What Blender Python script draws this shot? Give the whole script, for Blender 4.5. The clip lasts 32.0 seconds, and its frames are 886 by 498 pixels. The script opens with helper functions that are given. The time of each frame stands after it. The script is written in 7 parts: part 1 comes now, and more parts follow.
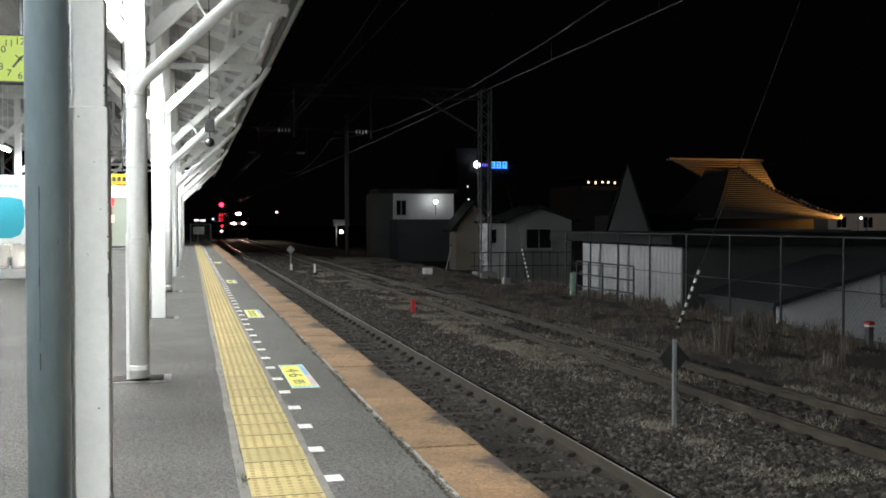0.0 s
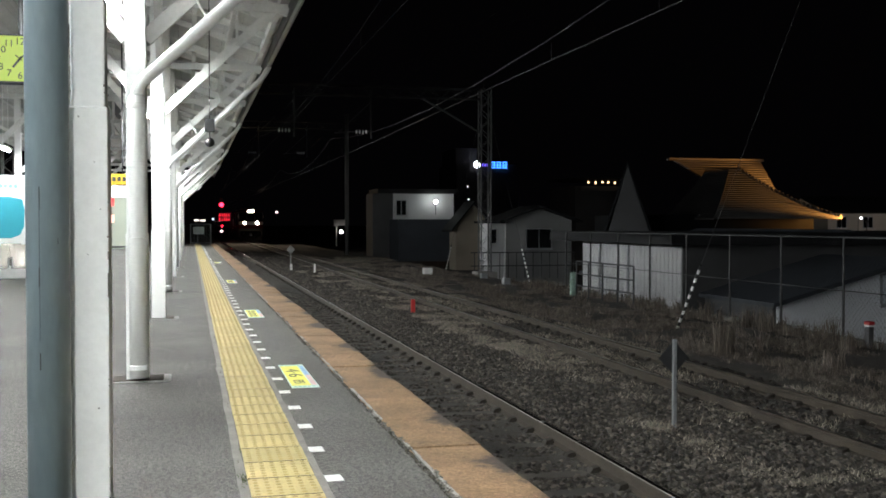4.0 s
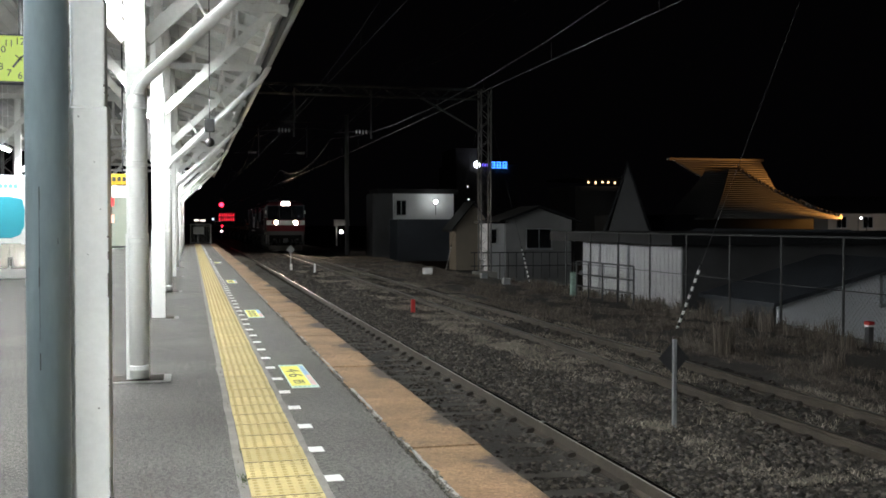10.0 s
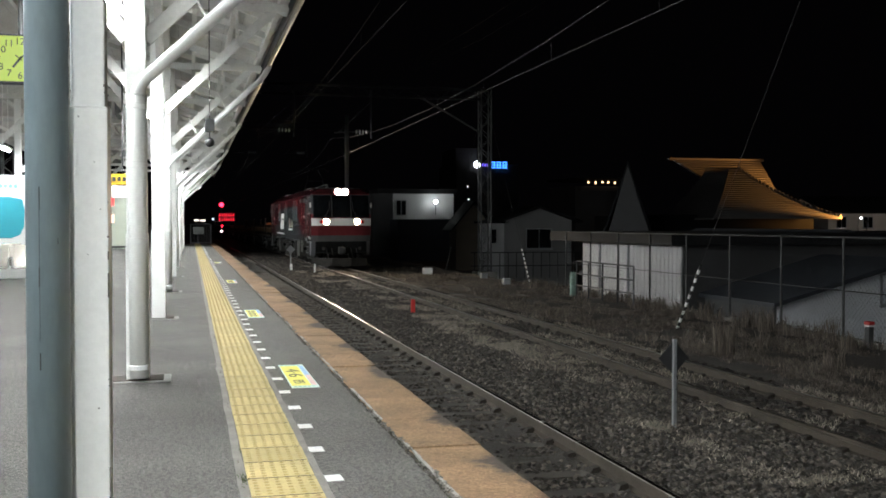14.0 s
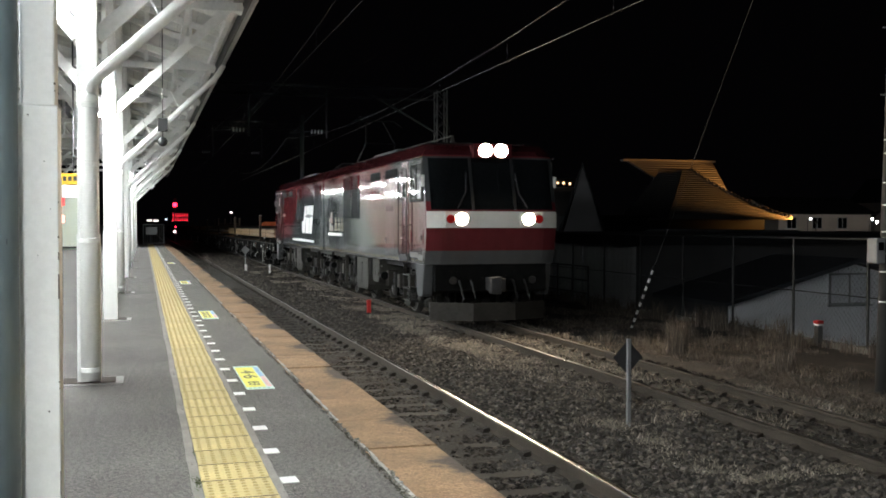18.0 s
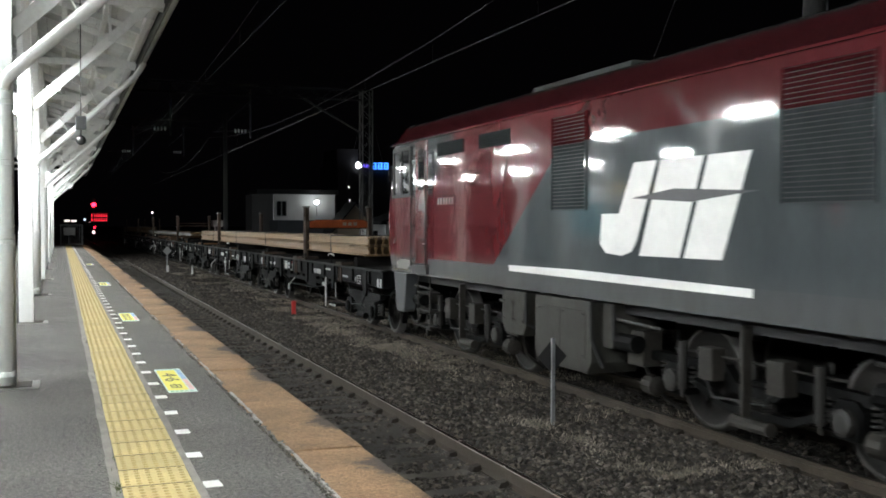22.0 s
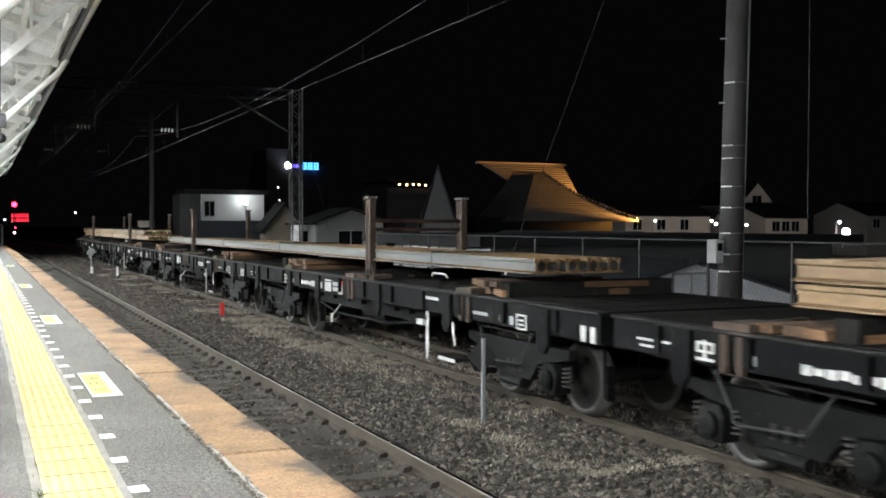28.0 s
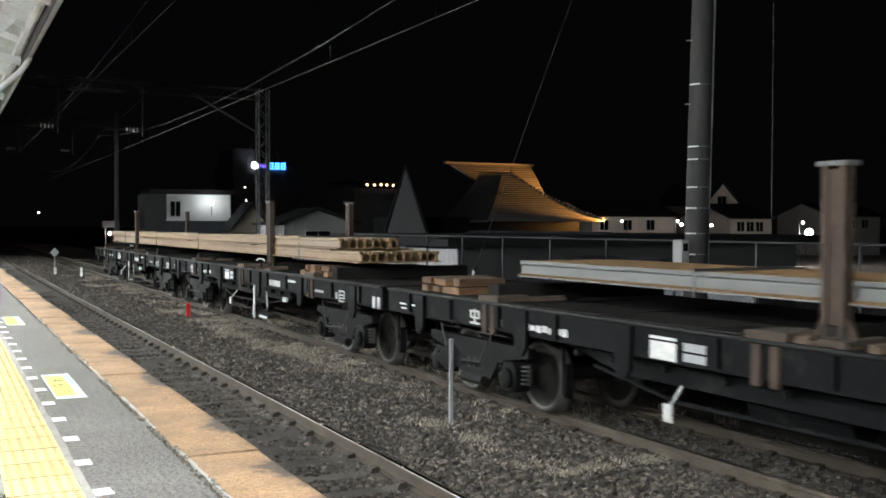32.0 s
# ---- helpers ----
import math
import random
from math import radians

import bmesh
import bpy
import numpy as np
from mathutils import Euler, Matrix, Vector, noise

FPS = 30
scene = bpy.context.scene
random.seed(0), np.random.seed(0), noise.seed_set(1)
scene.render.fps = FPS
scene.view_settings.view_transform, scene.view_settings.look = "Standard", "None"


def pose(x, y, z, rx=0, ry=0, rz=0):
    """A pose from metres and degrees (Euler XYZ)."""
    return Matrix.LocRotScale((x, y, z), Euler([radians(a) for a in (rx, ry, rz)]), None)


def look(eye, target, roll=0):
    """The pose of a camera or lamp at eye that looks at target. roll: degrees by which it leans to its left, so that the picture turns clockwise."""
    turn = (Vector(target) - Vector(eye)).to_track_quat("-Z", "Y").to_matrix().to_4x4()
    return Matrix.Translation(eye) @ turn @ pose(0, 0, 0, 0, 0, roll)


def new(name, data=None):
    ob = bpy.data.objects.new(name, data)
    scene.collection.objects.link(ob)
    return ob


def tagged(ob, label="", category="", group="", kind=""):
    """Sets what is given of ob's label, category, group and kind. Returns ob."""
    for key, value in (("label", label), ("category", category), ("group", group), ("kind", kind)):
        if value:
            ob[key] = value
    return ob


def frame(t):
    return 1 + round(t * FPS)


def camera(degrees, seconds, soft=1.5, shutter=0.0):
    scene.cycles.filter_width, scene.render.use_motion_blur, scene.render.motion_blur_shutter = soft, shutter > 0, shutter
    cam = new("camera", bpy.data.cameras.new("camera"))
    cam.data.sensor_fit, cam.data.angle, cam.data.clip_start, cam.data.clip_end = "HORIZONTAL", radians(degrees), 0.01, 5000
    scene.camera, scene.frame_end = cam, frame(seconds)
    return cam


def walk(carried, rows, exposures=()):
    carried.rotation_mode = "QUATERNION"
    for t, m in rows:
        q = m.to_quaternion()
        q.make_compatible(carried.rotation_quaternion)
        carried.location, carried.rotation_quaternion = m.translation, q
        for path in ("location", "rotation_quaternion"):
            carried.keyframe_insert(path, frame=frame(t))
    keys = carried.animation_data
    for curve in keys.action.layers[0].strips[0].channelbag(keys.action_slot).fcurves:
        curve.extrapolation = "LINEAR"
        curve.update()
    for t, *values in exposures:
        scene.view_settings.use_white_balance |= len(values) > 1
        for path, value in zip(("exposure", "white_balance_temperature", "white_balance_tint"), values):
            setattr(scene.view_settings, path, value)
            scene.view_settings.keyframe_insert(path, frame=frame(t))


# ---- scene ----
import colorsys
import functools

# ---- camera: a tripod on the platform that pans after the train ----
cam = camera(46.99, 32.0, soft=1.7, shutter=0.3)
EYE = Vector((0, 0, 1.51))
PAN = [(0, 13.917, -1.398, 0.0), (14.0, 13.917, -1.398, 0.0), (14.5, 13.96, -1.397, 0.0), (15, 14.12, -1.395, 0.004), (15.5, 14.37, -1.392, 0.007),
       (16, 14.69, -1.39, 0.01), (16.5, 15.078, -1.387, 0.014), (17, 15.521, -1.383, 0.019), (17.5, 15.98, -1.379, 0.024), (18, 16.394, -1.375, 0.029),
       (18.5, 16.783, -1.372, 0.033), (19, 17.153, -1.368, 0.037), (19.5, 17.48, -1.365, 0.041), (20, 17.879, -1.361, 0.046), (20.5, 18.475, -1.356, 0.052),
       (21, 19.178, -1.349, 0.06), (21.5, 19.861, -1.342, 0.067), (22, 20.57, -1.335, 0.075), (22.5, 21.239, -1.328, 0.082), (23, 21.84, -1.322, 0.089),
       (23.5, 22.383, -1.316, 0.094), (24, 22.861, -1.311, 0.099), (24.5, 23.29, -1.307, 0.104), (25, 23.62, -1.304, 0.107), (25.5, 23.9, -1.3, 0.11),
       (26.5, 24.29, -1.297, 0.112), (27.5, 24.443, -1.295, 0.115), (28, 24.47, -1.295, 0.115), (28.5, 24.57, -1.293, 0.117), (29, 24.693, -1.292, 0.118),
       (29.5, 24.827, -1.291, 0.119), (30, 25.02, -1.288, 0.121), (30.5, 25.285, -1.285, 0.124), (31, 25.54, -1.283, 0.126), (31.5, 25.86, -1.279, 0.129), (32, 26.284, -1.274, 0.133)]


def facing(yaw, pitch):
    a, b = radians(yaw), radians(pitch)
    return EYE + 10 * Vector((math.sin(a) * math.cos(b), math.cos(a) * math.cos(b), math.sin(b)))


walk(cam, [(t, look(EYE, facing(yaw, pitch), roll)) for t, yaw, pitch, roll in PAN],
     exposures=((0, -0.24), (14, -0.26), (17, -0.24), (19, -0.36), (20.5, -0.42), (22, -0.35), (23, 0.0), (24, 0.52), (25, 0.75), (28, 0.85), (32, 0.8)))

# ---- world: a black night sky with a little town glow ----
world = bpy.data.worlds.new("night")
scene.world = world
world.use_nodes = True
world.node_tree.nodes["Background"].inputs[0].default_value = (0.58, 0.52, 0.66, 1)
world.node_tree.nodes["Background"].inputs[1].default_value = 0.0015

ZR = -0.68      # top of the rails; the platform's top is z = 0
XL = 7.12       # middle of the train's track
XN = 3.22       # middle of the platform's track
LAMPS_NEAR = [(-0.75, 5.33 * k, 3.67) for k in range(-3, 14)]
LAMPS_FAR = [(-4.9, 3.37 + 5.33 * k, 3.55) for k in range(-3, 14)]


# ---- materials ----
def nodes_of(name):
    m = bpy.data.materials.new(name)
    m.use_nodes = True
    t = m.node_tree
    return m, t, t.nodes["Principled BSDF"]


def noise_node(t, scale, detail=4.0, rough=0.6, stretch=None, space="Object", shift=False):
    c = t.nodes.new("ShaderNodeTexCoord")
    if shift:
        # each piece cuts its own patch out of the pattern
        o, add = t.nodes.new("ShaderNodeObjectInfo"), t.nodes.new("ShaderNodeVectorMath")
        mul = t.nodes.new("ShaderNodeMath")
        mul.operation, add.operation = "MULTIPLY", "ADD"
        mul.inputs[1].default_value = 57.0
        t.links.new(o.outputs["Random"], mul.inputs[0])
        t.links.new(c.outputs[space], add.inputs[0])
        t.links.new(mul.outputs[0], add.inputs[1])
        n = t.nodes.new("ShaderNodeTexNoise")
        n.inputs["Scale"].default_value, n.inputs["Detail"].default_value, n.inputs["Roughness"].default_value = scale, detail, rough
        if stretch:
            mp = t.nodes.new("ShaderNodeMapping")
            mp.inputs["Scale"].default_value = stretch
            t.links.new(add.outputs[0], mp.inputs[0])
            t.links.new(mp.outputs[0], n.inputs["Vector"])
        else:
            t.links.new(add.outputs[0], n.inputs["Vector"])
        return n
    n = t.nodes.new("ShaderNodeTexNoise")
    n.inputs["Scale"].default_value, n.inputs["Detail"].default_value, n.inputs["Roughness"].default_value = scale, detail, rough
    if stretch:
        mp = t.nodes.new("ShaderNodeMapping")
        mp.inputs["Scale"].default_value = stretch
        t.links.new(c.outputs[space], mp.inputs[0])
        t.links.new(mp.outputs[0], n.inputs["Vector"])
    else:
        t.links.new(c.outputs[space], n.inputs["Vector"])
    return n


def ramp_node(t, value, stops):
    r = t.nodes.new("ShaderNodeValToRGB")
    e = r.color_ramp.elements
    while len(e) < len(stops):
        e.new(0.5)
    for el, (p, c) in zip(e, stops):
        el.position, el.color = p, (*c, 1)
    t.links.new(value, r.inputs[0])
    return r.outputs[0]


def mix_node(t, fac, a, b, mode="MIX"):
    m = t.nodes.new("ShaderNodeMix")
    m.data_type, m.blend_type = "RGBA", mode
    for socket, v in ((m.inputs[0], fac), (m.inputs[6], a), (m.inputs[7], b)):
        if isinstance(v, (int, float)):
            socket.default_value = v
        elif isinstance(v, tuple):
            socket.default_value = (*v, 1)
        else:
            t.links.new(v, socket)
    return m.outputs[2]


def math_node(t, op, a, b=0.0, c=0.0):
    m = t.nodes.new("ShaderNodeMath")
    m.operation = op
    for socket, v in zip(m.inputs, (a, b, c)):
        if isinstance(v, (int, float)):
            socket.default_value = v
        else:
            t.links.new(v, socket)
    return m.outputs[0]


def tint(c, k):
    return tuple(min(1.0, v * k) for v in c)


def surface(name, colour, rough=0.6, metal=0.0, fine=40.0, coarse=1.5, vary=0.25, stain=None, stain_at=0.62, bump=0.15, depth=0.004, stretch=None, per_piece=0.0, coat=0.0, grit=0.0, spec=0.5, edge=None):
    """A painted or mineral surface: fine grain, coarse patches, stains of a second colour and fine relief."""
    m, t, b = nodes_of(name)
    own = per_piece > 0
    n1, n2 = noise_node(t, fine, 5, 0.65, stretch, "Object", own), noise_node(t, coarse, 4, 0.6, stretch, "Object", own)
    c = ramp_node(t, n2.outputs[0], ((0.3, tint(colour, 1 - vary)), (0.7, tint(colour, 1 + vary))))
    grain = ramp_node(t, n1.outputs[0], ((0.38, (1 - vary * 0.8,) * 3), (0.62, (1, 1, 1))))
    c = mix_node(t, 1.0, c, grain, "MULTIPLY")
    if grit:
        # pale and dark grains of stone in the binder
        n4, n5, n6 = noise_node(t, fine * 0.9, 2, 0.5), noise_node(t, fine * 2.6, 2, 0.5), noise_node(t, fine * 0.42, 4, 0.7)
        c = mix_node(t, 1.0, c, ramp_node(t, n6.outputs[0], ((0.4, (1 - grit * 1.1,) * 3), (0.6, (1,) * 3))), "MULTIPLY")
        c = mix_node(t, 1.0, c, ramp_node(t, n4.outputs[0], ((0.38, (1 - grit,) * 3), (0.5, (1,) * 3), (0.64, (min(1.0, 1 + grit),) * 3))), "MULTIPLY")
        c = mix_node(t, ramp_node(t, n5.outputs[0], ((0.56, (0, 0, 0)), (0.66, (grit,) * 3))), c, tint(colour, 2.4))
    if edge:
        # sooty run-off stains that spread in from the outer edge
        co = t.nodes.new("ShaderNodeNewGeometry")
        sp = t.nodes.new("ShaderNodeSeparateXYZ")
        t.links.new(co.outputs["Position"], sp.inputs[0])
        cm = t.nodes.new("ShaderNodeCombineXYZ")
        t.links.new(sp.outputs[1], cm.inputs[1])
        ne, nf = t.nodes.new("ShaderNodeTexNoise"), noise_node(t, 9, 6, 0.7, None, "Object", own)
        ne.inputs["Scale"].default_value, ne.inputs["Detail"].default_value = 0.62, 2.0
        t.links.new(cm.outputs[0], ne.inputs["Vector"])
        a = math_node(t, "MULTIPLY_ADD", sp.outputs[0], 2.2, -3.75)
        f = math_node(t, "ADD", math_node(t, "MULTIPLY_ADD", ne.outputs[0], 3.2, -1.95), a)
        f = math_node(t, "ADD", f, math_node(t, "MULTIPLY_ADD", nf.outputs[0], 1.0, -0.5))
        c = mix_node(t, ramp_node(t, f, ((0.0, (0, 0, 0)), (0.3, (0.95,) * 3))), c, edge)
    if stain:
        n3 = noise_node(t, coarse * 2.3, 8, 0.75, stretch, "Object", own)
        f = ramp_node(t, n3.outputs[0], ((stain_at, (0, 0, 0)), (min(1, stain_at + 0.12), (1, 1, 1))))
        c = mix_node(t, f, c, stain)
    if per_piece:
        o = t.nodes.new("ShaderNodeObjectInfo")
        f = math_node(t, "MULTIPLY_ADD", o.outputs["Random"], 2 * per_piece, 1 - per_piece)
        v = t.nodes.new("ShaderNodeCombineColor")
        for s in v.inputs:
            t.links.new(f, s)
        c = mix_node(t, 1.0, c, v.outputs[0], "MULTIPLY")
    t.links.new(c, b.inputs["Base Color"])
    r = math_node(t, "MULTIPLY_ADD", n2.outputs[0], 0.25, rough - 0.12)
    t.links.new(r, b.inputs["Roughness"])
    b.inputs["Metallic"].default_value = metal
    b.inputs["Specular IOR Level"].default_value = spec
    b.inputs["Coat Weight"].default_value = coat
    b.inputs["Coat Roughness"].default_value = 0.12
    if bump:
        bn = t.nodes.new("ShaderNodeBump")
        bn.inputs["Strength"].default_value, bn.inputs["Distance"].default_value = bump, depth
        t.links.new(n1.outputs[0], bn.inputs["Height"])
        t.links.new(bn.outputs[0], b.inputs["Normal"])
    return m


def islands(name, colour, vary, rough, hue=None):
    """For many small loose pieces in one mesh: each piece has its own shade."""
    m, t, b = nodes_of(name)
    g = t.nodes.new("ShaderNodeNewGeometry")
    stops = ((0.0, tint(colour, 1 - vary)), (0.6, colour), (1.0, tint(hue or colour, 1 + vary)))
    c = ramp_node(t, g.outputs["Random Per Island"], stops)
    n = noise_node(t, 60, 4, 0.6)
    c = mix_node(t, 1.0, c, ramp_node(t, n.outputs[0], ((0.3, (0.6,) * 3), (0.7, (1,) * 3))), "MULTIPLY")
    t.links.new(c, b.inputs["Base Color"])
    b.inputs["Roughness"].default_value = rough
    return m


def glow(name, colour, strength):
    m, t, b = nodes_of(name)
    b.inputs["Base Color"].default_value = (0.02, 0.02, 0.02, 1)
    b.inputs["Emission Color"].default_value = (*colour, 1)
    b.inputs["Emission Strength"].default_value = strength
    return m


def glass(name, colour=(0.02, 0.025, 0.03), rough=0.04):
    m, t, b = nodes_of(name)
    b.inputs["Base Color"].default_value = (*colour, 1)
    b.inputs["Roughness"].default_value = rough
    b.inputs["IOR"].default_value = 1.5
    b.inputs["Specular IOR Level"].default_value = 0.6
    return m


ASPHALT = surface("platform_asphalt", (0.2, 0.19, 0.175), 0.9, 0, 80, 0.7, 0.3, (0.105, 0.1, 0.092), 0.57, 1.0, 0.012, grit=0.6, spec=0.3)
COPING = surface("orange_coping", (0.34, 0.215, 0.122), 0.85, 0, 60, 2.2, 0.3, (0.15, 0.1, 0.065), 0.56, 0.8, 0.008, per_piece=0.13, grit=0.3, spec=0.3, edge=(0.055, 0.047, 0.042))
TACTILE = surface("yellow_tactile", (0.52, 0.42, 0.19), 0.75, 0, 70, 3.0, 0.16, (0.34, 0.275, 0.13), 0.6, 0.3, 0.002, per_piece=0.08, spec=0.3)
# stud yellow is darkened for wear and for the shading round each stud
STUD = surface("worn_shaded_stud", (0.37, 0.285, 0.11), 0.7, 0, 70, 2.0, 0.2, None, 0.6, 0.2, 0.002)
CONCRETE = surface("grey_concrete", (0.27, 0.26, 0.24), 0.85, 0, 70, 1.2, 0.25, (0.14, 0.13, 0.115), 0.6, 0.4, 0.005)
PALE_CEMENT = surface("pale_cement", (0.34, 0.33, 0.31), 0.85, 0, 80, 3, 0.2, (0.2, 0.19, 0.17), 0.58, 0.4, 0.004)
MORTAR = surface("pale_mortar", (0.23, 0.22, 0.2), 0.85, 0, 80, 3, 0.25, (0.15, 0.14, 0.12), 0.58, 0.4, 0.004)
WHITE_LINE = surface("white_road_paint", (0.8, 0.8, 0.78), 0.7, 0, 60, 4, 0.06, (0.5, 0.5, 0.48), 0.7, 0.1)
WHITE_STEEL = surface("white_painted_steel", (0.86, 0.87, 0.85), 0.45, 0, 35, 0.9, 0.07, (0.45, 0.42, 0.38), 0.72, 0.12, 0.002)
WHITE_WOOD = surface("white_painted_timber", (0.66, 0.66, 0.64), 0.6, 0, 20, 1.1, 0.13, (0.36, 0.34, 0.31), 0.62, 0.25, 0.003, stretch=(1, 0.3, 1))
GREY_PIPE = surface("grey_blue_paint", (0.185, 0.24, 0.268), 0.42, 0, 30, 1.3, 0.14, (0.1, 0.12, 0.13), 0.68, 0.12, 0.002, stretch=(1, 1, 0.25))
ROOF_BOARD = surface("white_roof_boards", (0.55, 0.55, 0.535), 0.7, 0, 18, 0.8, 0.16, (0.3, 0.29, 0.27), 0.6, 0.2, 0.003)
ROOF_TIN = surface("dark_roof_sheet", (0.06, 0.065, 0.07), 0.5, 0.3, 20, 0.6, 0.3)
STEEL_RAIL = surface("rail_side_rust", (0.049, 0.039, 0.03), 0.8, 0, 60, 2, 0.3, (0.025, 0.019, 0.0145), 0.6, 0.3, spec=0.2)
RAIL_HEAD = surface("polished_rail_head", (0.13, 0.115, 0.1), 0.4, 1.0, 70, 2, 0.12, None, 0.6, 0.05, 0.001)
SLEEPER = surface("dark_sleeper", (0.043, 0.036, 0.029), 0.9, 0, 40, 2, 0.3, (0.035, 0.03, 0.025), 0.6, 0.4, stretch=(0.2, 1, 1), per_piece=0.2)
CLIP_STEEL = surface("grimy_clip_steel", (0.025, 0.021, 0.017), 0.8, 0, 40, 3, 0.3, (0.03, 0.02, 0.013), 0.56, 0.3, spec=0.2)
SOOTY_STEEL = surface("sooty_gantry_steel", (0.024, 0.024, 0.026), 0.7, 0, 40, 2, 0.3, (0.035, 0.024, 0.017), 0.62, 0.2, spec=0.15)
BALLAST_BASE = surface("ballast_bed", (0.032, 0.026, 0.02), 0.95, 0, 24, 0.7, 0.4, (0.05, 0.042, 0.034), 0.55, 0.9, 0.03)
OUTER_STONE = islands("brown_yard_stone", (0.03, 0.0235, 0.0185), 0.72, 0.95, (0.05, 0.041, 0.033))
BALLAST = islands("ballast_stone", (0.055, 0.0452, 0.037), 0.68, 0.95, (0.084, 0.071, 0.059))
SOIL = surface("dry_soil_and_weeds", (0.024, 0.0175, 0.013), 0.95, 0, 14, 0.35, 0.4, (0.055, 0.041, 0.03), 0.55, 0.9, 0.04)
DRY_GRASS = islands("dry_grass", (0.155, 0.127, 0.103), 0.6, 0.95, (0.2, 0.167, 0.137))
WORN_CROWN = surface("browned_rail_crown", (0.13, 0.11, 0.09), 0.3, 1.0, 70, 2, 0.2, (0.05, 0.04, 0.03), 0.58, 0.1, 0.001)
RAIL_CROWN = surface("dull_rail_crown", (0.27, 0.245, 0.215), 0.24, 1.0, 70, 2, 0.15, None, 0.6, 0.05, 0.001)
GALV = surface("galvanised_steel", (0.34, 0.35, 0.36), 0.45, 0.6, 40, 2, 0.18, (0.2, 0.19, 0.18), 0.66, 0.15)
DARK_STEEL = surface("dark_steel", (0.05, 0.05, 0.053), 0.55, 0.4, 40, 2, 0.3, (0.07, 0.045, 0.03), 0.64, 0.2)
BLACK = surface("black_paint", (0.012, 0.012, 0.013), 0.5, 0, 30, 2, 0.3, None, 0.6, 0.1)
FENCE_STEEL = surface("dull_fence_steel", (0.024, 0.024, 0.025), 0.65, 0.0, 40, 2, 0.25, (0.05, 0.045, 0.04), 0.62, 0.1)
POLE = surface("concrete_pole", (0.042, 0.041, 0.04), 0.8, 0, 60, 0.9, 0.25, (0.026, 0.025, 0.023), 0.58, 0.3, stretch=(1, 1, 0.4), spec=0.25)
RED_PAINT = surface("red_paint", (0.5, 0.025, 0.02), 0.5, 0, 40, 3, 0.2, (0.25, 0.03, 0.025), 0.66, 0.1)
YELLOW_SIGN = surface("yellow_sign", (0.6, 0.36, 0.015), 0.5, 0, 30, 3, 0.05, None, 0.6, 0.05)
WALL_WHITE = surface("white_cladding", (0.42, 0.42, 0.425), 0.7, 0, 30, 0.5, 0.1, (0.35, 0.34, 0.32), 0.64, 0.15)
WALL_GREY = surface("grey_cladding", (0.2, 0.2, 0.2), 0.75, 0, 30, 0.5, 0.12, (0.2, 0.19, 0.18), 0.62, 0.2)
WALL_DARK = surface("dark_wall", (0.06, 0.06, 0.062), 0.8, 0, 20, 0.5, 0.2, None, 0.6, 0.2)
WALL_BRIGHT = surface("bright_white_plaster", (0.78, 0.8, 0.84), 0.8, 0, 30, 0.5, 0.05, (0.6, 0.61, 0.63), 0.66, 0.1)
MAST_GREY = surface("weathered_mast_steel", (0.13, 0.13, 0.13), 0.6, 0.2, 40, 2, 0.25, (0.08, 0.07, 0.06), 0.6, 0.15)
FAR_WALL = surface("far_plaster", (0.4, 0.36, 0.32), 0.8, 0, 30, 0.5, 0.12, (0.28, 0.25, 0.22), 0.64, 0.2)
WALL_CREAM = surface("cream_wall", (0.24, 0.205, 0.16), 0.8, 0, 30, 0.5, 0.12, (0.1, 0.088, 0.07), 0.64, 0.2)
ROOF_DARK = surface("dark_roof", (0.016, 0.0165, 0.018), 0.7, 0, 20, 0.5, 0.3, None, 0.6, 0.25, spec=0.12)
ROOF_BLUE = surface("blue_grey_roof", (0.042, 0.047, 0.056), 0.6, 0, 20, 0.4, 0.15, (0.03, 0.033, 0.04), 0.6, 0.15, spec=0.25)
TEMPLE_TILE = surface("temple_roof_tile", (0.12, 0.116, 0.112), 0.55, 0, 12, 0.4, 0.22, None, 0.6, 0.2)
PANE_DARK = glass("dark_window_glass", (0.006, 0.007, 0.008))
RUBBER = surface("black_rubber", (0.02, 0.02, 0.02), 0.7, 0, 40, 3, 0.3)

LOCO_WHITE = surface("white_band_paint", (0.62, 0.62, 0.58), 0.4, 0, 30, 1.5, 0.08, (0.4, 0.38, 0.34), 0.68, 0.05)
LOCO_STEEL = surface("worn_dark_steel", (0.026, 0.0245, 0.0225), 0.55, 0, 40, 2, 0.3, (0.022, 0.018, 0.015), 0.56, 0.2, spec=0.3)
VENT = surface("dark_vent_grille", (0.02, 0.0235, 0.024), 0.85, 0, 30, 3, 0.2, None, 0.6, 0.1, spec=0.04)
DIRTY = surface("brake_dust_grey", (0.03, 0.027, 0.023), 0.65, 0, 30, 2.5, 0.4, (0.018, 0.015, 0.012), 0.52, 0.25, spec=0.3)
EQUIP = surface("dusty_equipment_grey", (0.044, 0.043, 0.037), 0.7, 0, 30, 1.5, 0.35, (0.024, 0.02, 0.015), 0.52, 0.15, stretch=(1, 1, 0.4), spec=0.3)
ROOF_GREY = surface("weathered_roof_grey", (0.055, 0.058, 0.056), 0.7, 0, 30, 1.5, 0.25, (0.03, 0.03, 0.028), 0.55, 0.15, spec=0.3)
PALE_PLATE = surface("pale_plate", (0.16, 0.155, 0.14), 0.6, 0, 30, 4, 0.15)
ORANGE = surface("orange_red_paint", (0.2, 0.045, 0.012), 0.65, 0, 30, 3, 0.25, (0.1, 0.025, 0.01), 0.58, 0.15, spec=0.2)
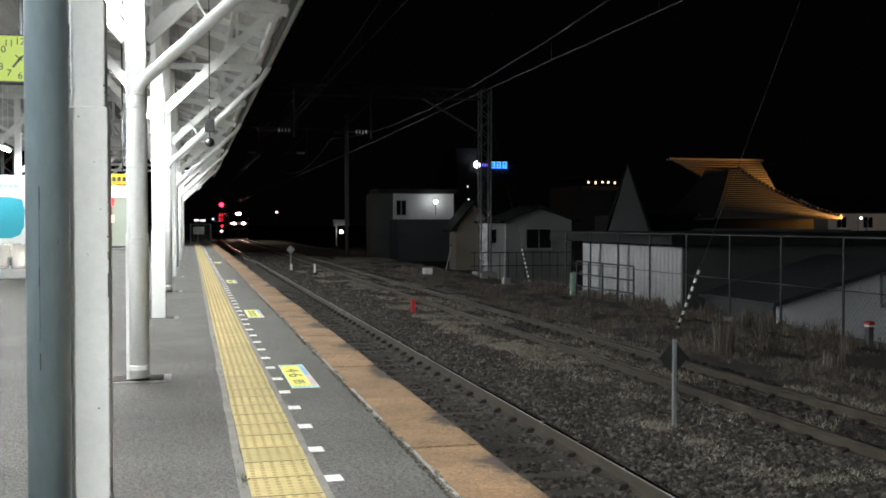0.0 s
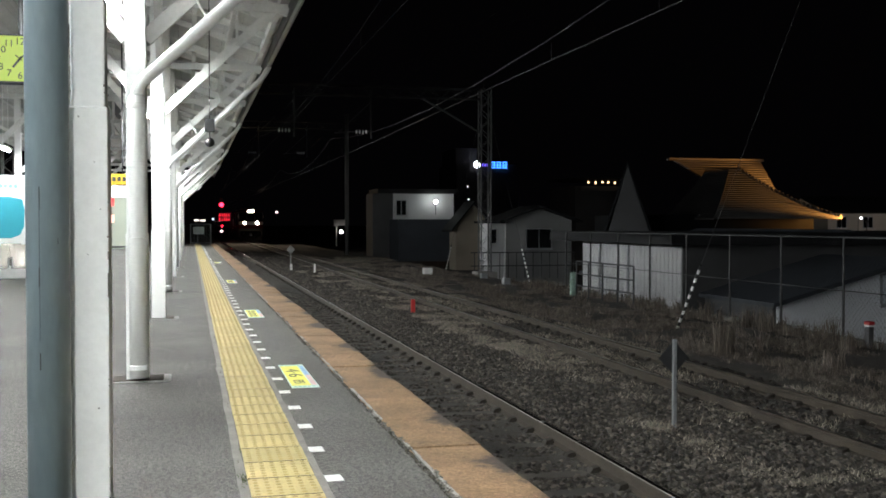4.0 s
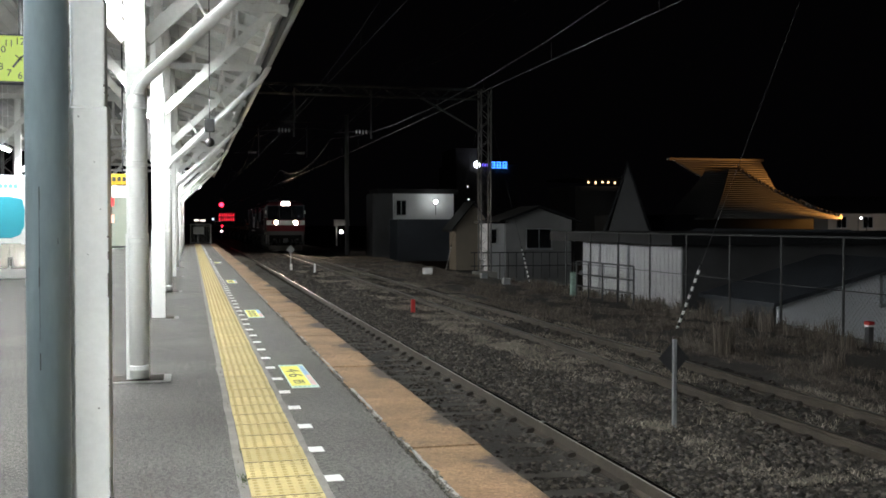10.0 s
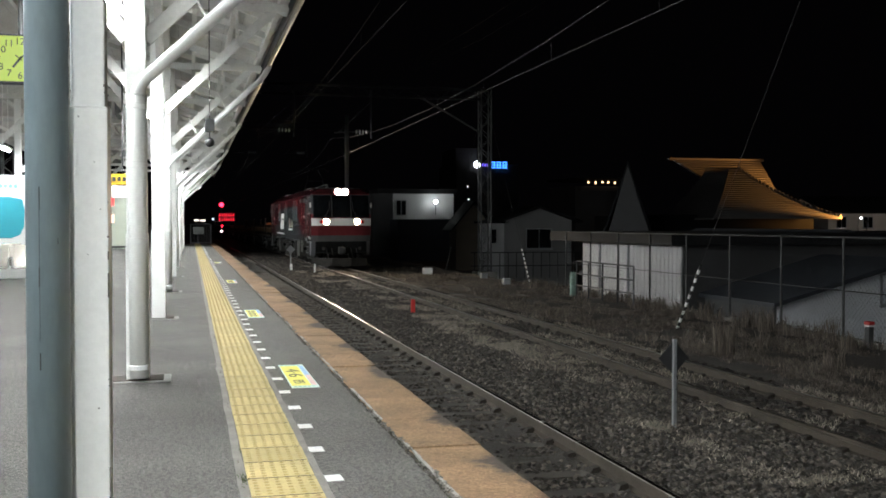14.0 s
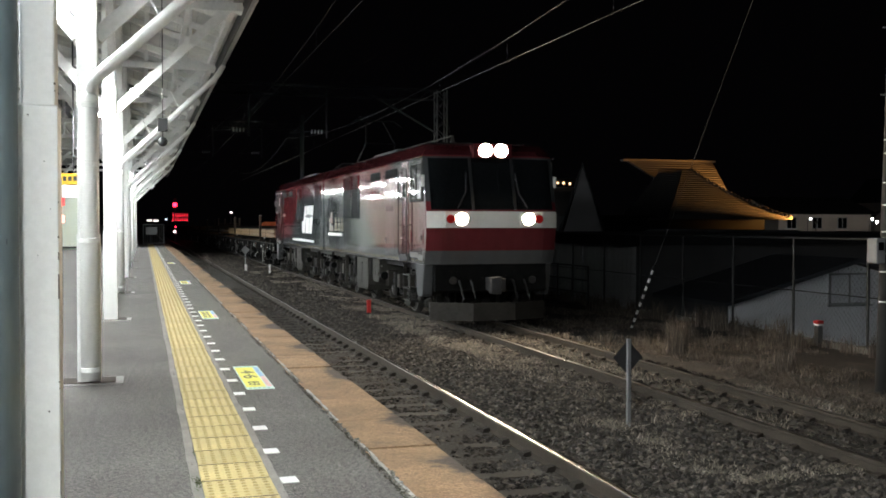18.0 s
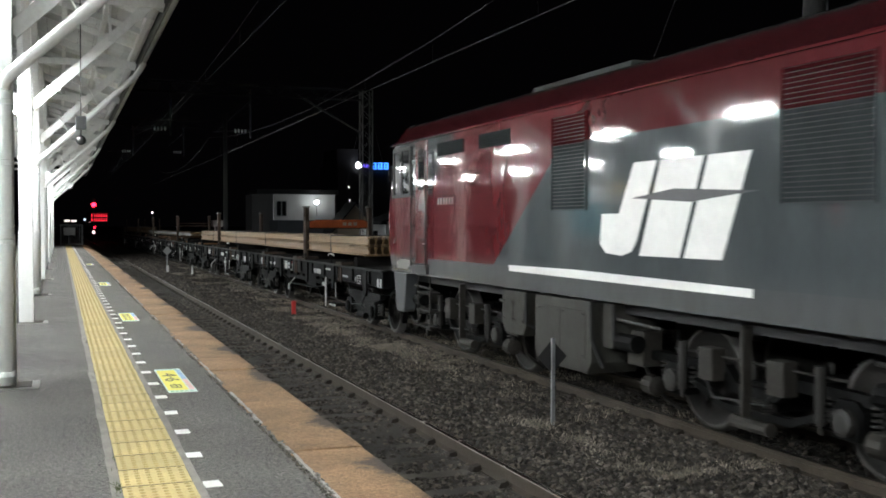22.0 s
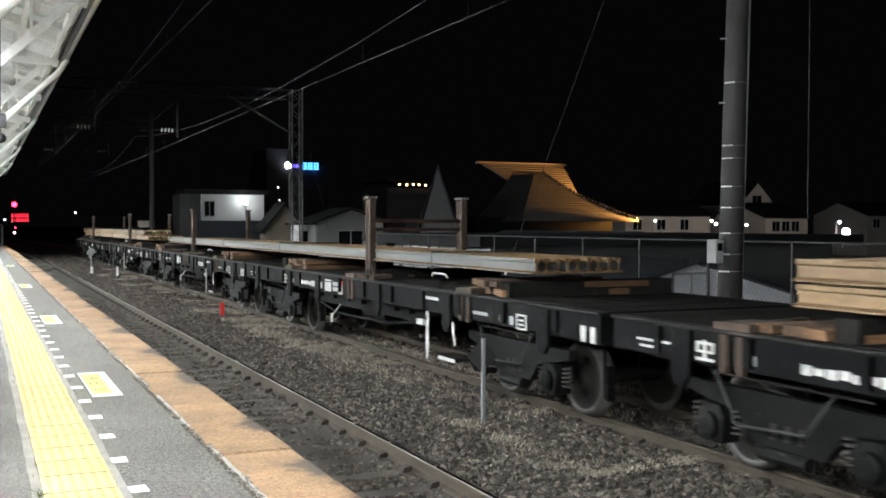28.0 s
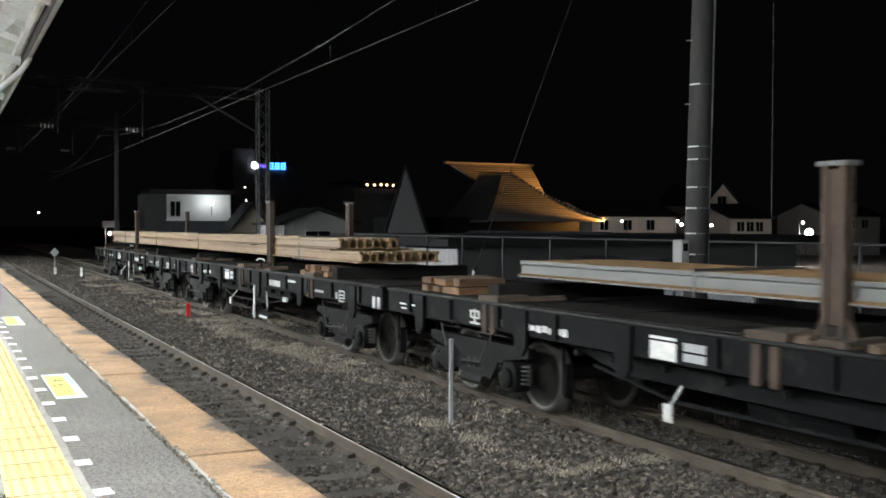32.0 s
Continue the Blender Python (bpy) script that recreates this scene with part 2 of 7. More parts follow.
LOCO_GREY = surface("grey_skirt_paint", (0.068, 0.072, 0.076), 0.5, 0, 30, 1.5, 0.18, (0.1, 0.095, 0.09), 0.58, 0.1)
LOCO_RED = surface("red_door_paint", (0.078, 0.016, 0.018), 0.24, 0, 30, 1.5, 0.2, (0.064, 0.012, 0.014), 0.6, 0.03, spec=0.12)
LOUVRE_RED = surface("dark_red_louvre", (0.038, 0.0065, 0.008), 0.9, 0, 30, 3, 0.15, None, 0.6, 0.0, spec=0.0)
LOUVRE_GREY = surface("grey_louvre", (0.03, 0.035, 0.037), 0.9, 0, 30, 3, 0.15, None, 0.6, 0.0, spec=0.0)
BOGIE = surface("grimy_bogie_grey", (0.005, 0.0051, 0.0051), 0.6, 0, 26, 5, 0.5, (0.034, 0.03, 0.026), 0.6, 0.6, 0.01, spec=0.09)
WAGON_BLACK = surface("black_wagon_paint", (0.0038, 0.004, 0.0045), 0.65, 0, 30, 1.5, 0.4, (0.017, 0.0165, 0.0165), 0.56, 0.3, spec=0.06)
WORN_LIT_EDGE = surface("worn_highlit_edge", (0.014, 0.0138, 0.0135), 0.6, 0, 30, 2.2, 0.4, (0.05, 0.045, 0.04), 0.57, 0.3, stretch=(1, 0.3, 1), spec=0.12)
DECK = surface("sooty_deck_boards", (0.013, 0.012, 0.0115), 0.9, 0, 25, 1.5, 0.4, (0.03, 0.022, 0.017), 0.58, 0.4, spec=0.06)
RUST = surface("rusty_steel", (0.026, 0.0155, 0.0115), 0.8, 0, 40, 2.5, 0.35, (0.045, 0.024, 0.015), 0.55, 0.3, spec=0.12)
RUST_POST = surface("rust_brown_stanchion", (0.041, 0.028, 0.021), 0.75, 0, 30, 2.5, 0.35, (0.024, 0.015, 0.011), 0.52, 0.25, spec=0.2)
GRIMY_WOOD = surface("grimy_scrap_wood", (0.05, 0.031, 0.019), 0.85, 0, 18, 2.5, 0.45, (0.022, 0.015, 0.01), 0.5, 0.4, stretch=(0.2, 1, 1), per_piece=0.4)
STANCHION_CAP = surface("worn_cap_paint", (0.085, 0.085, 0.083), 0.7, 0, 30, 3, 0.3, (0.06, 0.045, 0.035), 0.52, 0.2, spec=0.2)
TIMBER = surface("raw_timber_blocks", (0.115, 0.058, 0.026), 0.85, 0, 18, 2.5, 0.45, (0.035, 0.022, 0.014), 0.5, 0.4, stretch=(0.2, 1, 1), per_piece=0.35)
NEW_RAIL = surface("tan_rusted_new_rail", (0.155, 0.097, 0.046), 0.65, 0.0, 25, 0.8, 0.25, (0.125, 0.066, 0.028), 0.6, 0.12, stretch=(1, 0.15, 1), per_piece=0.12)
GREY_RAIL = surface("grey_mill_scale_rail", (0.068, 0.07, 0.068), 0.6, 0.05, 25, 0.8, 0.15, (0.2, 0.18, 0.16), 0.6, 0.12, stretch=(1, 0.15, 1), per_piece=0.1)
RAIL_TOP_RUST = surface("brown_rail_top", (0.12, 0.073, 0.036), 0.85, 0, 25, 0.8, 0.2, (0.09, 0.055, 0.028), 0.6, 0.2, stretch=(1, 0.15, 1), per_piece=0.1, spec=0.08)
MARKING = surface("white_marking_paint", (0.78, 0.78, 0.76), 0.5, 0, 40, 6, 0.06, (0.4, 0.4, 0.38), 0.7, 0.05)
TYRE_STEEL = surface("wheel_steel", (0.02, 0.0185, 0.0175), 0.7, 0.0, 30, 4, 0.3, (0.024, 0.019, 0.015), 0.58, 0.15, spec=0.1)
TYRE_RIM = surface("worn_wheel_rim", (0.05, 0.047, 0.043), 0.5, 0.2, 30, 4, 0.25, (0.03, 0.026, 0.022), 0.58, 0.1)
HEAD_GLOW = glow("headlight_glow", (1.0, 0.8, 0.56), 900.0)
TAIL_LENS = surface("red_tail_lens", (0.45, 0.02, 0.02), 0.2, 0, 20, 3, 0.05, None, 0.6, 0)
SKIN = surface("pale_emblem_paint", (0.2, 0.165, 0.13), 0.45, 0, 30, 3, 0.06)
WHITE_WORN = surface("grimy_white_paint", (0.46, 0.46, 0.45), 0.6, 0, 40, 5, 0.2, (0.2, 0.2, 0.19), 0.6, 0.1, spec=0.2)
LOGO_TAN = surface("tan_logo_paint", (0.2, 0.175, 0.1), 0.45, 0, 30, 3, 0.06)

# ---- mesh helpers ----
def box(bm, x0, x1, y0, y1, z0, z1):
    v = [bm.verts.new(p) for p in ((x0, y0, z0), (x1, y0, z0), (x1, y1, z0), (x0, y1, z0), (x0, y0, z1), (x1, y0, z1), (x1, y1, z1), (x0, y1, z1))]
    for f in ((0, 3, 2, 1), (4, 5, 6, 7), (0, 1, 5, 4), (1, 2, 6, 5), (2, 3, 7, 6), (3, 0, 4, 7)):
        bm.faces.new([v[i] for i in f])


def beam(bm, p, q, w, h, up=(0, 0, 1)):
    """A bar of section w (sideways) by h from p to q."""
    p, q = Vector(p), Vector(q)
    d = (q - p).normalized()
    side = d.cross(Vector(up))
    side = side.normalized() if side.length > 1e-5 else Vector((1, 0, 0))
    top = side.cross(d).normalized()
    a, b = side * w / 2, top * h / 2
    v = [bm.verts.new(c + s) for c in (p, q) for s in (-a - b, a - b, a + b, -a + b)]
    for f in ((0, 1, 2, 3), (7, 6, 5, 4), (0, 4, 5, 1), (1, 5, 6, 2), (2, 6, 7, 3), (3, 7, 4, 0)):
        bm.faces.new([v[i] for i in f])


def rod(bm, p, q, r, n=8, r2=None):
    p, q = Vector(p), Vector(q)
    d = (q - p).normalized()
    a = d.orthogonal().normalized()
    b = d.cross(a)
    r2 = r if r2 is None else r2
    rings = [[bm.verts.new(c + (a * math.cos(2 * math.pi * i / n) + b * math.sin(2 * math.pi * i / n)) * rr) for i in range(n)] for c, rr in ((p, r), (q, r2))]
    for i in range(n):
        j = (i + 1) % n
        bm.faces.new((rings[0][i], rings[0][j], rings[1][j], rings[1][i]))
    bm.faces.new(rings[0][::-1])
    bm.faces.new(rings[1])


def path_rod(bm, pts, r, n=6):
    """One bent bar along the points."""
    pts = [Vector(p) for p in pts]
    rings = []
    for i, p in enumerate(pts):
        d = (pts[min(i + 1, len(pts) - 1)] - pts[max(i - 1, 0)]).normalized()
        ref = Vector((0, 0, 1)) if abs(d.z) < 0.8 else Vector((1, 0, 0))
        if rings:
            ref = side
        a = (ref - d * ref.dot(d)).normalized()
        side, b = a, d.cross(a)
        rings.append([bm.verts.new(p + (a * math.cos(2 * math.pi * k / n) + b * math.sin(2 * math.pi * k / n)) * r) for k in range(n)])
    for u, v in zip(rings, rings[1:]):
        for i in range(n):
            j = (i + 1) % n
            bm.faces.new((u[i], u[j], v[j], v[i]))
    bm.faces.new(rings[0][::-1])
    bm.faces.new(rings[-1])


def prism(bm, outline, axis, a, b):
    """An outline of (u, v) pairs drawn out along x, y or z from a to b."""
    put = {"x": lambda u, v, w: (w, u, v), "y": lambda u, v, w: (u, w, v), "z": lambda u, v, w: (u, v, w)}[axis]
    lo = [bm.verts.new(put(u, v, a)) for u, v in outline]
    hi = [bm.verts.new(put(u, v, b)) for u, v in outline]
    n = len(outline)
    bm.faces.new(lo[::-1])
    bm.faces.new(hi)
    for i in range(n):
        bm.faces.new((lo[i], lo[(i + 1) % n], hi[(i + 1) % n], hi[i]))


def lathe(bm, profile, centre, axis="z", n=16):
    """A turned body: profile of (radius, height) pairs round an axis through centre."""
    cx, cy, cz = centre
    rings = []
    for r, h in profile:
        ring = []
        for i in range(n):
            c, s = r * math.cos(2 * math.pi * i / n), r * math.sin(2 * math.pi * i / n)
            p = {"z": (cx + c, cy + s, cz + h), "x": (cx + h, cy + c, cz + s), "y": (cx + c, cy + h, cz + s)}[axis]
            ring.append(bm.verts.new(p))
        rings.append(ring)
    for a, b in zip(rings, rings[1:]):
        for i in range(n):
            j = (i + 1) % n
            bm.faces.new((a[i], a[j], b[j], b[i]))
    bm.faces.new(rings[0][::-1])
    bm.faces.new(rings[-1])


def mesh_of(name, bm, material, smooth=False):
    bmesh.ops.recalc_face_normals(bm, faces=bm.faces)
    me = bpy.data.meshes.new(name)
    bm.to_mesh(me)
    bm.free()
    for m in material if isinstance(material, (list, tuple)) else (material,):
        me.materials.append(m)
    if smooth:
        me.shade_smooth()
    return me


def part(name, bm, material, parent, label="", bevel=0.0, smooth=False):
    ob = new(name, mesh_of(name, bm, material, smooth))
    ob.parent = parent
    if label:
        ob["label"] = label
    if bevel:
        b = ob.modifiers.new("bevel", "BEVEL")
        b.width, b.segments, b.limit_method = bevel, 2, "ANGLE"
    return ob


def piece(name, mesh, parent, m):
    ob = new(name, mesh)
    ob.parent = parent
    ob.matrix_basis = m
    return ob


def thing(name, label, category, at=(0, 0, 0), group="", kind="", turn=0.0):
    ob = new(name)
    ob.empty_display_size = 0.2
    ob.matrix_basis = pose(*at, 0, 0, turn)
    return tagged(ob, label, category, group, kind)


def solid(name, bm, material, label, category="", kind="", at=(0, 0, 0), bevel=0.0, smooth=False, group=""):
    ob = new(name, mesh_of(name, bm, material, smooth))
    ob.location = at
    if bevel:
        b = ob.modifiers.new("bevel", "BEVEL")
        b.width, b.segments, b.limit_method = bevel, 2, "ANGLE"
    return tagged(ob, label, category, group, kind)


def B():
    return bmesh.new()


def lettering(text, size, material, parent, m, name="lettering", label="", extrude=0.001, sx=1.0):
    data = bpy.data.curves.new(name, "FONT")
    data.body, data.size, data.extrude, data.align_x, data.align_y = text, size, extrude, "CENTER", "CENTER"
    tmp = bpy.data.objects.new(name, data)
    me = bpy.data.meshes.new_from_object(tmp)
    bpy.data.objects.remove(tmp)
    me.materials.clear()
    me.materials.append(material)
    for v in me.vertices:
        v.co.x *= sx
    ob = new(name, me)
    ob.parent = parent
    ob.matrix_basis = m
    if label:
        ob["label"] = label
    return ob


# ---- the ground, the tracks and the platform ----
def ground_height(x, y):
    if x < 13.2:
        return -1.02
    d = min(1.0, (x - 13.2) / 6.0)
    return -1.02 - 1.1 * d * d * (3 - 2 * d)


def build_ground():
    bm = B()
    xs = [-2500, -400, -60, 1.0, 2.0, 5.0, 8.6, 9.5, 10.5, 11.5, 12.5, 13.2, 14.2, 15.2, 16.2, 17.2, 18.2, 19.5, 24, 34, 60, 120, 400, 2500]
    ys = [-2500, -300, -60, -10, 0, 4, 8, 12, 16, 20, 24, 28, 32, 36, 40, 46, 52, 60, 70, 85, 110, 160, 260, 600, 2500]
    grid = [[bm.verts.new((x, y, ground_height(x, y) + (noise.noise((x * 0.6, y * 0.3, 0)) * 0.07 if 8 < x < 20 and 0 < y < 90 else 0))) for y in ys] for x in xs]
    for i in range(len(xs) - 1):
        for j in range(len(ys) - 1):
            bm.faces.new((grid[i][j], grid[i + 1][j], grid[i + 1][j + 1], grid[i][j + 1]))
    solid("ground", bm, SOIL, "dark soil with dry weeds beside the tracks", "ground", "structure", smooth=True)


def ballast_top(x):
    """The bed's height across both tracks."""
    top = ZR - 0.16
    if x < 2.0:
        return top - 0.05
    for mid in (XN, XL):
        if abs(x - mid) < 1.25:
            return top
    if XN < x < XL:
        return top - 0.02
    return max(-1.0, top - 0.5 * (abs(x - XL) - 1.25))


def build_ballast():
    bm = B()
    xs = [1.6 + 0.22 * i for i in range(36)]
    ys = [-60, -30, -15] + [-10 + 0.7 * i for i in range(120)] + [80, 90, 100, 120, 150, 200, 300, 600]
    grid = [[bm.verts.new((x, y, ballast_top(x) + 0.035 * noise.noise((x * 1.7, y * 1.7, 3)))) for y in ys] for x in xs]
    for i in range(len(xs) - 1):
        for j in range(len(ys) - 1):
            bm.faces.new((grid[i][j], grid[i + 1][j], grid[i + 1][j + 1], grid[i][j + 1]))
    solid("ballast_bed", bm, BALLAST_BASE, "dark stone ballast bed under two tracks", "ballast", "structure", smooth=True)


RAIL_SECTION = [(-0.064, 0), (0.064, 0), (0.064, 0.012), (0.012, 0.03), (0.009, 0.10), (0.032, 0.112), (0.032, 0.142), (0.028, 0.15), (0.018, 0.153), (-0.016, 0.153), (-0.024, 0.151),
                (-0.029, 0.147), (-0.032, 0.142), (-0.032, 0.112), (-0.009, 0.10), (-0.012, 0.03), (-0.064, 0.012)]


def build_track(mid, ztop, y0, y1, label, near_y, crown):
    """Two rails on sleepers, with clips at each sleeper."""
    root = thing("railway_track", label, "railway track", (mid, 0, ztop), kind="structure")
    for side in (-0.565, 0.565):
        bm = B()
        prism(bm, [(u + side, v - 0.153) for u, v in RAIL_SECTION], "y", y0, y1)
        rail = part("rail", bm, [STEEL_RAIL, crown[0], crown[1]], root, "steel rail with a rusty web and polished head")
        for f in rail.data.polygons:
            if f.normal.z > 0.3 and f.center.z > -0.03:
                f.material_index = 2 if f.normal.z > 0.97 else 1
    bm = B()
    prism(bm, [(-1.0, -0.23), (1.0, -0.23), (0.97, -0.155), (-0.97, -0.155)], "y", -0.11, 0.11)
    me = mesh_of("sleeper", bm, SLEEPER)
    bm = B()
    for sx in (-0.565, 0.565):
        for e in (-1, 1):
            prism(bm, [(sx + e * 0.04, -0.155), (sx + e * 0.15, -0.155), (sx + e * 0.125, -0.108), (sx + e * 0.055, -0.092)], "y", -0.05, 0.05)
    clip = mesh_of("rail_clip", bm, CLIP_STEEL)
    y, rng = near_y, random.Random(int(mid * 10))
    n = 0
    while y < 95 and n < 150:
        piece("sleeper", me, root, pose(rng.uniform(-0.03, 0.03), y, 0, 0, 0, rng.uniform(-0.8, 0.8)))
        if y < 60:
            piece("rail_clip", clip, root, pose(0, y, 0))
        y += 0.635
        n += 1
    return root


def build_platform():
    bm = B()
    box(bm, -7.0, 1.78, -30, 80, -1.3, -0.12)
    solid("platform_wall", bm, CONCRETE, "stained concrete side wall of the platform", "platform", "structure")
    bm = B()
    rng = random.Random(4)
    # the asphalt's ragged edge along the coping
    ys = [-30 + i for i in range(34)] + [4 + 0.12 * i for i in range(220)] + [31 + 0.5 * i for i in range(98)] + [80]
    west = [bm.verts.new((-7.0, y, 0.0)) for y in ys]
    east = [bm.verts.new((1.405 + 0.028 * noise.noise((y * 1.9, 0, 5)) + 0.02 * noise.noise((y * 7, 1, 5)) + rng.uniform(-0.008, 0.008), y, 0.0)) for y in ys]
    down = [bm.verts.new((v.co.x + 0.01, v.co.y, -0.125)) for v in east]
    for i in range(len(ys) - 1):
        bm.faces.new((west[i], east[i], east[i + 1], west[i + 1]))
        bm.faces.new((east[i], down[i], down[i + 1], east[i + 1]))
    solid("platform_floor", bm, ASPHALT, "worn grey asphalt platform surface with fine grit", "platform floor", "structure")
    # pale crumbled mortar between asphalt and coping
    bm = B()
    for i in range(420):
        y = 4 + 60 * (i / 420) ** 1.6
        if noise.noise((y * 0.9, 2, 7)) < -0.12:
            continue
        w = rng.uniform(0.008, 0.034)
        x = 1.43 + 0.012 * noise.noise((y * 3, 2, 9))
        prism(bm, [(x - w / 2, -0.05), (x + w / 2, -0.05), (x + w / 2 * 0.7, 0.004), (x - w / 2 * 0.8, 0.006)], "y", y, y + rng.uniform(0.03, 0.2) * (1 + y / 30))
    solid("crumbled_mortar", bm, PALE_CEMENT, "crumbled pale mortar along the platform coping", "mortar", "stuff")


def build_canopy():
    frames = [4.0] + [10.3 + 6.6 * k for k in range(10)]
    root = thing("platform_canopy", "white painted timber platform canopy on steel columns", "canopy", (0, 0, 0), kind="structure")
    ridge_x, ridge_z, eave_x, eave_z = -3.0, 6.55, 1.62, 5.12

    def roof_z(x):
        return eave_z + (ridge_z - eave_z) * (eave_x - x) / (eave_x - ridge_x) if x > ridge_x else ridge_z - (ridge_x - x) * 0.30

    bm = B()
    prism(bm, [(eave_x + 0.12, roof_z(eave_x) + 0.10), (ridge_x, ridge_z + 0.14), (-8.0, roof_z(-8.0) + 0.14), (-8.0, roof_z(-8.0) + 0.17), (ridge_x, ridge_z + 0.17), (eave_x + 0.12, roof_z(eave_x) + 0.13)], "y", -20, 79)
    part("roof_sheet", bm, ROOF_TIN, root, "dark sheet metal roof")
    # underside boards, each lapped on the next
    step = 0.31
    x = eave_x
    while x > -7.8:
        if abs(x - ridge_x) > step:
            bm = B()
            z0, z1 = roof_z(x), roof_z(x - step)
            prism(bm, [(x, z0 + 0.075), (x - step + 0.008, z1 + 0.075), (x - step + 0.008, z1 + 0.095), (x, z0 + 0.095)], "y", -20, 79)
            part("roof_board", bm, ROOF_BOARD, root)
        x -= step
    # purlins along the canopy
    for x in (1.48, 0.8, 0.1, -0.65, -1.6, -2.6, -3.7, -4.8, -6.0, -7.2):
        bm = B()
        z = roof_z(x)
        box(bm, x - 0.045, x + 0.045, -20, 79, z - 0.06, z + 0.07)
        part("purlin", bm, WHITE_WOOD, root)
    bm = B()
    box(bm, eave_x + 0.02, eave_x + 0.05, -20, 79, eave_z - 0.1, eave_z + 0.16)
    part("fascia", bm, DARK_STEEL, root, "dark metal fascia")
    bm = B()
    prism(bm, [(eave_x + 0.06, eave_z + 0.02), (eave_x + 0.075, eave_z - 0.05), (eave_x + 0.12, eave_z - 0.07), (eave_x + 0.165, eave_z - 0.05), (eave_x + 0.18, eave_z + 0.02), (eave_x + 0.17, eave_z + 0.02), (eave_x + 0.12, eave_z - 0.055), (eave_x + 0.07, eave_z + 0.02)], "y", -20, 79)
    part("gutter", bm, GALV, root, "grey rain gutter")
    for k, y in enumerate(frames):
        cx = -0.362 if k == 0 else -0.5
        w = 0.061 if k == 0 else 0.095
        bm = B()
        top = 5.55
        box(bm, cx - w, cx + w, y - w, y + w, 0.0 if k else 0.0, top)
        part("column", bm, WHITE_STEEL, root, "white painted steel column, chipped", 0.008)
        bm = B()
        h = 1.94 if k == 0 else 1.42
        box(bm, cx - w - 0.009, cx + w + 0.009, y - w - 0.009, y + w + 0.009, 0.002, h)
        part("column_sleeve", bm, WHITE_STEEL, root, "white sheet sleeve with dark chipped edges", 0.006)
        if k:
            bm = B()
            box(bm, cx - 0.31, cx + 0.31, y - 0.24, y + 0.24, 0.0, 0.012)
            part("column_footing", bm, PALE_CEMENT, root, "pale concrete footing", 0.01)
            bm = B()
            box(bm, cx - 0.24, cx + 0.24, y - 0.18, y + 0.18, 0.0, 0.018)
            part("base_plate", bm, STEEL_RAIL, root, "rusty base plate")
        for sx in (1,):
            bm = B()
            beam(bm, (cx + 0.08, y + 0.03, 3.3), (1.43, y + 0.03, 5.08), 0.055, 0.15)
            part("brace", bm, WHITE_WOOD, root, "", 0.006)
            bm = B()
            beam(bm, (cx, y - 0.055, 5.02), (1.57, y - 0.055, 5.02), 0.05, 0.14)
            part("tie_beam", bm, WHITE_WOOD, root, "", 0.006)
            bm = B()
            beam(bm, (cx, y + 0.06, roof_z(cx) - 0.15), (1.58, y + 0.06, roof_z(1.58) - 0.15), 0.05, 0.15)
            part("rafter", bm, WHITE_WOOD, root, "", 0.006)
            bm = B()
            beam(bm, (0.75, y, 4.4), (0.75, y, 5.3), 0.1, 0.04, (1, 0, 0))
            part("hanger", bm, WHITE_WOOD, root)
        # the other slope, towards the middle of the platform
        bm = B()
        beam(bm, (cx - 0.08, y + 0.03, 3.3), (-2.3, y + 0.03, 5.35), 0.055, 0.15)
        part("brace", bm, WHITE_WOOD, root, "", 0.006)
        bm = B()
        beam(bm, (cx, y - 0.055, 5.02), (-7.6, y - 0.055, 5.02), 0.05, 0.14)
        part("tie_beam", bm, WHITE_WOOD, root, "", 0.006)
        bm = B()
        beam(bm, (-3.0, y, 5.02), (-3.0, y, 6.5), 0.1, 0.1, (1, 0, 0))
        part("king_post", bm, WHITE_WOOD, root)
        bm = B()
        box(bm, -5.7, -5.5, y - 0.1, y + 0.1, 0, 5.75)
        part("column", bm, WHITE_STEEL, root, "white painted steel column, chipped", 0.008)
        bm = B()
        beam(bm, (-5.5, y + 0.03, 3.3), (-3.6, y + 0.03, 5.3), 0.055, 0.15)
        part("brace", bm, WHITE_WOOD, root)
        if k < len(frames) - 1:
            y2 = frames[k + 1]
            bm = B()
            beam(bm, (cx, y, 4.1), (cx, (y + y2) / 2 - 0.9, roof_z(cx) - 0.1), 0.05, 0.11, (1, 0, 0))
            part("knee_brace", bm, WHITE_WOOD, root)
            bm = B()
            beam(bm, (-0.46, y2, 4.1), (-0.46, (y + y2) / 2 + 0.9, roof_z(cx) - 0.1), 0.05, 0.11, (1, 0, 0))
            part("knee_brace", bm, WHITE_WOOD, root)
            bm = B()
            box(bm, -0.52, -0.40, y, y2, roof_z(-0.46) - 0.24, roof_z(-0.46) - 0.06)
            part("longitudinal_beam", bm, WHITE_WOOD, root)
            # rafters between the frames, with their tails under the eave
            for f in (0.25, 0.5, 0.75):
                ym = y + (y2 - y) * f
                bm = B()
                beam(bm, (-2.9, ym, roof_z(-2.9) + 0.0), (1.57, ym, roof_z(1.57) + 0.0), 0.05, 0.12)
                part("rafter", bm, WHITE_WOOD, root)
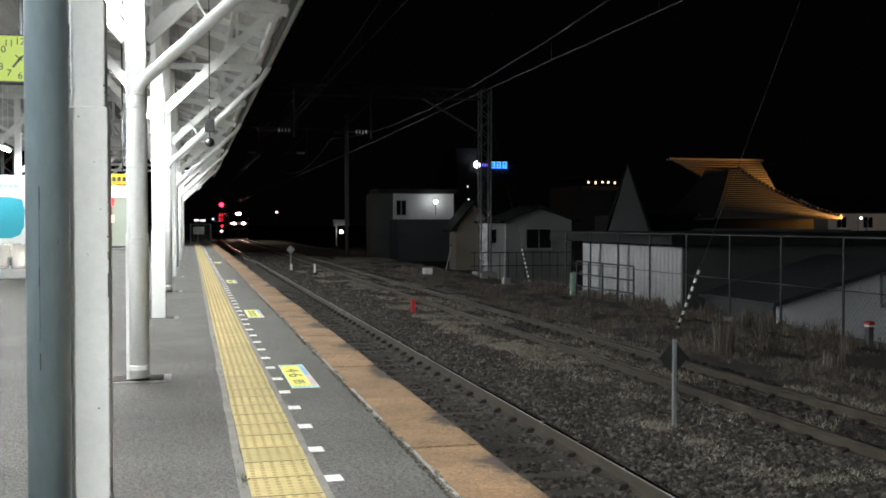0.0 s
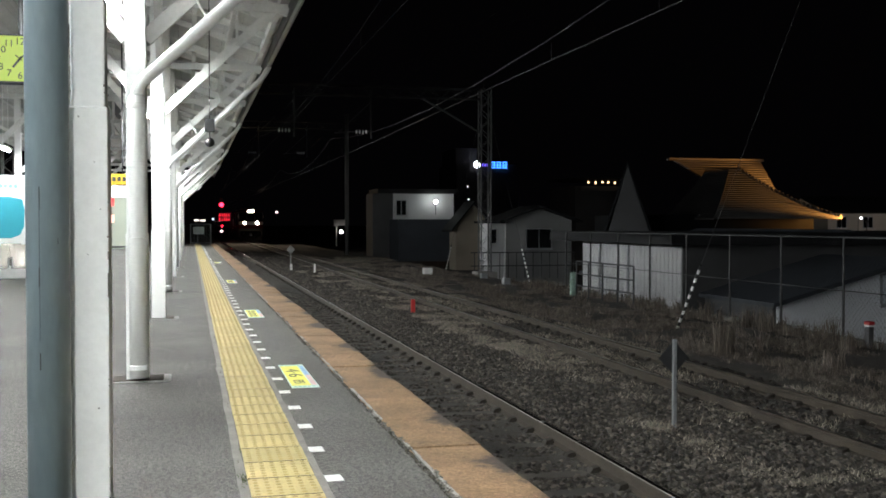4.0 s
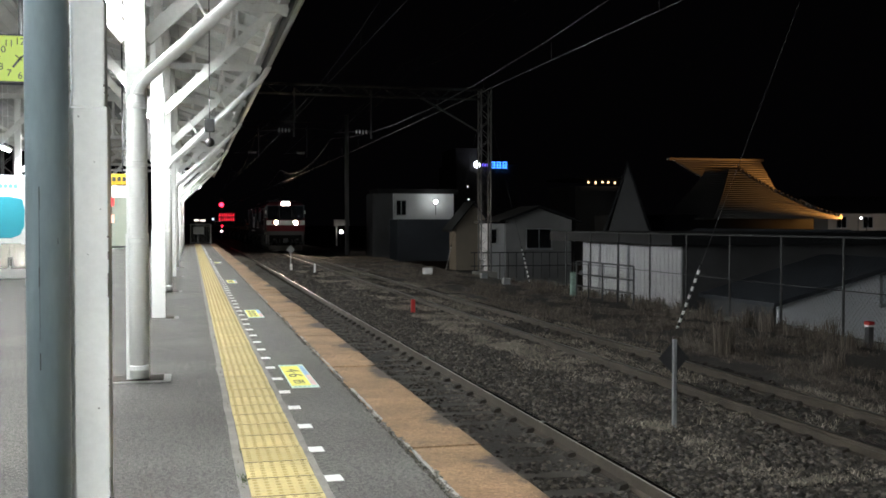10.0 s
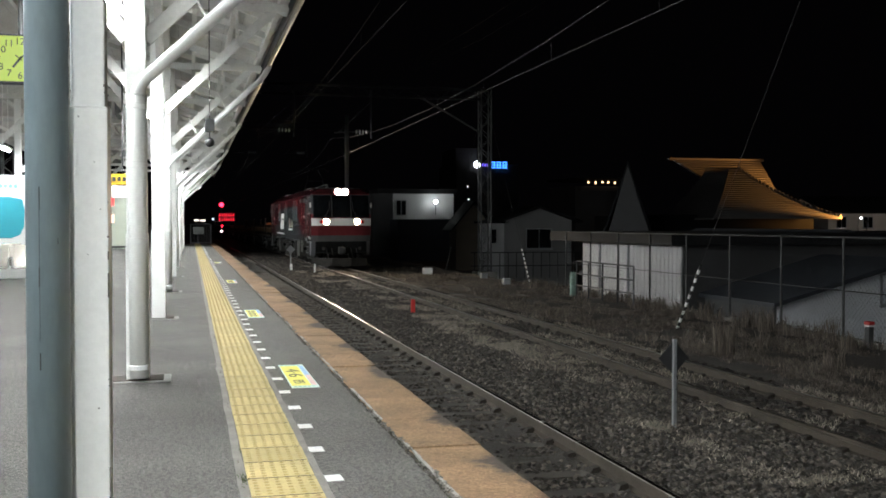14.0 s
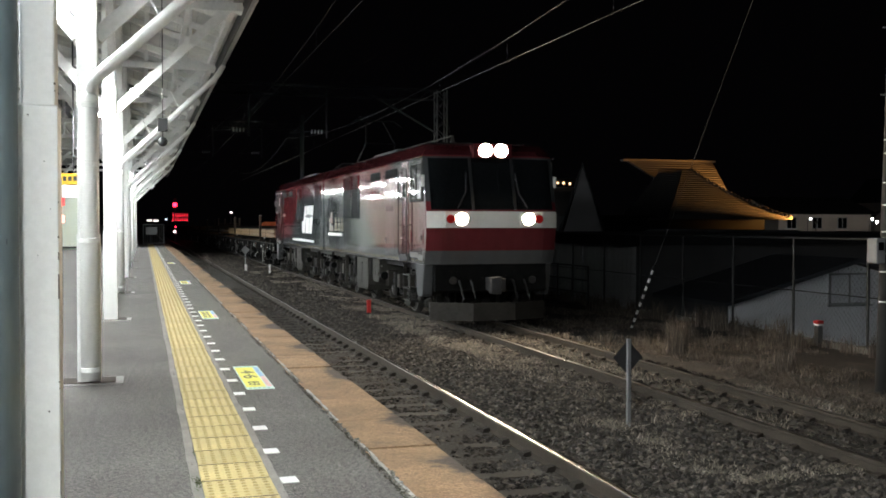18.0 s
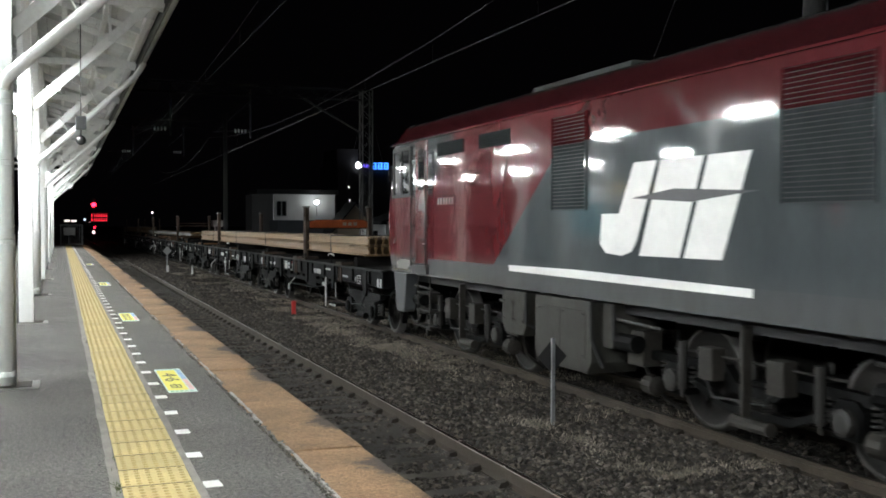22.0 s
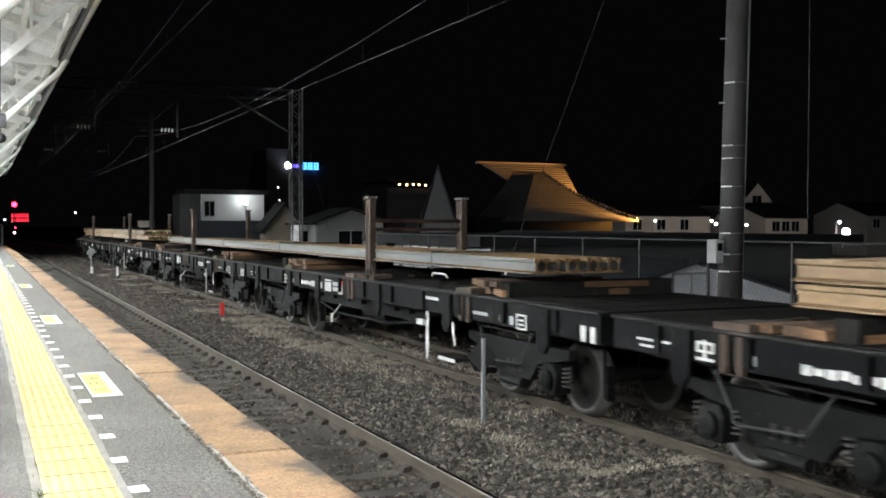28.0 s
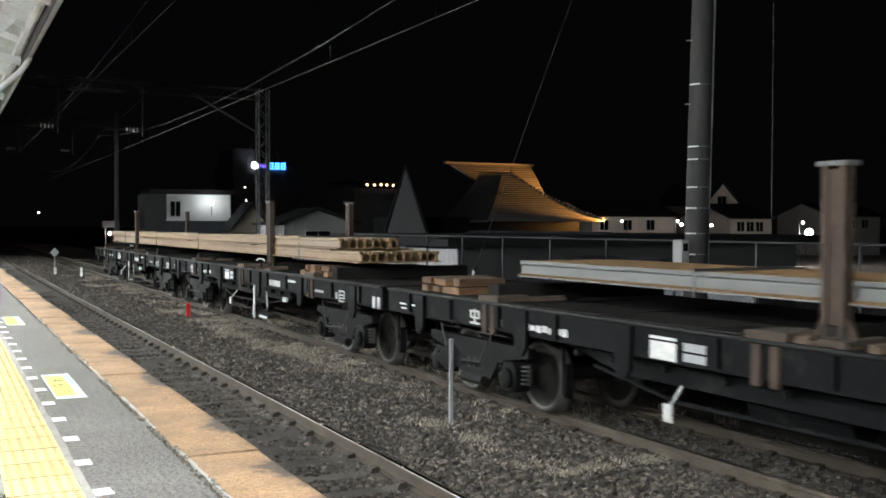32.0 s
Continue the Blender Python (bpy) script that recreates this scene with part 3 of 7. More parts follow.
        if k in (1, 3, 5, 7, 9):
            # rain pipe from the gutter down to the column's foot
            pipe = B()
            yp = y - 0.2
            path_rod(pipe, [(1.74, yp, 5.06), (1.64, yp, 4.88), (1.54, yp, 4.74), (-0.37, yp, 2.93), (-0.43, yp, 2.87), (-0.47, yp, 2.8), (-0.485, yp, 2.7)], 0.062, 16)
            lathe(pipe, [(0.062, 2.74), (0.085, 2.7), (0.085, 0.05)], (-0.485, yp, 0), "z", 20)
            po = part("rain_pipe", pipe, WHITE_STEEL, root, "white plastic rain pipe", smooth=True)
            for z in (0.12, 1.33, 2.05, 2.6):
                c = B()
                lathe(c, [(0.086, 0), (0.094, 0.005), (0.094, 0.045), (0.086, 0.05)], (-0.485, yp, z), "z", 20)
                part("pipe_clamp", c, WHITE_STEEL, po)
            for t in (0.3, 0.62):
                px, pz = -0.4 + 1.94 * t, 2.9 + 1.84 * t
                c = B()
                rod(c, (px, yp, pz), (px - 0.2, y, pz + 0.42), 0.011, 6)
                part("pipe_hanger", c, WHITE_STEEL, po)


def build_lamps():
    tube_mat = glow("fluorescent_tube", (0.95, 1.0, 1.0), TUBE)
    bm = B()
    prism(bm, [(-0.1, 0.016), (-0.05, 0.1), (0.05, 0.1), (0.1, 0.016), (0.094, 0.016), (0.045, 0.06), (-0.045, 0.06), (-0.094, 0.016)], "y", -0.62, 0.62)
    housing = mesh_of("housing", bm, WHITE_STEEL)
    bm = B()
    rod(bm, (0, -0.58, 0), (0, 0.58, 0), 0.028, 6)
    tube = mesh_of("tube", bm, tube_mat)
    bm = B()
    for y in (-0.4, 0.4):
        rod(bm, (0, y, 0.1), (0, y, 2.3), 0.008, 6)
    hanger = mesh_of("hanger_rod", bm, WHITE_STEEL)
    for x, y, z in LAMPS_NEAR + LAMPS_FAR:
        root = thing("fluorescent_lamp", "bright white fluorescent lamp hanging under the canopy", "lamp", (x, y, z), "lamps under the canopy")
        piece("housing", housing, root, pose(0, 0, 0))
        piece("tube", tube, root, pose(0, 0, 0))
        piece("hanger_rod", hanger, root, pose(0, 0, 0))


TUBE = 1120.0
build_ground()
build_ballast()
build_track(XN, ZR, -40, 260, "railway track beside the platform with rusty sleepers", 3.24, (RAIL_HEAD, RAIL_CROWN))
build_track(XL, ZR, -60, 400, "railway track of the goods train in stone ballast", 4.0, (STEEL_RAIL, WORN_CROWN))
build_platform()
build_canopy()
build_lamps()


# ---- beyond the tracks: masts, wires, fence and the town at night ----
def lattice_mast(x, y, z0, z1, w, label):
    root = thing("catenary_mast", label, "mast", (x, y, z0), "catenary masts")
    h = z1 - z0
    for sx in (-1, 1):
        for sy in (-1, 1):
            bm = B()
            box(bm, sx * w / 2 - 0.03, sx * w / 2 + 0.03, sy * w / 2 - 0.03, sy * w / 2 + 0.03, 0, h)
            part("leg", bm, MAST_GREY, root)
    n = int(h / (w * 0.9))
    for face in range(4):
        for i in range(n):
            bm = B()
            a, b = h * i / n, h * (i + 1) / n
            s = 1 if i % 2 else -1
            if face < 2:
                yy = (-1, 1)[face] * w / 2
                beam(bm, (-s * w / 2, yy, a), (s * w / 2, yy, b), 0.03, 0.02)
            else:
                xx = (-1, 1)[face - 2] * w / 2
                beam(bm, (xx, -s * w / 2, a), (xx, s * w / 2, b), 0.03, 0.02)
            part("lacing_bar", bm, MAST_GREY, root)
    bm = B()
    box(bm, -w, w, -w, w, -0.4, 0.15)
    part("footing", bm, CONCRETE, root, "concrete footing")
    return root


def portal(y, x0, x1, z, label):
    """A lattice beam across the tracks."""
    root = thing("catenary_beam", label, "beam", (x0, y, z), "catenary beams")
    L = x1 - x0
    for dz in (-0.25, 0.25):
        for dy in (-0.2, 0.2):
            bm = B()
            box(bm, 0, L, dy - 0.03, dy + 0.03, dz - 0.03, dz + 0.03)
            part("chord", bm, SOOTY_STEEL, root)
    n = int(L / 0.6)
    for i in range(n):
        a, b = L * i / n, L * (i + 1) / n
        s = 0.25 if i % 2 else -0.25
        for dy in (-0.2, 0.2):
            bm = B()
            beam(bm, (a, dy, -s), (b, dy, s), 0.025, 0.02)
            part("lacing_bar", bm, SOOTY_STEEL, root)
    return root


def cantilever(x, y, z, toward):
    root = thing("wire_bracket", "insulated bracket that holds the contact wire", "bracket", (x, y, z), "wire brackets")
    bm = B()
    rod(bm, (0, 0, 0.9), (0, 0, -1.6), 0.04)
    box(bm, -0.05, 0.05, -0.26, 0.26, 0.6, 0.72)
    rod(bm, (0, 0, -1.2), (toward * 1.9, 0, -1.35), 0.025)
    rod(bm, (0, 0, 0.3), (toward * 1.7, 0, -1.3), 0.02)
    part("arm", bm, DARK_STEEL, root)
    for k in range(4):
        bm = B()
        lathe(bm, [(0.03, 0), (0.11, 0.03), (0.11, 0.05), (0.03, 0.09)], (toward * (0.3 + 0.17 * k), 0, -1.27), "x", 10)
        part("insulator", bm, MARKING, root, "white porcelain insulator")


lattice_mast(15.4, 52.8, -1.2, 8.7, 0.55, "grey lattice steel catenary mast by the house")
lattice_mast(-8.5, 52.8, -1.2, 8.9, 0.55, "grey lattice steel catenary mast behind the platform")
portal(52.8, -8.5, 15.4, 8.45, "dark lattice catenary beam across the tracks")
cantilever(9.2, 52.8, 7.6, -1)
cantilever(5.2, 52.8, 7.6, -1)
bm = B()
rod(bm, (11.7, 52.8, 8.3), (15.2, 52.8, 6.4), 0.05)
solid("mast_stay", bm, DARK_STEEL, "dark steel stay between mast and beam", "stay")
bm = B()
rod(bm, (12.6, 84, -1.2), (12.6, 84, 10.5), 0.19, 14, 0.14)
solid("far_concrete_pole", bm, WALL_DARK, "far grey concrete catenary pole", "pole", smooth=True)
portal(84, -8, 12.6, 9.6, "far dark lattice catenary beam")
cantilever(9.3, 84, 8.6, -1)
cantilever(5.4, 84, 8.6, -1)


def wire(name, pts, r, label, mat=None):
    bm = B()
    path_rod(bm, pts, r, 5)
    solid(name, bm, mat or WIRE, label, "wire")


WIRE = surface("wire_metal", (0.011, 0.0098, 0.0088), 0.65, 0.0, 30, 1, 0.2, None, 0.6, 0.0)


WIRE_DULL = surface("sooty_wire", (0.007, 0.0065, 0.006), 0.8, 0, 30, 1, 0.2, None, 0.6, 0.0, spec=0.1)


def sag(x, z_mast, z_mid, spans):
    pts = []
    for a, b in zip(spans, spans[1:]):
        for i in range(8):
            f = i / 8
            pts.append((x, a + (b - a) * f, z_mid + (z_mast - z_mid) * (2 * f - 1) ** 2))
    return pts + [(x, spans[-1], z_mast)]


for x, zc in ((XL, 4.84), (XN, 4.92)):
    wire("contact_wire", [(x, -40, zc), (x, 12.8, zc), (x + 0.12, 52.8, zc), (x, 84, zc), (x, 140, zc), (x, 230, zc)], 0.0075 if x == XL else 0.005, "copper contact wire over a track", WIRE if x == XL else WIRE_DULL)
    wire("messenger_wire", sag(x, 5.95, 5.03, [-34, 9.0, 52.8, 84, 130, 180, 230]), 0.0075 if x == XL else 0.005, "steel messenger wire over a track", WIRE if x == XL else WIRE_DULL)
    bm = B()
    for y in [k * 4.9 for k in range(-2, 24)]:
        rod(bm, (x, y, zc), (x, y, 5.2), 0.003, 4)
    solid("droppers", bm, WIRE, "thin droppers between the wires over a track", "wire", "stuff")
for x, z in ((10.9, 9.9), (11.3, 9.5)):
    wire("feeder_wire", sag(x, z, z - 0.7, [-20, 12.8, 52.8, 84, 130, 180]), 0.0045, "feeder wire high over the yard", WIRE_DULL)


def concrete_pole():
    root = thing("concrete_pole", "grey concrete pole with reflective bands and a meter box", "pole", (10.76, 12.78, -1.15))
    lean = Vector((0.015, -0.011, 1))
    bm = B()
    rod(bm, (0, 0, 0), lean * 13.2, 0.2, 28, 0.13)
    part("shaft", bm, POLE, root, "tapered concrete shaft", smooth=True)
    for z in (1.5, 1.95, 2.22, 2.55, 2.95, 3.28, 3.72, 3.92, 4.9):
        bm = B()
        c = lean * z
        r = 0.2 - 0.07 * z / 13.2
        lathe(bm, [(r + 0.001, 0), (r + 0.003, 0.003), (r + 0.003, 0.011), (r + 0.001, 0.014)], c, "z", 28)
        band = part("steel_band", bm, MAST_GREY, root, "dull steel band", smooth=True)
        # small white blocks on the near left arc stand for the band's glints
        bm = B()
        for i in range(6):
            a = radians(172 + 10 * i)
            box(bm, c.x + (r + 0.003) * math.cos(a) - 0.009, c.x + (r + 0.003) * math.cos(a) + 0.009, c.y + (r + 0.003) * math.sin(a) - 0.009, c.y + (r + 0.003) * math.sin(a) + 0.009, c.z - 0.004, c.z + 0.018)
        part("band_clip", bm, WHITE_LINE, band, "white blocks for the band's short glints", 0.002)
    bm = B()
    prism(bm, [(-0.33, -0.11), (-0.17, -0.11), (-0.17, 0.11), (-0.33, 0.11)], "z", 2.08, 2.46)
    mb = part("meter_box", bm, WALL_GREY, root, "pale grey meter box", 0.02)
    bm = B()
    box(bm, -0.3, -0.21, -0.122, -0.108, 2.28, 2.4)
    part("meter_window", bm, PANE_DARK, mb)
    bm = B()
    for q in ((0.17, -0.09), (-0.02, 0.2)):
        rod(bm, (q[0], q[1], 0.3), Vector((q[0], q[1], 0)) + lean * 12, 0.016)
    part("cable_pipe", bm, GALV, root, "thin cable pipe")
    bm = B()
    for z in (4.1, 4.6, 5.1, 5.6, 6.1):
        s = 1 if int(z * 2) % 2 else -1
        rod(bm, lean * z, lean * z + Vector((-0.26 * s, 0.06, 0)), 0.01, 6)
    part("step_bolt", bm, GALV, root)
    bm = B()
    path_rod(bm, [lean * 12.6, (1.45, -0.2, 12.6), (1.45, -0.2, 2.75)], 0.009, 5)
    part("drop_cable", bm, WIRE, root, "thin hanging cable")


concrete_pole()


def guy(foot, head, striped, label):
    root = thing("guy_wire", label, "guy wire", foot, "guy wires")
    d = Vector(head) - Vector(foot)
    bm = B()
    rod(bm, (0, 0, 0), d, 0.006, 5)
    part("cable", bm, FENCE_STEEL, root)
    n = int(striped / 0.13)
    u = d.normalized()
    for i in range(n):
        bm = B()
        rod(bm, u * (0.13 * i), u * (0.13 * i + 0.13), 0.034, 10)
        part("sleeve_band", bm, BLACK if i % 2 else MARKING, root, "black band" if i % 2 else "white band")
    return root


guy((11.5, 22.69, -1.05), (10.95, 12.9, 10.9), 2.1, "steel guy wire with a black and white striped sleeve")
guy((15.1, 44.4, -1.15), (15.4, 52.6, 8.3), 2.1, "thin guy wire with a striped sleeve by the house")
guy((15.57, 62.0, -1.3), (15.4, 53.0, 8.3), 2.1, "thin guy wire with a striped sleeve behind the mast")


def build_fence():
    root = thing("chain_link_fence", "grey chain-link fence along the yard", "fence", (13.9, 0, -1.1))
    y0, y1, top = 4.98, 36.6, 2.32
    y = y0
    while y <= y1:
        bm = B()
        rod(bm, (0, y, -0.2), (0, y, top + 0.02), 0.03, 8)
        part("fence_post", bm, FENCE_STEEL, root)
        y += 2.43
    for z in (top, 1.15):
        bm = B()
        rod(bm, (0, y0, z), (0, y1, z), 0.022 if z == top else 0.012, 6)
        part("fence_rail", bm, FENCE_STEEL, root)
    verts, faces = [], []
    step = 0.13
    n = int((y1 - y0) / step)
    for i in range(n):
        for s in (-1, 1):
            ya = y0 + i * step
            yb = ya + s * (top - 0.15)
            f0, f1 = 0.0, 1.0
            if yb > y1:
                f1 = (y1 - ya) / (yb - ya)
            if yb < y0:
                f1 = (y0 - ya) / (yb - ya)
            za, zb = 0.15, 0.15 + (top - 0.15) * f1
            yb = ya + (yb - ya) * f1
            k = len(verts)
            r = 0.002
            verts += [(-r, ya, za), (r, ya, za), (0, ya + 2 * r, za), (-r, yb, zb), (r, yb, zb), (0, yb + 2 * r, zb)]
            faces += [(k, k + 1, k + 4, k + 3), (k + 1, k + 2, k + 5, k + 4), (k + 2, k, k + 3, k + 5)]
    me = bpy.data.meshes.new("wire_mesh")
    me.from_pydata(verts, [], faces)
    me.materials.append(FENCE_STEEL)
    ob = new("wire_mesh", me)
    ob.parent = root
    ob["kind"] = "stuff"
    bm = B()
    box(bm, -0.1, 0.1, y0, y1, -0.1, 0.14)
    part("kerb", bm, CONCRETE, root, "low concrete kerb")


build_fence()


def build_railing():
    root = thing("metal_railing", "brown metal railing by the shed", "railing", (13.0, 28.5, -1.05))
    for y in (0, 1.2, 2.4, 3.6, 4.7):
        bm = B()
        rod(bm, (0, y, 0), (0, y, 1.28), 0.03, 8)
        part("railing_post", bm, DARK_STEEL, root)
    for z in (0.45, 0.85, 1.28):
        bm = B()
        rod(bm, (0, 0, z), (0, 4.7, z), 0.025, 8)
        part("railing_bar", bm, DARK_STEEL, root)
    bm = B()
    box(bm, -0.12, 0.12, 4.9, 5.1, 0, 0.9)
    solid("net_bag", bm, surface("green_white_net", (0.25, 0.36, 0.3), 0.8, 0, 30, 3, 0.4), "pale green net bag beside the railing", "bag", at=(13.0, 28.5, -1.05), bevel=0.08)


build_railing()


def window(parent, x0, x1, y, z0, z1, facing=-1, lit=None, bars=1):
    """A window in a wall that faces along y: frame, panes, sill."""
    bm = B()
    t = 0.06
    e = facing * 0.05
    ya, yb = sorted((y + e, y - e * 0.4))
    for a, b, c, d in ((x0 - t, x0, z0 - t, z1 + t), (x1, x1 + t, z0 - t, z1 + t), (x0, x1, z0 - t, z0), (x0, x1, z1, z1 + t)):
        box(bm, a, b, ya, yb, c, d)
    for i in range(bars):
        m = x0 + (x1 - x0) * (i + 1) / (bars + 1)
        box(bm, m - 0.025, m + 0.025, ya, yb, z0, z1)
    w = part("window", bm, GALV, parent, "aluminium framed window")
    bm = B()
    ya, yb = sorted((y + facing * 0.02, y - facing * 0.02))
    box(bm, x0, x1, ya, yb, z0, z1)
    part("pane", bm, lit or PANE_DARK, w)
    bm = B()
    ya, yb = sorted((y + facing * 0.12, y))
    box(bm, x0 - 0.1, x1 + 0.1, ya, yb, z0 - 0.1, z0 - 0.06)
    part("sill", bm, GALV, w)
    return w


def gabled_house(name, label, cat, x0, x1, y0, y1, zb, ze, zr, wall, roof, over=0.5, along="y"):
    root = thing(name, label, cat, (0, 0, 0))
    bm = B()
    m = (x0 + x1) / 2 if along == "y" else (y0 + y1) / 2
    if along == "y":
        prism(bm, [(x0, zb), (x1, zb), (x1, ze), (m, zr), (x0, ze)], "y", y0, y1)
    else:
        prism(bm, [(y0, zb), (y1, zb), (y1, ze), (m, zr), (y0, ze)], "x", x0, x1)
    part("wall", bm, wall, root)
    lo, hi = (x0, x1) if along == "y" else (y0, y1)
    sl = (zr - ze) / (m - lo)
    for e, edge in ((-1, lo), (1, hi)):
        bm = B()
        q = edge + e * over
        zq = ze - sl * over
        prism(bm, [(m, zr + 0.02), (q, zq + 0.02), (q, zq + 0.14), (m, zr + 0.16)], "y" if along == "y" else "x", (y0 if along == "y" else x0) - over, (y1 if along == "y" else x1) + over)
        part("roof_slope", bm, roof, root)
    return root


# the small house by the mast
h = gabled_house("small_house", "small grey house with a shallow gable roof", "house", 17.9, 22.0, 57.0, 60, -2.4, 1.75, 2.45, WALL_GREY, ROOF_DARK)
window(h, 19.2, 20.7, 57.0, 0.1, 1.2)
bm = B()
box(bm, 16.9, 17.9, 57.3, 59, -2.4, 1.55)
part("annex", bm, WALL_WHITE, h, "white annex")
bm = B()
box(bm, 17.1, 17.4, 57.24, 57.32, 0.4, 1.2)
part("annex_window", bm, PANE_DARK, h)
bm = B()
box(bm, 16.6, 18.1, 57.0, 59.2, 1.55, 1.68)
part("annex_roof", bm, ROOF_DARK, h)
bm = B()
for i in range(14):
    box(bm, 15.6 + 0.5 * i, 15.64 + 0.5 * i, 55.6, 55.64, -1.6, -0.1)
box(bm, 15.4, 22.5, 55.6, 55.64, -0.14, -0.08)
box(bm, 15.4, 22.5, 55.6, 55.64, -0.9, -0.84)
solid("garden_fence", bm, DARK_STEEL, "thin dark garden fence before the house", "fence")

# the building with the wall lamp
root = thing("depot_building", "white-walled building with a bright wall lamp at night", "building", (0, 0, 0))
bm = B()
box(bm, 16.76, 22.0, 85, 88.5, -1.3, 4.1)
part("wall", bm, WALL_WHITE, root, "white wall")
# left end of the same building, in the dark wall colour
bm = B()
box(bm, 15.0, 16.755, 85.3, 88.5, -1.3, 4.1)
part("side_wing", bm, WALL_DARK, root, "dark grey left end of the building")
bm = B()
box(bm, 15.3, 22.3, 84.5, 88.9, 4.1, 4.5)
part("roof", bm, ROOF_DARK, root, "flat dark roof")
window(root, 17.0, 17.8, 85, 2.3, 3.5)
bm = B()
rod(bm, (16.72, 84.85, -1.0), (16.72, 84.85, 3.9), 0.06, 8)
part("downpipe", bm, GALV, root, "pale downpipe")
bm = B()
box(bm, 20.15, 20.25, 84.1, 85.0, 3.2, 3.26)
rod(bm, (20.2, 84.1, 2.3), (20.2, 84.1, 3.3), 0.03)
lampb = part("lamp_bracket", bm, DARK_STEEL, root)
bm = B()
bmesh.ops.create_uvsphere(bm, u_segments=12, v_segments=8, radius=0.17, matrix=Matrix.Translation((20.2, 84.1, 3.42)))
part("lamp_globe", bm, glow("white_wall_lamp", (0.92, 1.0, 0.97), 60.0), lampb, "glowing white lamp globe")
bm = B()
box(bm, 16.2, 22.6, 80.5, 84.0, -1.5, 1.9)
solid("dark_store", bm, ROOF_BLUE, "dark low store below the lit wall", "building")

# a cream barn behind the mast
gabled_house("cream_barn", "cream barn with a dark gable roof", "barn", 19.6, 22.3, 75, 77, -2, 1.5, 3.1, WALL_CREAM, ROOF_DARK)

# the tower with the lit blue sign
root = thing("office_tower", "dark office block with a lit blue sign", "building", (0, 0, 0))
bm = B()
box(bm, 41.9, 52.4, 160, 172, -2, 11.3)
box(bm, 42.0, 45.6, 161, 170, 11.3, 13.9)
part("wall", bm, WALL_DARK, root)
for i in range(3):
    bm = B()
    x = 47.6 + i * 1.0
    for a, b, c, d in ((0, 0.78, 0, 0.14), (0, 0.78, 0.45, 0.58), (0, 0.78, 0.9, 1.04), (0.05, 0.2, 0, 1.04), (0.55, 0.7, 0, 1.04)):
        box(bm, x + a, x + b, 159.7, 159.8, 10.65 + c, 10.65 + d)
    part("sign_block", bm, glow("blue_sign", (0.05, 0.26, 1.0), 4.0) if i == 0 else bpy.data.materials["blue_sign"], root, "glowing blue sign block")
bm = B()
lathe(bm, [(0.5, 0), (0.55, -0.1), (0.3, -0.2)], (45.3, 159.8, 11.2), "y", 16)
part("sign_disc", bm, glow("white_sign", (0.85, 0.9, 1.0), 8.0), root, "glowing white sign disc")
bm = B()
for i in range(3):
    box(bm, 46.1 + i * 0.45, 46.35 + i * 0.45, 159.7, 159.8, 10.9, 11.4)
part("sign_block", bm, glow("violet_sign", (0.15, 0.1, 0.9), 2.0), root, "dim violet sign blocks")

# a hotel far behind with a row of warm lamps
root = thing("far_hotel", "far dark hotel with a row of warm lamps under its eaves", "building", (0, 0, 0))
bm = B()
box(bm, 47.0, 54, 120.5, 130, -2, 6.3)
box(bm, 47.5, 53, 120, 121, 5.7, 6.3)
part("wall", bm, WALL_DARK, root)
bm = B()
box(bm, 46.6, 54.4, 119.4, 130.4, 7.15, 7.4)
part("roof", bm, ROOF_DARK, root)
for x in (48.5, 49.5, 50.4, 51.2, 52.1):
    bm = B()
    bmesh.ops.create_uvsphere(bm, u_segments=10, v_segments=6, radius=0.14, matrix=Matrix.Translation((x, 119.9, 6.75 + 0.04 * math.sin(x * 9))))
    part("lamp", bm, glow("warm_lamp", (1.0, 0.62, 0.33), 4.0) if x < 49 else bpy.data.materials["warm_lamp"], root, "warm glowing lamp")

# the flat-roofed shed behind the fence
root = thing("long_shed", "long low shed with white cladding and a flat dark roof", "shed", (0, 0, 0))
bm = B()
box(bm, 15.2, 30, 29.6, 37.9, -2.4, 0.85)
part("wall", bm, WALL_DARK, root)
bm = B()
y = 29.66
while y < 37.8:
    box(bm, 15.16, 15.2, y, y + 0.27, -2.2, 0.8)
    y += 0.3
part("cladding", bm, WALL_WHITE, root, "white ribbed cladding")
bm = B()
box(bm, 14.5, 31, 29.0, 40, 0.85, 1.22)
part("roof", bm, ROOF_DARK, root, "flat dark roof")
bm = B()
for yy in (33.6, 36.2):
    rod(bm, (15.1, yy, -1.6), (15.1, yy, 0.8), 0.05)
part("downpipe", bm, GALV, root)

# the gabled house below the yard, its white gable to the tracks
h = gabled_house("gabled_house", "white gabled house with a blue-grey roof below the yard", "house", 16.1, 24.3, 25.6, 33, -3.4, -0.74, 0.37, WALL_BRIGHT, ROOF_BLUE, 0.35)
window(h, 19.45, 20.75, 25.6, -0.8, 0.02, -1, surface("lit_curtain", (0.6, 0.62, 0.66), 0.8, 0, 20, 2, 0.05), 1)
bm = B()
box(bm, 15.98, 16.09, 25.7, 33, -3.4, -0.8)
part("side_wall", bm, WALL_DARK, h, "dark side wall under the eave")
h2 = gabled_house("large_house", "large house with a blue-grey gable roof", "house", 18.2, 29.0, 33.5, 44, -3.4, -0.6, 1.15, WALL_GREY, ROOF_BLUE, 0.6)

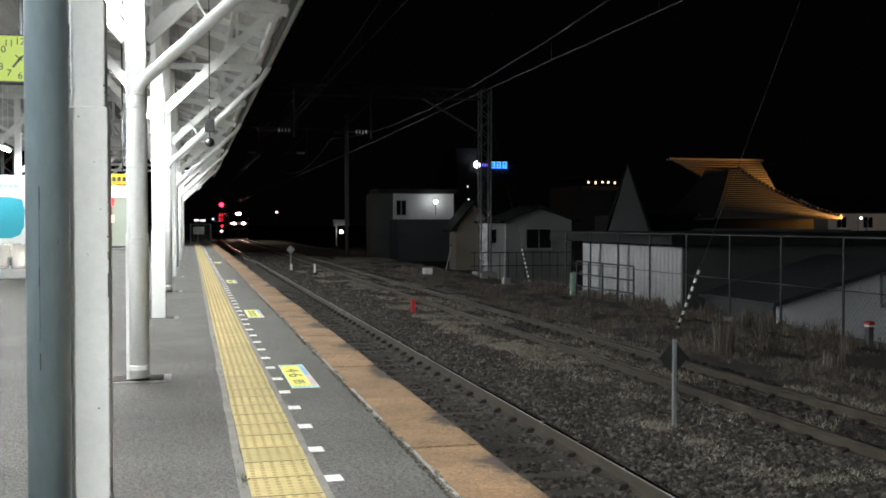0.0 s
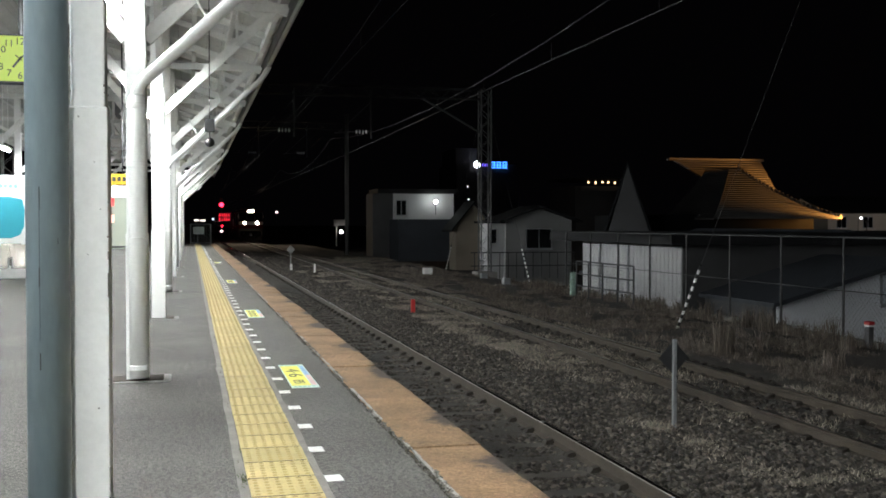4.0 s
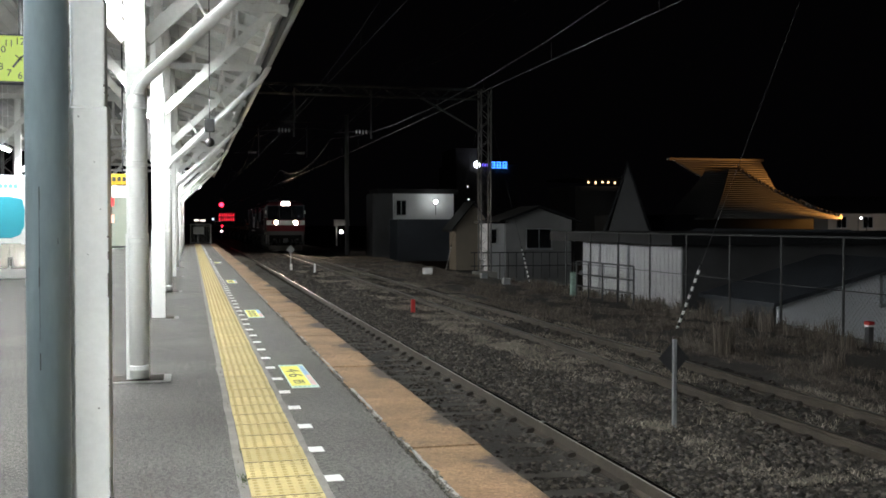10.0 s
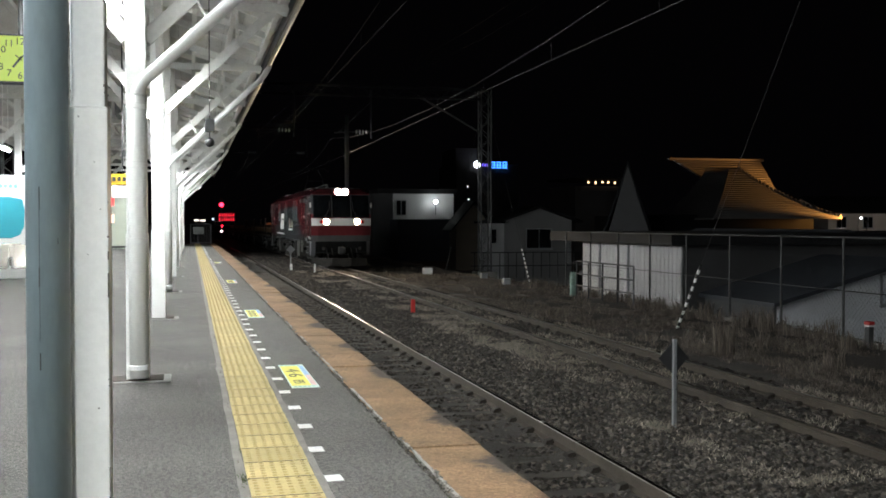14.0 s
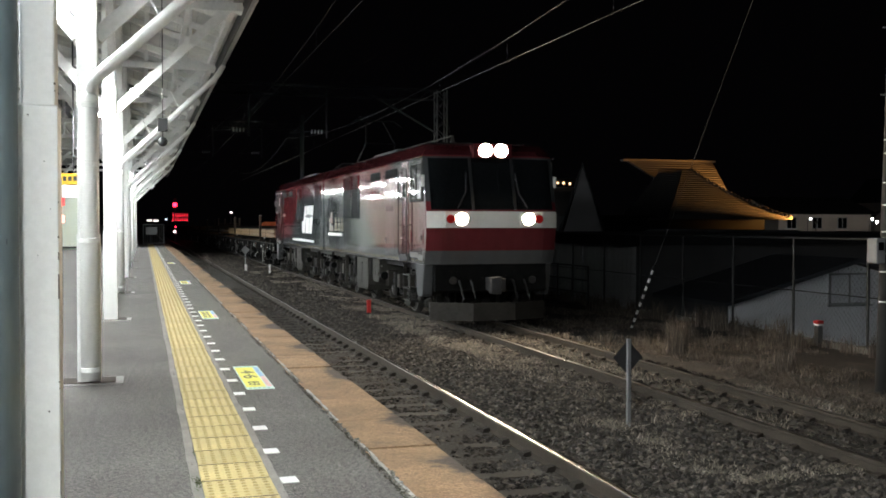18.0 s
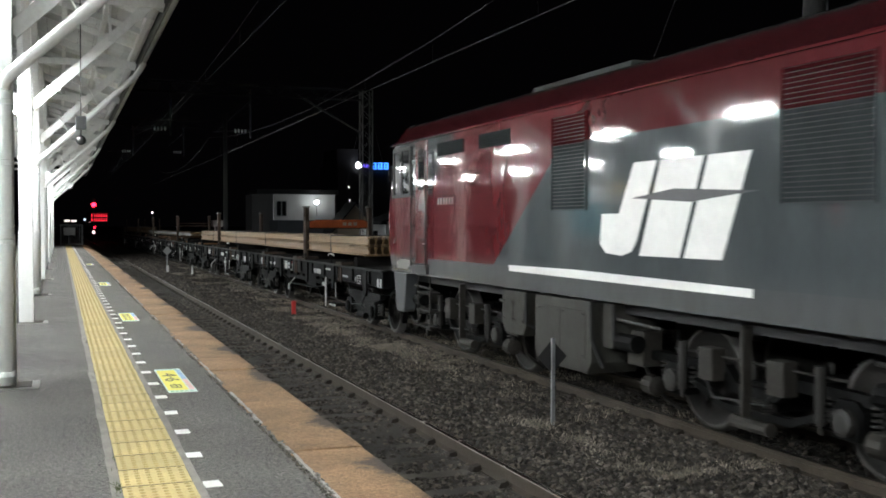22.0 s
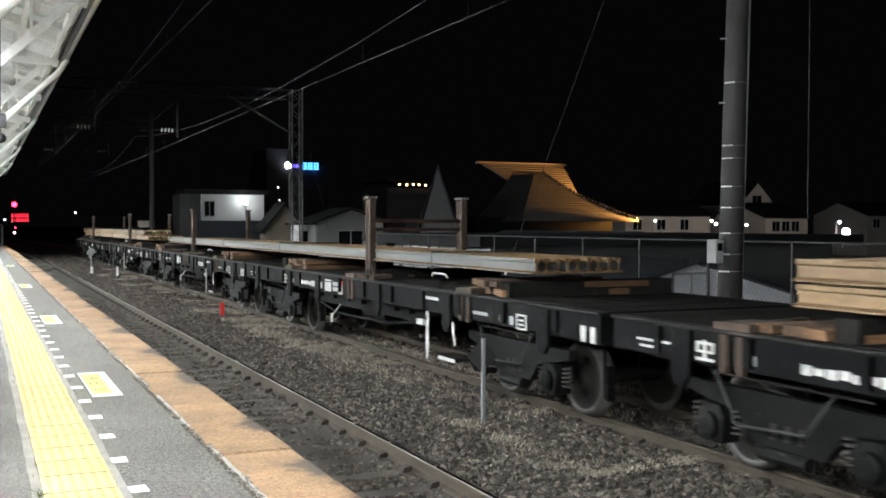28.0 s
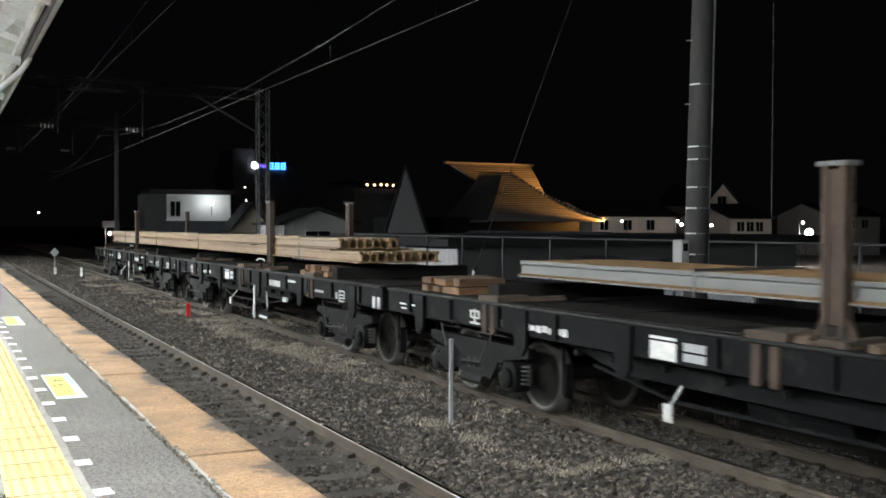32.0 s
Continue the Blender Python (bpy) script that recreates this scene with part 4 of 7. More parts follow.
# the steep gable and the temple roof
root = thing("steep_gable_hall", "hall with a steep pale gable and dark roof", "hall", (23.45, 52, -3), turn=-24.3)
bm = B()
prism(bm, [(-1.3, 3.5), (1.25, 3.5), (-0.1, 7.7)], "y", 0, 0.15)
prism(bm, [(-1.25, 0), (1.2, 0), (1.2, 3.5), (-1.25, 3.5)], "y", 0, 7)
part("gable_wall", bm, WALL_DARK, root, "weathered grey gable wall")
for e in (-1, 1):
    bm = B()
    prism(bm, [(-0.1, 7.72), (-0.1 + e * 1.45, 3.3), (-0.1 + e * 1.6, 3.3), (-0.1, 8.0)], "y", 0.16, 13)
    part("roof_slope", bm, ROOF_DARK, root)


def build_temple():
    root = thing("temple", "temple with a sweeping tiled roof lit orange along its edge", "temple", (0, 0, 0))
    eye = Vector((0, 0, 1.51))

    def sweep(u):
        """Right verge from ridge to eave, u from 0 to 1."""
        return 35.8 + 3.15 * (0.75 * u + 0.25 * u * u), 5.28 - 3.4 * (1.35 * u - 0.35 * u * u)

    def course(points, lip):
        """One course of tiles, its lower edge lifted over the course below."""
        bm = B()
        up, down = Vector((0, -0.02, lip)), Vector((0, 0, -0.12))
        top = [Vector(points[0]), Vector(points[1]), Vector(points[2]) + up, Vector(points[3]) + up]
        vs = [bm.verts.new(p) for p in top + [p + down for p in top]]
        for f in ((0, 1, 2, 3), (7, 6, 5, 4), (0, 4, 5, 1), (1, 5, 6, 2), (2, 6, 7, 3), (3, 7, 4, 0)):
            bm.faces.new([vs[k] for k in f])
        part("tile_course", bm, TEMPLE_TILE, root)

    n = 26
    for i in range(n):
        rows = []
        for u in (i / n, (i + 1) / n):
            x, z = sweep(u)
            y = 62 - 7 * u
            bulge = 0.55 * math.sin(math.pi * u)
            left = eye + (Vector((33.4 - 6.4 * u ** 1.25 - bulge, y, z)) - eye) * (1 + 0.1 * u)
            rows.append((left, Vector((35.2 - 5.0 * u, y, z)), Vector((x, y, z))))
        (la, ma, ra), (lb, mb, rb) = rows
        # the slope turned to the station, and the dark slope beside it
        course((la, ma, mb, lb), 0.0)
        course((ma, ra, rb, mb), 0.07)
        xm, zm = sweep((i + 0.5) / n)
        bm = B()
        lathe(bm, [(0.05, 0.09), (0.1, 0.06), (0.11, -0.02), (0.07, -0.07)], (xm + 0.03, 62 - 7 * (i + 0.5) / n, zm + 0.09), "y", 10)
        part("verge_tile", bm, TEMPLE_TILE, root, "round verge tile")
    # rear upper roof of long boards, lit from below
    tl, tr, br, bl = Vector((34.3, 68.5, 6.25)), Vector((41.4, 68.5, 6.25)), Vector((40.2, 64.2, 3.7)), Vector((36.35, 64.2, 3.7))
    for i in range(14):
        f, g = i / 14, (i + 1) / 14
        course((tl.lerp(bl, f), tr.lerp(br, f), tr.lerp(br, g), tl.lerp(bl, g)), 0.04)
    bm = B()
    box(bm, 34.0, 41.7, 68.4, 68.9, 6.2, 6.36)
    part("ridge", bm, TEMPLE_TILE, root, "roof ridge")
    bm = B()
    prism(bm, [(28.0, -3), (38.3, -3), (38.3, 2.1), (28.0, 2.1)], "y", 57.0, 68)
    part("wall", bm, ROOF_DARK, root, "dark wall")
    # floodlight masts that light the roof
    fl = thing("floodlight", "small dark floodlight aimed at the temple roof", "floodlight", (39.9, 53.95, -3))
    bm = B()
    rod(bm, (0, 0, 0), (0, 0, 4.6), 0.03)
    part("pole", bm, BLACK, fl)
    bm = B()
    box(bm, -0.07, 0.07, -0.08, 0.08, 4.6, 4.72)
    part("head", bm, BLACK, fl)


build_temple()
def spot(x, y, z, tx, ty, tz, watts, angle, colour):
    data = bpy.data.lights.new("flood", "SPOT")
    data.energy, data.spot_size, data.spot_blend, data.color, data.shadow_soft_size = watts, radians(angle), 0.6, colour, 0.15
    ob = new("flood", data)
    ob.matrix_world = look(Vector((x, y, z)), Vector((tx, ty, tz)))


spot(39.8, 54.2, 1.88, 36.9, 58.5, 4.3, 1600, 95, (1.0, 0.44, 0.1))
spot(42.8, 62.4, 4.5, 37.5, 66.8, 5.2, 2000, 80, (1.0, 0.42, 0.1))

# far houses and street lights beyond the yard
for x0, x1, y0, zt, wall in ((63.5, 74.9, 92, 2.75, FAR_WALL), (82.9, 89.3, 92, 2.6, FAR_WALL), (101, 110, 94, 3.0, WALL_GREY)):
    h = gabled_house("far_house", "far house at night with a dark gable roof", "house", x0, x1, y0, y0 + 9, -3.5, zt, zt + 1.6, wall, ROOF_DARK, 0.5, "x")
    for i in range(3):
        xa = x0 + 1 + i * (x1 - x0 - 2) / 3
        window(h, xa, xa + 1.1, y0, zt - 1.6, zt - 0.5)
h = gabled_house("far_gable_house", "far two-storey house with a pale gable", "house", 84.4, 89.4, 98, 107, -3.5, 4.6, 7.0, FAR_WALL, ROOF_DARK, 0.5)
window(h, 86.2, 87.6, 98, 4.3, 5.3)


def street_light(x, y, z, strength, r, colour, ground=-2.1, label="far bright street light on a thin pole"):
    root = thing("street_light", label, "street light", (x, y, ground), "street lights")
    bm = B()
    rod(bm, (0, 0.3, -0.2), (0, 0.3, z - ground), 0.03, 8, 0.025)
    part("pole", bm, BLACK, root)
    bm = B()
    bmesh.ops.create_uvsphere(bm, u_segments=10, v_segments=8, radius=r, matrix=Matrix.Translation((0, -0.1, z - ground + r * 0.4)))
    key = "street_glow_%d" % round(strength)
    m = bpy.data.materials.get(key) or glow(key, colour, strength)
    part("lamp_head", bm, m, root, "glowing lamp head")


street_light(72.5, 70, 0.9, 700, 0.32, (1.0, 0.93, 0.85))
# globe on a pole put in place of an upright lit sign
street_light(72.2, 70.5, 1.9, 18, 0.12, (0.9, 0.95, 1.0))
street_light(57.05, 78, 2.0, 12, 0.1, (0.95, 0.97, 1.0))
street_light(63.6, 78, 2.0, 12, 0.12, (0.6, 0.6, 1.0))
street_light(63.95, 77.8, 1.7, 40, 0.13, (0.98, 0.97, 1.0))
street_light(61.2, 70.4, 1.6, 8, 0.13, (1.0, 0.75, 0.75))
street_light(18.75, 130, 0.45, 50, 0.24, (1.0, 0.93, 0.85), -1.3)
bm = B()
box(bm, 17.9, 19.9, 130.4, 131.5, 1.3, 2.1)
solid("equipment_cabin", bm, WALL_DARK, "grey cabin over a bright lamp beside the line", "cabin")
bm = B()
box(bm, 18.2, 18.35, 130.6, 130.75, -1.3, 1.3)
box(bm, 19.4, 19.55, 130.6, 130.75, -1.3, 1.3)
solid("cabin_legs", bm, DARK_STEEL, "dark steel legs under a cabin", "frame")
street_light(12.2, 150, 3.2, 8, 0.12, (0.95, 0.95, 1.0), -1.3)
street_light(41.0, 150, 7.2, 4, 0.1, (1.0, 0.95, 0.9), -1.3)
street_light(40.6, 148, 5.2, 4, 0.1, (1.0, 0.95, 0.9), -1.3)

# ---- the line's own signs and signals ----
def build_signal():
    root = thing("railway_signal", "railway signal showing red", "signal", (4.35, 150, -1.05))
    bm = B()
    rod(bm, (0, 0, 0), (0, 0, 6.2), 0.07)
    part("post", bm, DARK_STEEL, root)
    bm = B()
    prism(bm, [(-0.3, 4.7), (0.3, 4.7), (0.3, 6.0), (0.15, 6.25), (-0.15, 6.25), (-0.3, 6.0)], "y", -0.1, 0.1)
    part("backboard", bm, BLACK, root)
    bm = B()
    lathe(bm, [(0.3, 0), (0.32, -0.08), (0.27, -0.14)], (0, -0.1, 5.35), "y", 16)
    part("red_lens", bm, glow("red_signal", (1.0, 0.012, 0.035), 16.0), root, "glowing red lens")
    bm = B()
    lathe(bm, [(0.1, 0), (0.11, -0.05), (0.08, -0.08)], (0.1, -0.1, 2.2), "y", 12)
    part("small_lens", bm, bpy.data.materials["red_signal"], root, "small red lens")
    bm = B()
    lathe(bm, [(0.16, 0), (0.17, -0.05), (0.13, -0.08)], (-0.02, -0.1, 1.55), "y", 12)
    part("small_lens", bm, glow("pink_white_lens", (1.0, 0.72, 0.75), 6.0), root, "small pinkish white lens")


build_signal()
root = thing("neon_sign", "far red neon sign whose writing cannot be read", "sign", (-2.7, 420, 0))
red = glow("red_neon", (1.0, 0.03, 0.06), 2.2)
bm = B()
box(bm, 12.0, 20.5, 0.1, 0.6, 2.6, 6.4)
part("board", bm, BLACK, root)
for r in range(2):
    for i in range(7):
        bm = B()
        x = 13.9 + i * 0.9
        box(bm, x, x + 0.6, -0.1, 0.05, 3.0 + r * 1.7, 3.35 + r * 1.7)
        box(bm, x + 0.2, x + 0.4, -0.1, 0.05, 3.35 + r * 1.7, 4.2 + r * 1.7)
        part("neon_bar", bm, red, root)
bm = B()
for x in (12.5, 20):
    rod(bm, (x, 0.3, -2), (x, 0.3, 2.6), 0.2)
part("post", bm, DARK_STEEL, root)
for x, z, c, k in ((2.5, 3.7, (1, 0.9, 0.85), "a"), (5.0, 3.6, (1, 0.9, 0.85), "b"), (9.6, 4.2, (0.7, 0.8, 1.0), "c"), (11.0, 3.6, (1, 0.6, 0.6), "d")):
    root = thing("shop_sign", "far lit shop sign", "sign", (x, 430, -1), "far shop signs")
    bm = B()
    box(bm, -1.0, 1.0, 0, 0.2, z, z + 0.8)
    part("panel", bm, glow("shop_glow", c, 1.6), root, "glowing panel")
    bm = B()
    rod(bm, (0, 0.1, 0), (0, 0.1, z), 0.15)
    part("post", bm, DARK_STEEL, root)


def marker(x, y, z0, z1, w, mat, label, plate=False):
    root = thing("track_marker", label, "marker", (x, y, z0), "markers beside the tracks")
    bm = B()
    prism(bm, [(-w, -w * 0.7), (w, -w * 0.7), (w, w * 0.7), (-w, w * 0.7)], "z", -0.1, z1 - z0)
    part("post", bm, mat, root, "", 0.01)
    return root


m = marker(5.43, 10.77, -0.9, 0.18, 0.026, GALV, "galvanised post with a grey diamond plate in the ballast")
bm = B()
for z in (0.35, 0.5, 0.65, 0.8):
    rod(bm, (0.02, -0.02, z), (0.02, -0.032, z), 0.012, 6)
part("bolt", bm, DARK_STEEL, m)
bm = B()
prism(bm, [(0, 0.66), (0.19, 0.86), (0, 1.06), (-0.19, 0.86)], "y", 0.022, 0.03)
part("diamond_plate", bm, FENCE_STEEL, m, "grey back of a diamond plate", 0.0)
marker(5.71, 26.35, -0.9, -0.48, 0.055, RED_PAINT, "short red marker stub in the ballast")
marker(5.85, 49.5, -0.9, -0.42, 0.045, MARKING, "short white marker stub in the ballast")
marker(4.95, 52.0, -0.9, -0.5, 0.06, MARKING, "short white marker stub in the ballast")
m = marker(5.4, 57.0, -0.9, -0.1, 0.03, GALV, "post with a pale diamond sign between the tracks")
bm = B()
prism(bm, [(0, 0.75), (0.24, 1.0), (0, 1.25), (-0.24, 1.0)], "y", -0.05, -0.035)
part("diamond_plate", bm, WALL_GREY, m, "pale diamond plate")
for x, y, s, mat, lab in ((11.4, 49.2, 0.42, MARKING, "white concrete cable box in the yard"), (13.2, 45.4, 0.3, GALV, "grey cable box in the yard"), (12.9, 41.0, 0.3, GALV, "small grey cable box in the weeds")):
    bm = B()
    box(bm, -s / 2, s / 2, -s / 2, s / 2, -0.1, s * 0.85)
    solid("cable_box", bm, mat, lab, "box", at=(x, y, -1.02), bevel=0.02)
root = thing("red_bucket_box", "red fire bucket box on the fence kerb", "box", (13.62, 18.3, -1.03))
bm = B()
box(bm, -0.06, 0.06, -0.07, 0.07, -0.02, 0.46)
part("body", bm, WALL_DARK, root, "dark base", 0.01)
bm = B()
box(bm, -0.07, 0.07, -0.08, 0.08, 0.42, 0.455)
part("band", bm, MARKING, root, "white band")
bm = B()
box(bm, -0.075, 0.075, -0.09, 0.09, 0.455, 0.53)
part("lid", bm, RED_PAINT, root, "red lid", 0.02)

# ---- on the platform ----
bm = B()
rod(bm, (0, 0, 0), (0, 0, 5.4), 0.074, 28)
standpipe = thing("grey_standpipe", "thick blue-grey painted pipe beside a white column", "pipe", (-0.4915, 3.85, 0))
part("pipe", bm, GREY_PIPE, standpipe, "blue-grey painted pipe", smooth=True)
bm = B()
lathe(bm, [(0.074, 0), (0.115, 0.0), (0.118, 0.006), (0.115, 0.014), (0.078, 0.018)], (0, 0, 0.0), "z", 28)
part("foot_flange", bm, GREY_PIPE, standpipe)
# long scrapes through the paint
for a, z0, z1, w in ((4.46, 1.56, 1.64, 0.0035), (4.45, 1.36, 1.56, 0.0016), (4.44, 1.29, 1.36, 0.004), (4.45, 1.1, 1.29, 0.0014), (4.46, 1.0, 1.06, 0.0035), (5.3, 1.44, 1.46, 0.002)):
    bm = B()
    c, d = math.cos(a), math.sin(a)
    beam(bm, (c * 0.0741, d * 0.0741, z0), (c * 0.0741, d * 0.0741, z1), w, 0.001, (c, d, 0))
    part("scrape", bm, WALL_DARK, standpipe, "dark scrape in the paint")


def chipped_edges(at, half, top, seed, label):
    """Rust that shows where paint has flaked off a column's front edges."""
    rng = random.Random(seed)
    bm = B()
    for e in (-1, 1):
        z = 0.05
        while z < top - 0.1:
            h = rng.choice((0.004, 0.008, 0.012, 0.03, 0.09 if e > 0 else 0.01))
            w = rng.uniform(0.0015, 0.006)
            x = e * half
            box(bm, min(x, x - e * w), max(x, x - e * w), -half - 0.0012, -half + 0.002, z, z + h)
            z += h + rng.choice((0.004, 0.02, 0.05, 0.12, 0.3))
    for i in range(5):
        x, z, s = rng.uniform(-half * 0.9, half * 0.9), rng.uniform(0.1, top), rng.uniform(0.0012, 0.0035)
        prism(bm, [(x - s, z), (x + s * 0.6, z - s), (x + s, z + s * 0.4), (x, z + s * 1.3)], "y", -half - 0.001, -half + 0.001)
    solid("chipped_paint", bm, STEEL_RAIL, label, "paint chips", "stuff", at=at)


chipped_edges((-0.362, 4.0, 0.0), 0.07, 1.94, 6, "dark chips along the edges of the white column's sleeve")
chipped_edges((-0.362, 4.0, 1.94), 0.061, 1.9, 8, "dark chips along the edges of the white column")

def build_clock():
    root = thing("platform_clock", "square yellow-green lit platform clock in a black frame", "clock", (-1.79, 12.0, 3.31))
    bm = B()
    box(bm, -0.36, 0.36, -0.07, 0.07, -0.27, 0.27)
    part("case", bm, BLACK, root, "black case", 0.01)
    bm = B()
    box(bm, -0.33, 0.33, -0.076, -0.069, -0.245, 0.245)
    part("dial", bm, glow("clock_dial", (0.62, 0.85, 0.04), 0.75), root, "lit yellow-green dial")
    for h in range(1, 13):
        a = radians(90 - 30 * h)
        lettering(str(h), 0.105, BLACK, root, pose(0.225 * math.cos(a), -0.079, 0.185 * math.sin(a), 90), "numeral")
    for ang, ln, w in ((7.25 * 30, 0.12, 0.022), (47.5, 0.17, 0.016), (227.5 + 80, 0.06, 0.012)):
        a = radians(90 - ang)
        bm = B()
        beam(bm, (-0.03 * math.cos(a), -0.082, -0.03 * math.sin(a)), (ln * math.cos(a), -0.082, ln * math.sin(a)), 0.004, w, (math.sin(a), 0, -math.cos(a)))
        part("hand_bar", bm, BLACK, root, "black pointer")
    bm = B()
    rod(bm, (0, 0, 0.27), (0, 0, 1.9), 0.03)
    part("hanger_rod", bm, BLACK, root)


build_clock()


def build_vending():
    root = thing("vending_machine", "tall white vending cabinet with a turquoise rounded panel", "vending machine", (-5.25, 30.2, 0))
    bm = B()
    box(bm, -0.85, 0.85, 0, 0.8, 0, 2.86)
    part("cabinet", bm, WHITE_STEEL, root, "white cabinet", 0.03)
    bm = B()
    pts = [(0.85, 2.1), (0.8, 2.25)] + [(-0.85, 2.25), (-0.85, 1.2)]
    prism(bm, [(-0.83, 1.12), (0.45, 1.12), (0.68, 1.22), (0.78, 1.45), (0.8, 1.9), (0.74, 2.2), (0.4, 2.27), (-0.2, 2.26), (-0.83, 2.2)], "y", -0.008, 0.004)
    part("turquoise_panel", bm, surface("turquoise_paint", (0.03, 0.35, 0.45), 0.4, 0, 20, 2, 0.04), root, "turquoise rounded panel")
    bm = B()
    for i in range(5):
        box(bm, 0.0 + i * 0.13, 0.1 + i * 0.13, -0.008, 0.004, 2.5, 2.62)
    part("logo_bar", bm, surface("teal_print", (0.12, 0.4, 0.45), 0.4, 0, 20, 2, 0.04), root, "teal printed bars")


build_vending()


def build_bench(x, y):
    root = thing("platform_bench", "row of dark metal platform seats with chrome arms", "bench", (x, y, 0), "benches on the platform")
    for i in range(4):
        x0 = -1.2 + i * 0.6
        bm = B()
        prism(bm, [(-0.2, 0.42), (0.22, 0.44), (0.24, 0.47), (-0.2, 0.45)], "x", x0 + 0.04, x0 + 0.54)
        part("seat", bm, RAIL_CROWN, root, "shiny dark seat shell", 0.01)
        bm = B()
        prism(bm, [(0.22, 0.45), (0.34, 1.0), (0.37, 1.0), (0.26, 0.44)], "x", x0 + 0.04, x0 + 0.54)
        part("backrest", bm, RAIL_CROWN, root, "shiny dark seat back", 0.01)
        bm = B()
        path_rod(bm, [(x0, -0.2, 0.45), (x0, -0.2, 0.66), (x0, 0.25, 0.68), (x0, 0.28, 0.45)], 0.018, 8)
        part("arm", bm, GALV, root, "chrome arm")
    for lx in (-1.0, 1.0):
        bm = B()
        rod(bm, (lx, -0.25, 0.02), (lx, 0.05, 0.42), 0.03)
        rod(bm, (lx, 0.35, 0.02), (lx, 0.05, 0.42), 0.03)
        box(bm, lx - 0.05, lx + 0.05, -0.3, 0.4, 0, 0.03)
        part("leg", bm, GALV, root, "steel leg")


build_bench(-4.9, 26.8)
build_bench(-4.9, 28.6)

root = thing("hanging_sign", "yellow and white hanging platform sign", "sign", (-1.75, 22.0, 2.42))
bm = B()
box(bm, -0.75, 0.55, -0.06, 0.06, -0.1, 0.12)
part("yellow_panel", bm, YELLOW_SIGN, root, "yellow sign panel with dark bars")
bm = B()
for i in range(4):
    box(bm, 0.1 + 0.1 * i, 0.17 + 0.1 * i, -0.066, -0.06, -0.03, 0.06)
part("sign_bar", bm, BLACK, root)
bm = B()
box(bm, -0.75, 0.55, -0.07, 0.07, -0.36, -0.12)
part("white_panel", bm, WHITE_STEEL, root, "white lamp box below")
bm = B()
for x in (-0.6, 0.4):
    rod(bm, (x, 0, 0.12), (x, 0, 2.8), 0.015)
part("hanger_rod", bm, DARK_STEEL, root)

root = thing("waiting_room", "pale green waiting room wall under the canopy", "room", (-5.0, 66, 0))
bm = B()
box(bm, -1.9, 1.9, 0, 8, 0, 3.1)
part("wall", bm, surface("pale_green_wall", (0.55, 0.6, 0.5), 0.7, 0, 20, 0.6, 0.06), root)
bm = B()
box(bm, -2.0, 2.0, -0.1, 8.1, 3.1, 3.3)
part("roof", bm, WHITE_WOOD, root)
bm = B()
box(bm, -1.92, 1.92, -0.02, 0, 0.05, 0.16)
part("skirting", bm, WALL_DARK, root)

root = thing("platform_loudspeaker", "black loudspeaker box with a dark ball hanging from the canopy", "loudspeaker", (0.3, 16.4, 2.79))
bm = B()
bmesh.ops.create_uvsphere(bm, u_segments=16, v_segments=10, radius=0.075, matrix=Matrix.Translation((0, 0, 0)))
part("ball", bm, BLACK, root, "dark ball", smooth=True)
bm = B()
box(bm, -0.075, 0.075, -0.075, 0.075, 0.16, 0.36)
part("box", bm, BLACK, root, "small black box", 0.01)
bm = B()
rod(bm, (0, 0, 0.05), (0, 0, 2.5), 0.008)
part("hanger_rod", bm, BLACK, root)

root = thing("platform_end_barrier", "grey metal barrier at the platform's end", "barrier", (0.75, 79.2, 0))
for x in (-0.75, -0.2, 0.75):
    bm = B()
    rod(bm, (x, 0, 0), (x, 0, 1.5), 0.04)
    part("post", bm, GALV, root)
for z in (0.1, 1.5):
    bm = B()
    rod(bm, (-0.75, 0, z), (0.75, 0, z), 0.035)
    part("rail", bm, GALV, root)
bm = B()
for i in range(12):
    rod(bm, (-0.7 + 0.125 * i, 0, 0.1), (-0.7 + 0.125 * i, 0, 1.5), 0.014)
part("bar", bm, GALV, root)
bm = B()
box(bm, -0.55, 0.25, -0.06, -0.04, 0.75, 1.3)
part("notice", bm, WALL_WHITE, root, "pale notice board")
root = thing("hanging_marker", "small white diamond marker under the eave", "marker", (0.4, 50, 3.3))
bm = B()
prism(bm, [(0, -0.16), (0.16, 0), (0, 0.16), (-0.16, 0)], "y", -0.01, 0.01)
part("plate", bm, MARKING, root)
bm = B()
rod(bm, (0, 0.02, 0.1), (0, 0.02, 1.7), 0.012)
part("hanger_rod", bm, GALV, root)
root = thing("departure_lamp", "small red indicator lamps on a dark bar behind a column", "lamp", (-1.02, 14.0, 1.8))
for z, c in ((0.0, (1.0, 0.05, 0.05)), (-0.22, (1.0, 0.5, 0.4))):
    bm = B()
    box(bm, -0.05, 0.05, -0.02, 0.02, z - 0.05, z + 0.05)
    part("lens", bm, glow("indicator", c, 3.0), root, "glowing red lens")
bm = B()
rod(bm, (0, 0.03, -1.8), (0, 0.03, 0.3), 0.018)
part("post", bm, GALV, root)


# ---- the goods train ----
# Each vehicle stands in its own space: x across (minus is the platform side), y back from its front, z up from the rail.
TRAIN, WHEELS = [], []
U = -ZR


def front_at(t):
    """Where the locomotive's front is, in metres along the track."""
    u = (t - 16) / 16
    return 34.82 - 116.26 * u + 8.37 * u * u + 0.2 * math.exp(-((t - 29.4) / 1.3) ** 2)


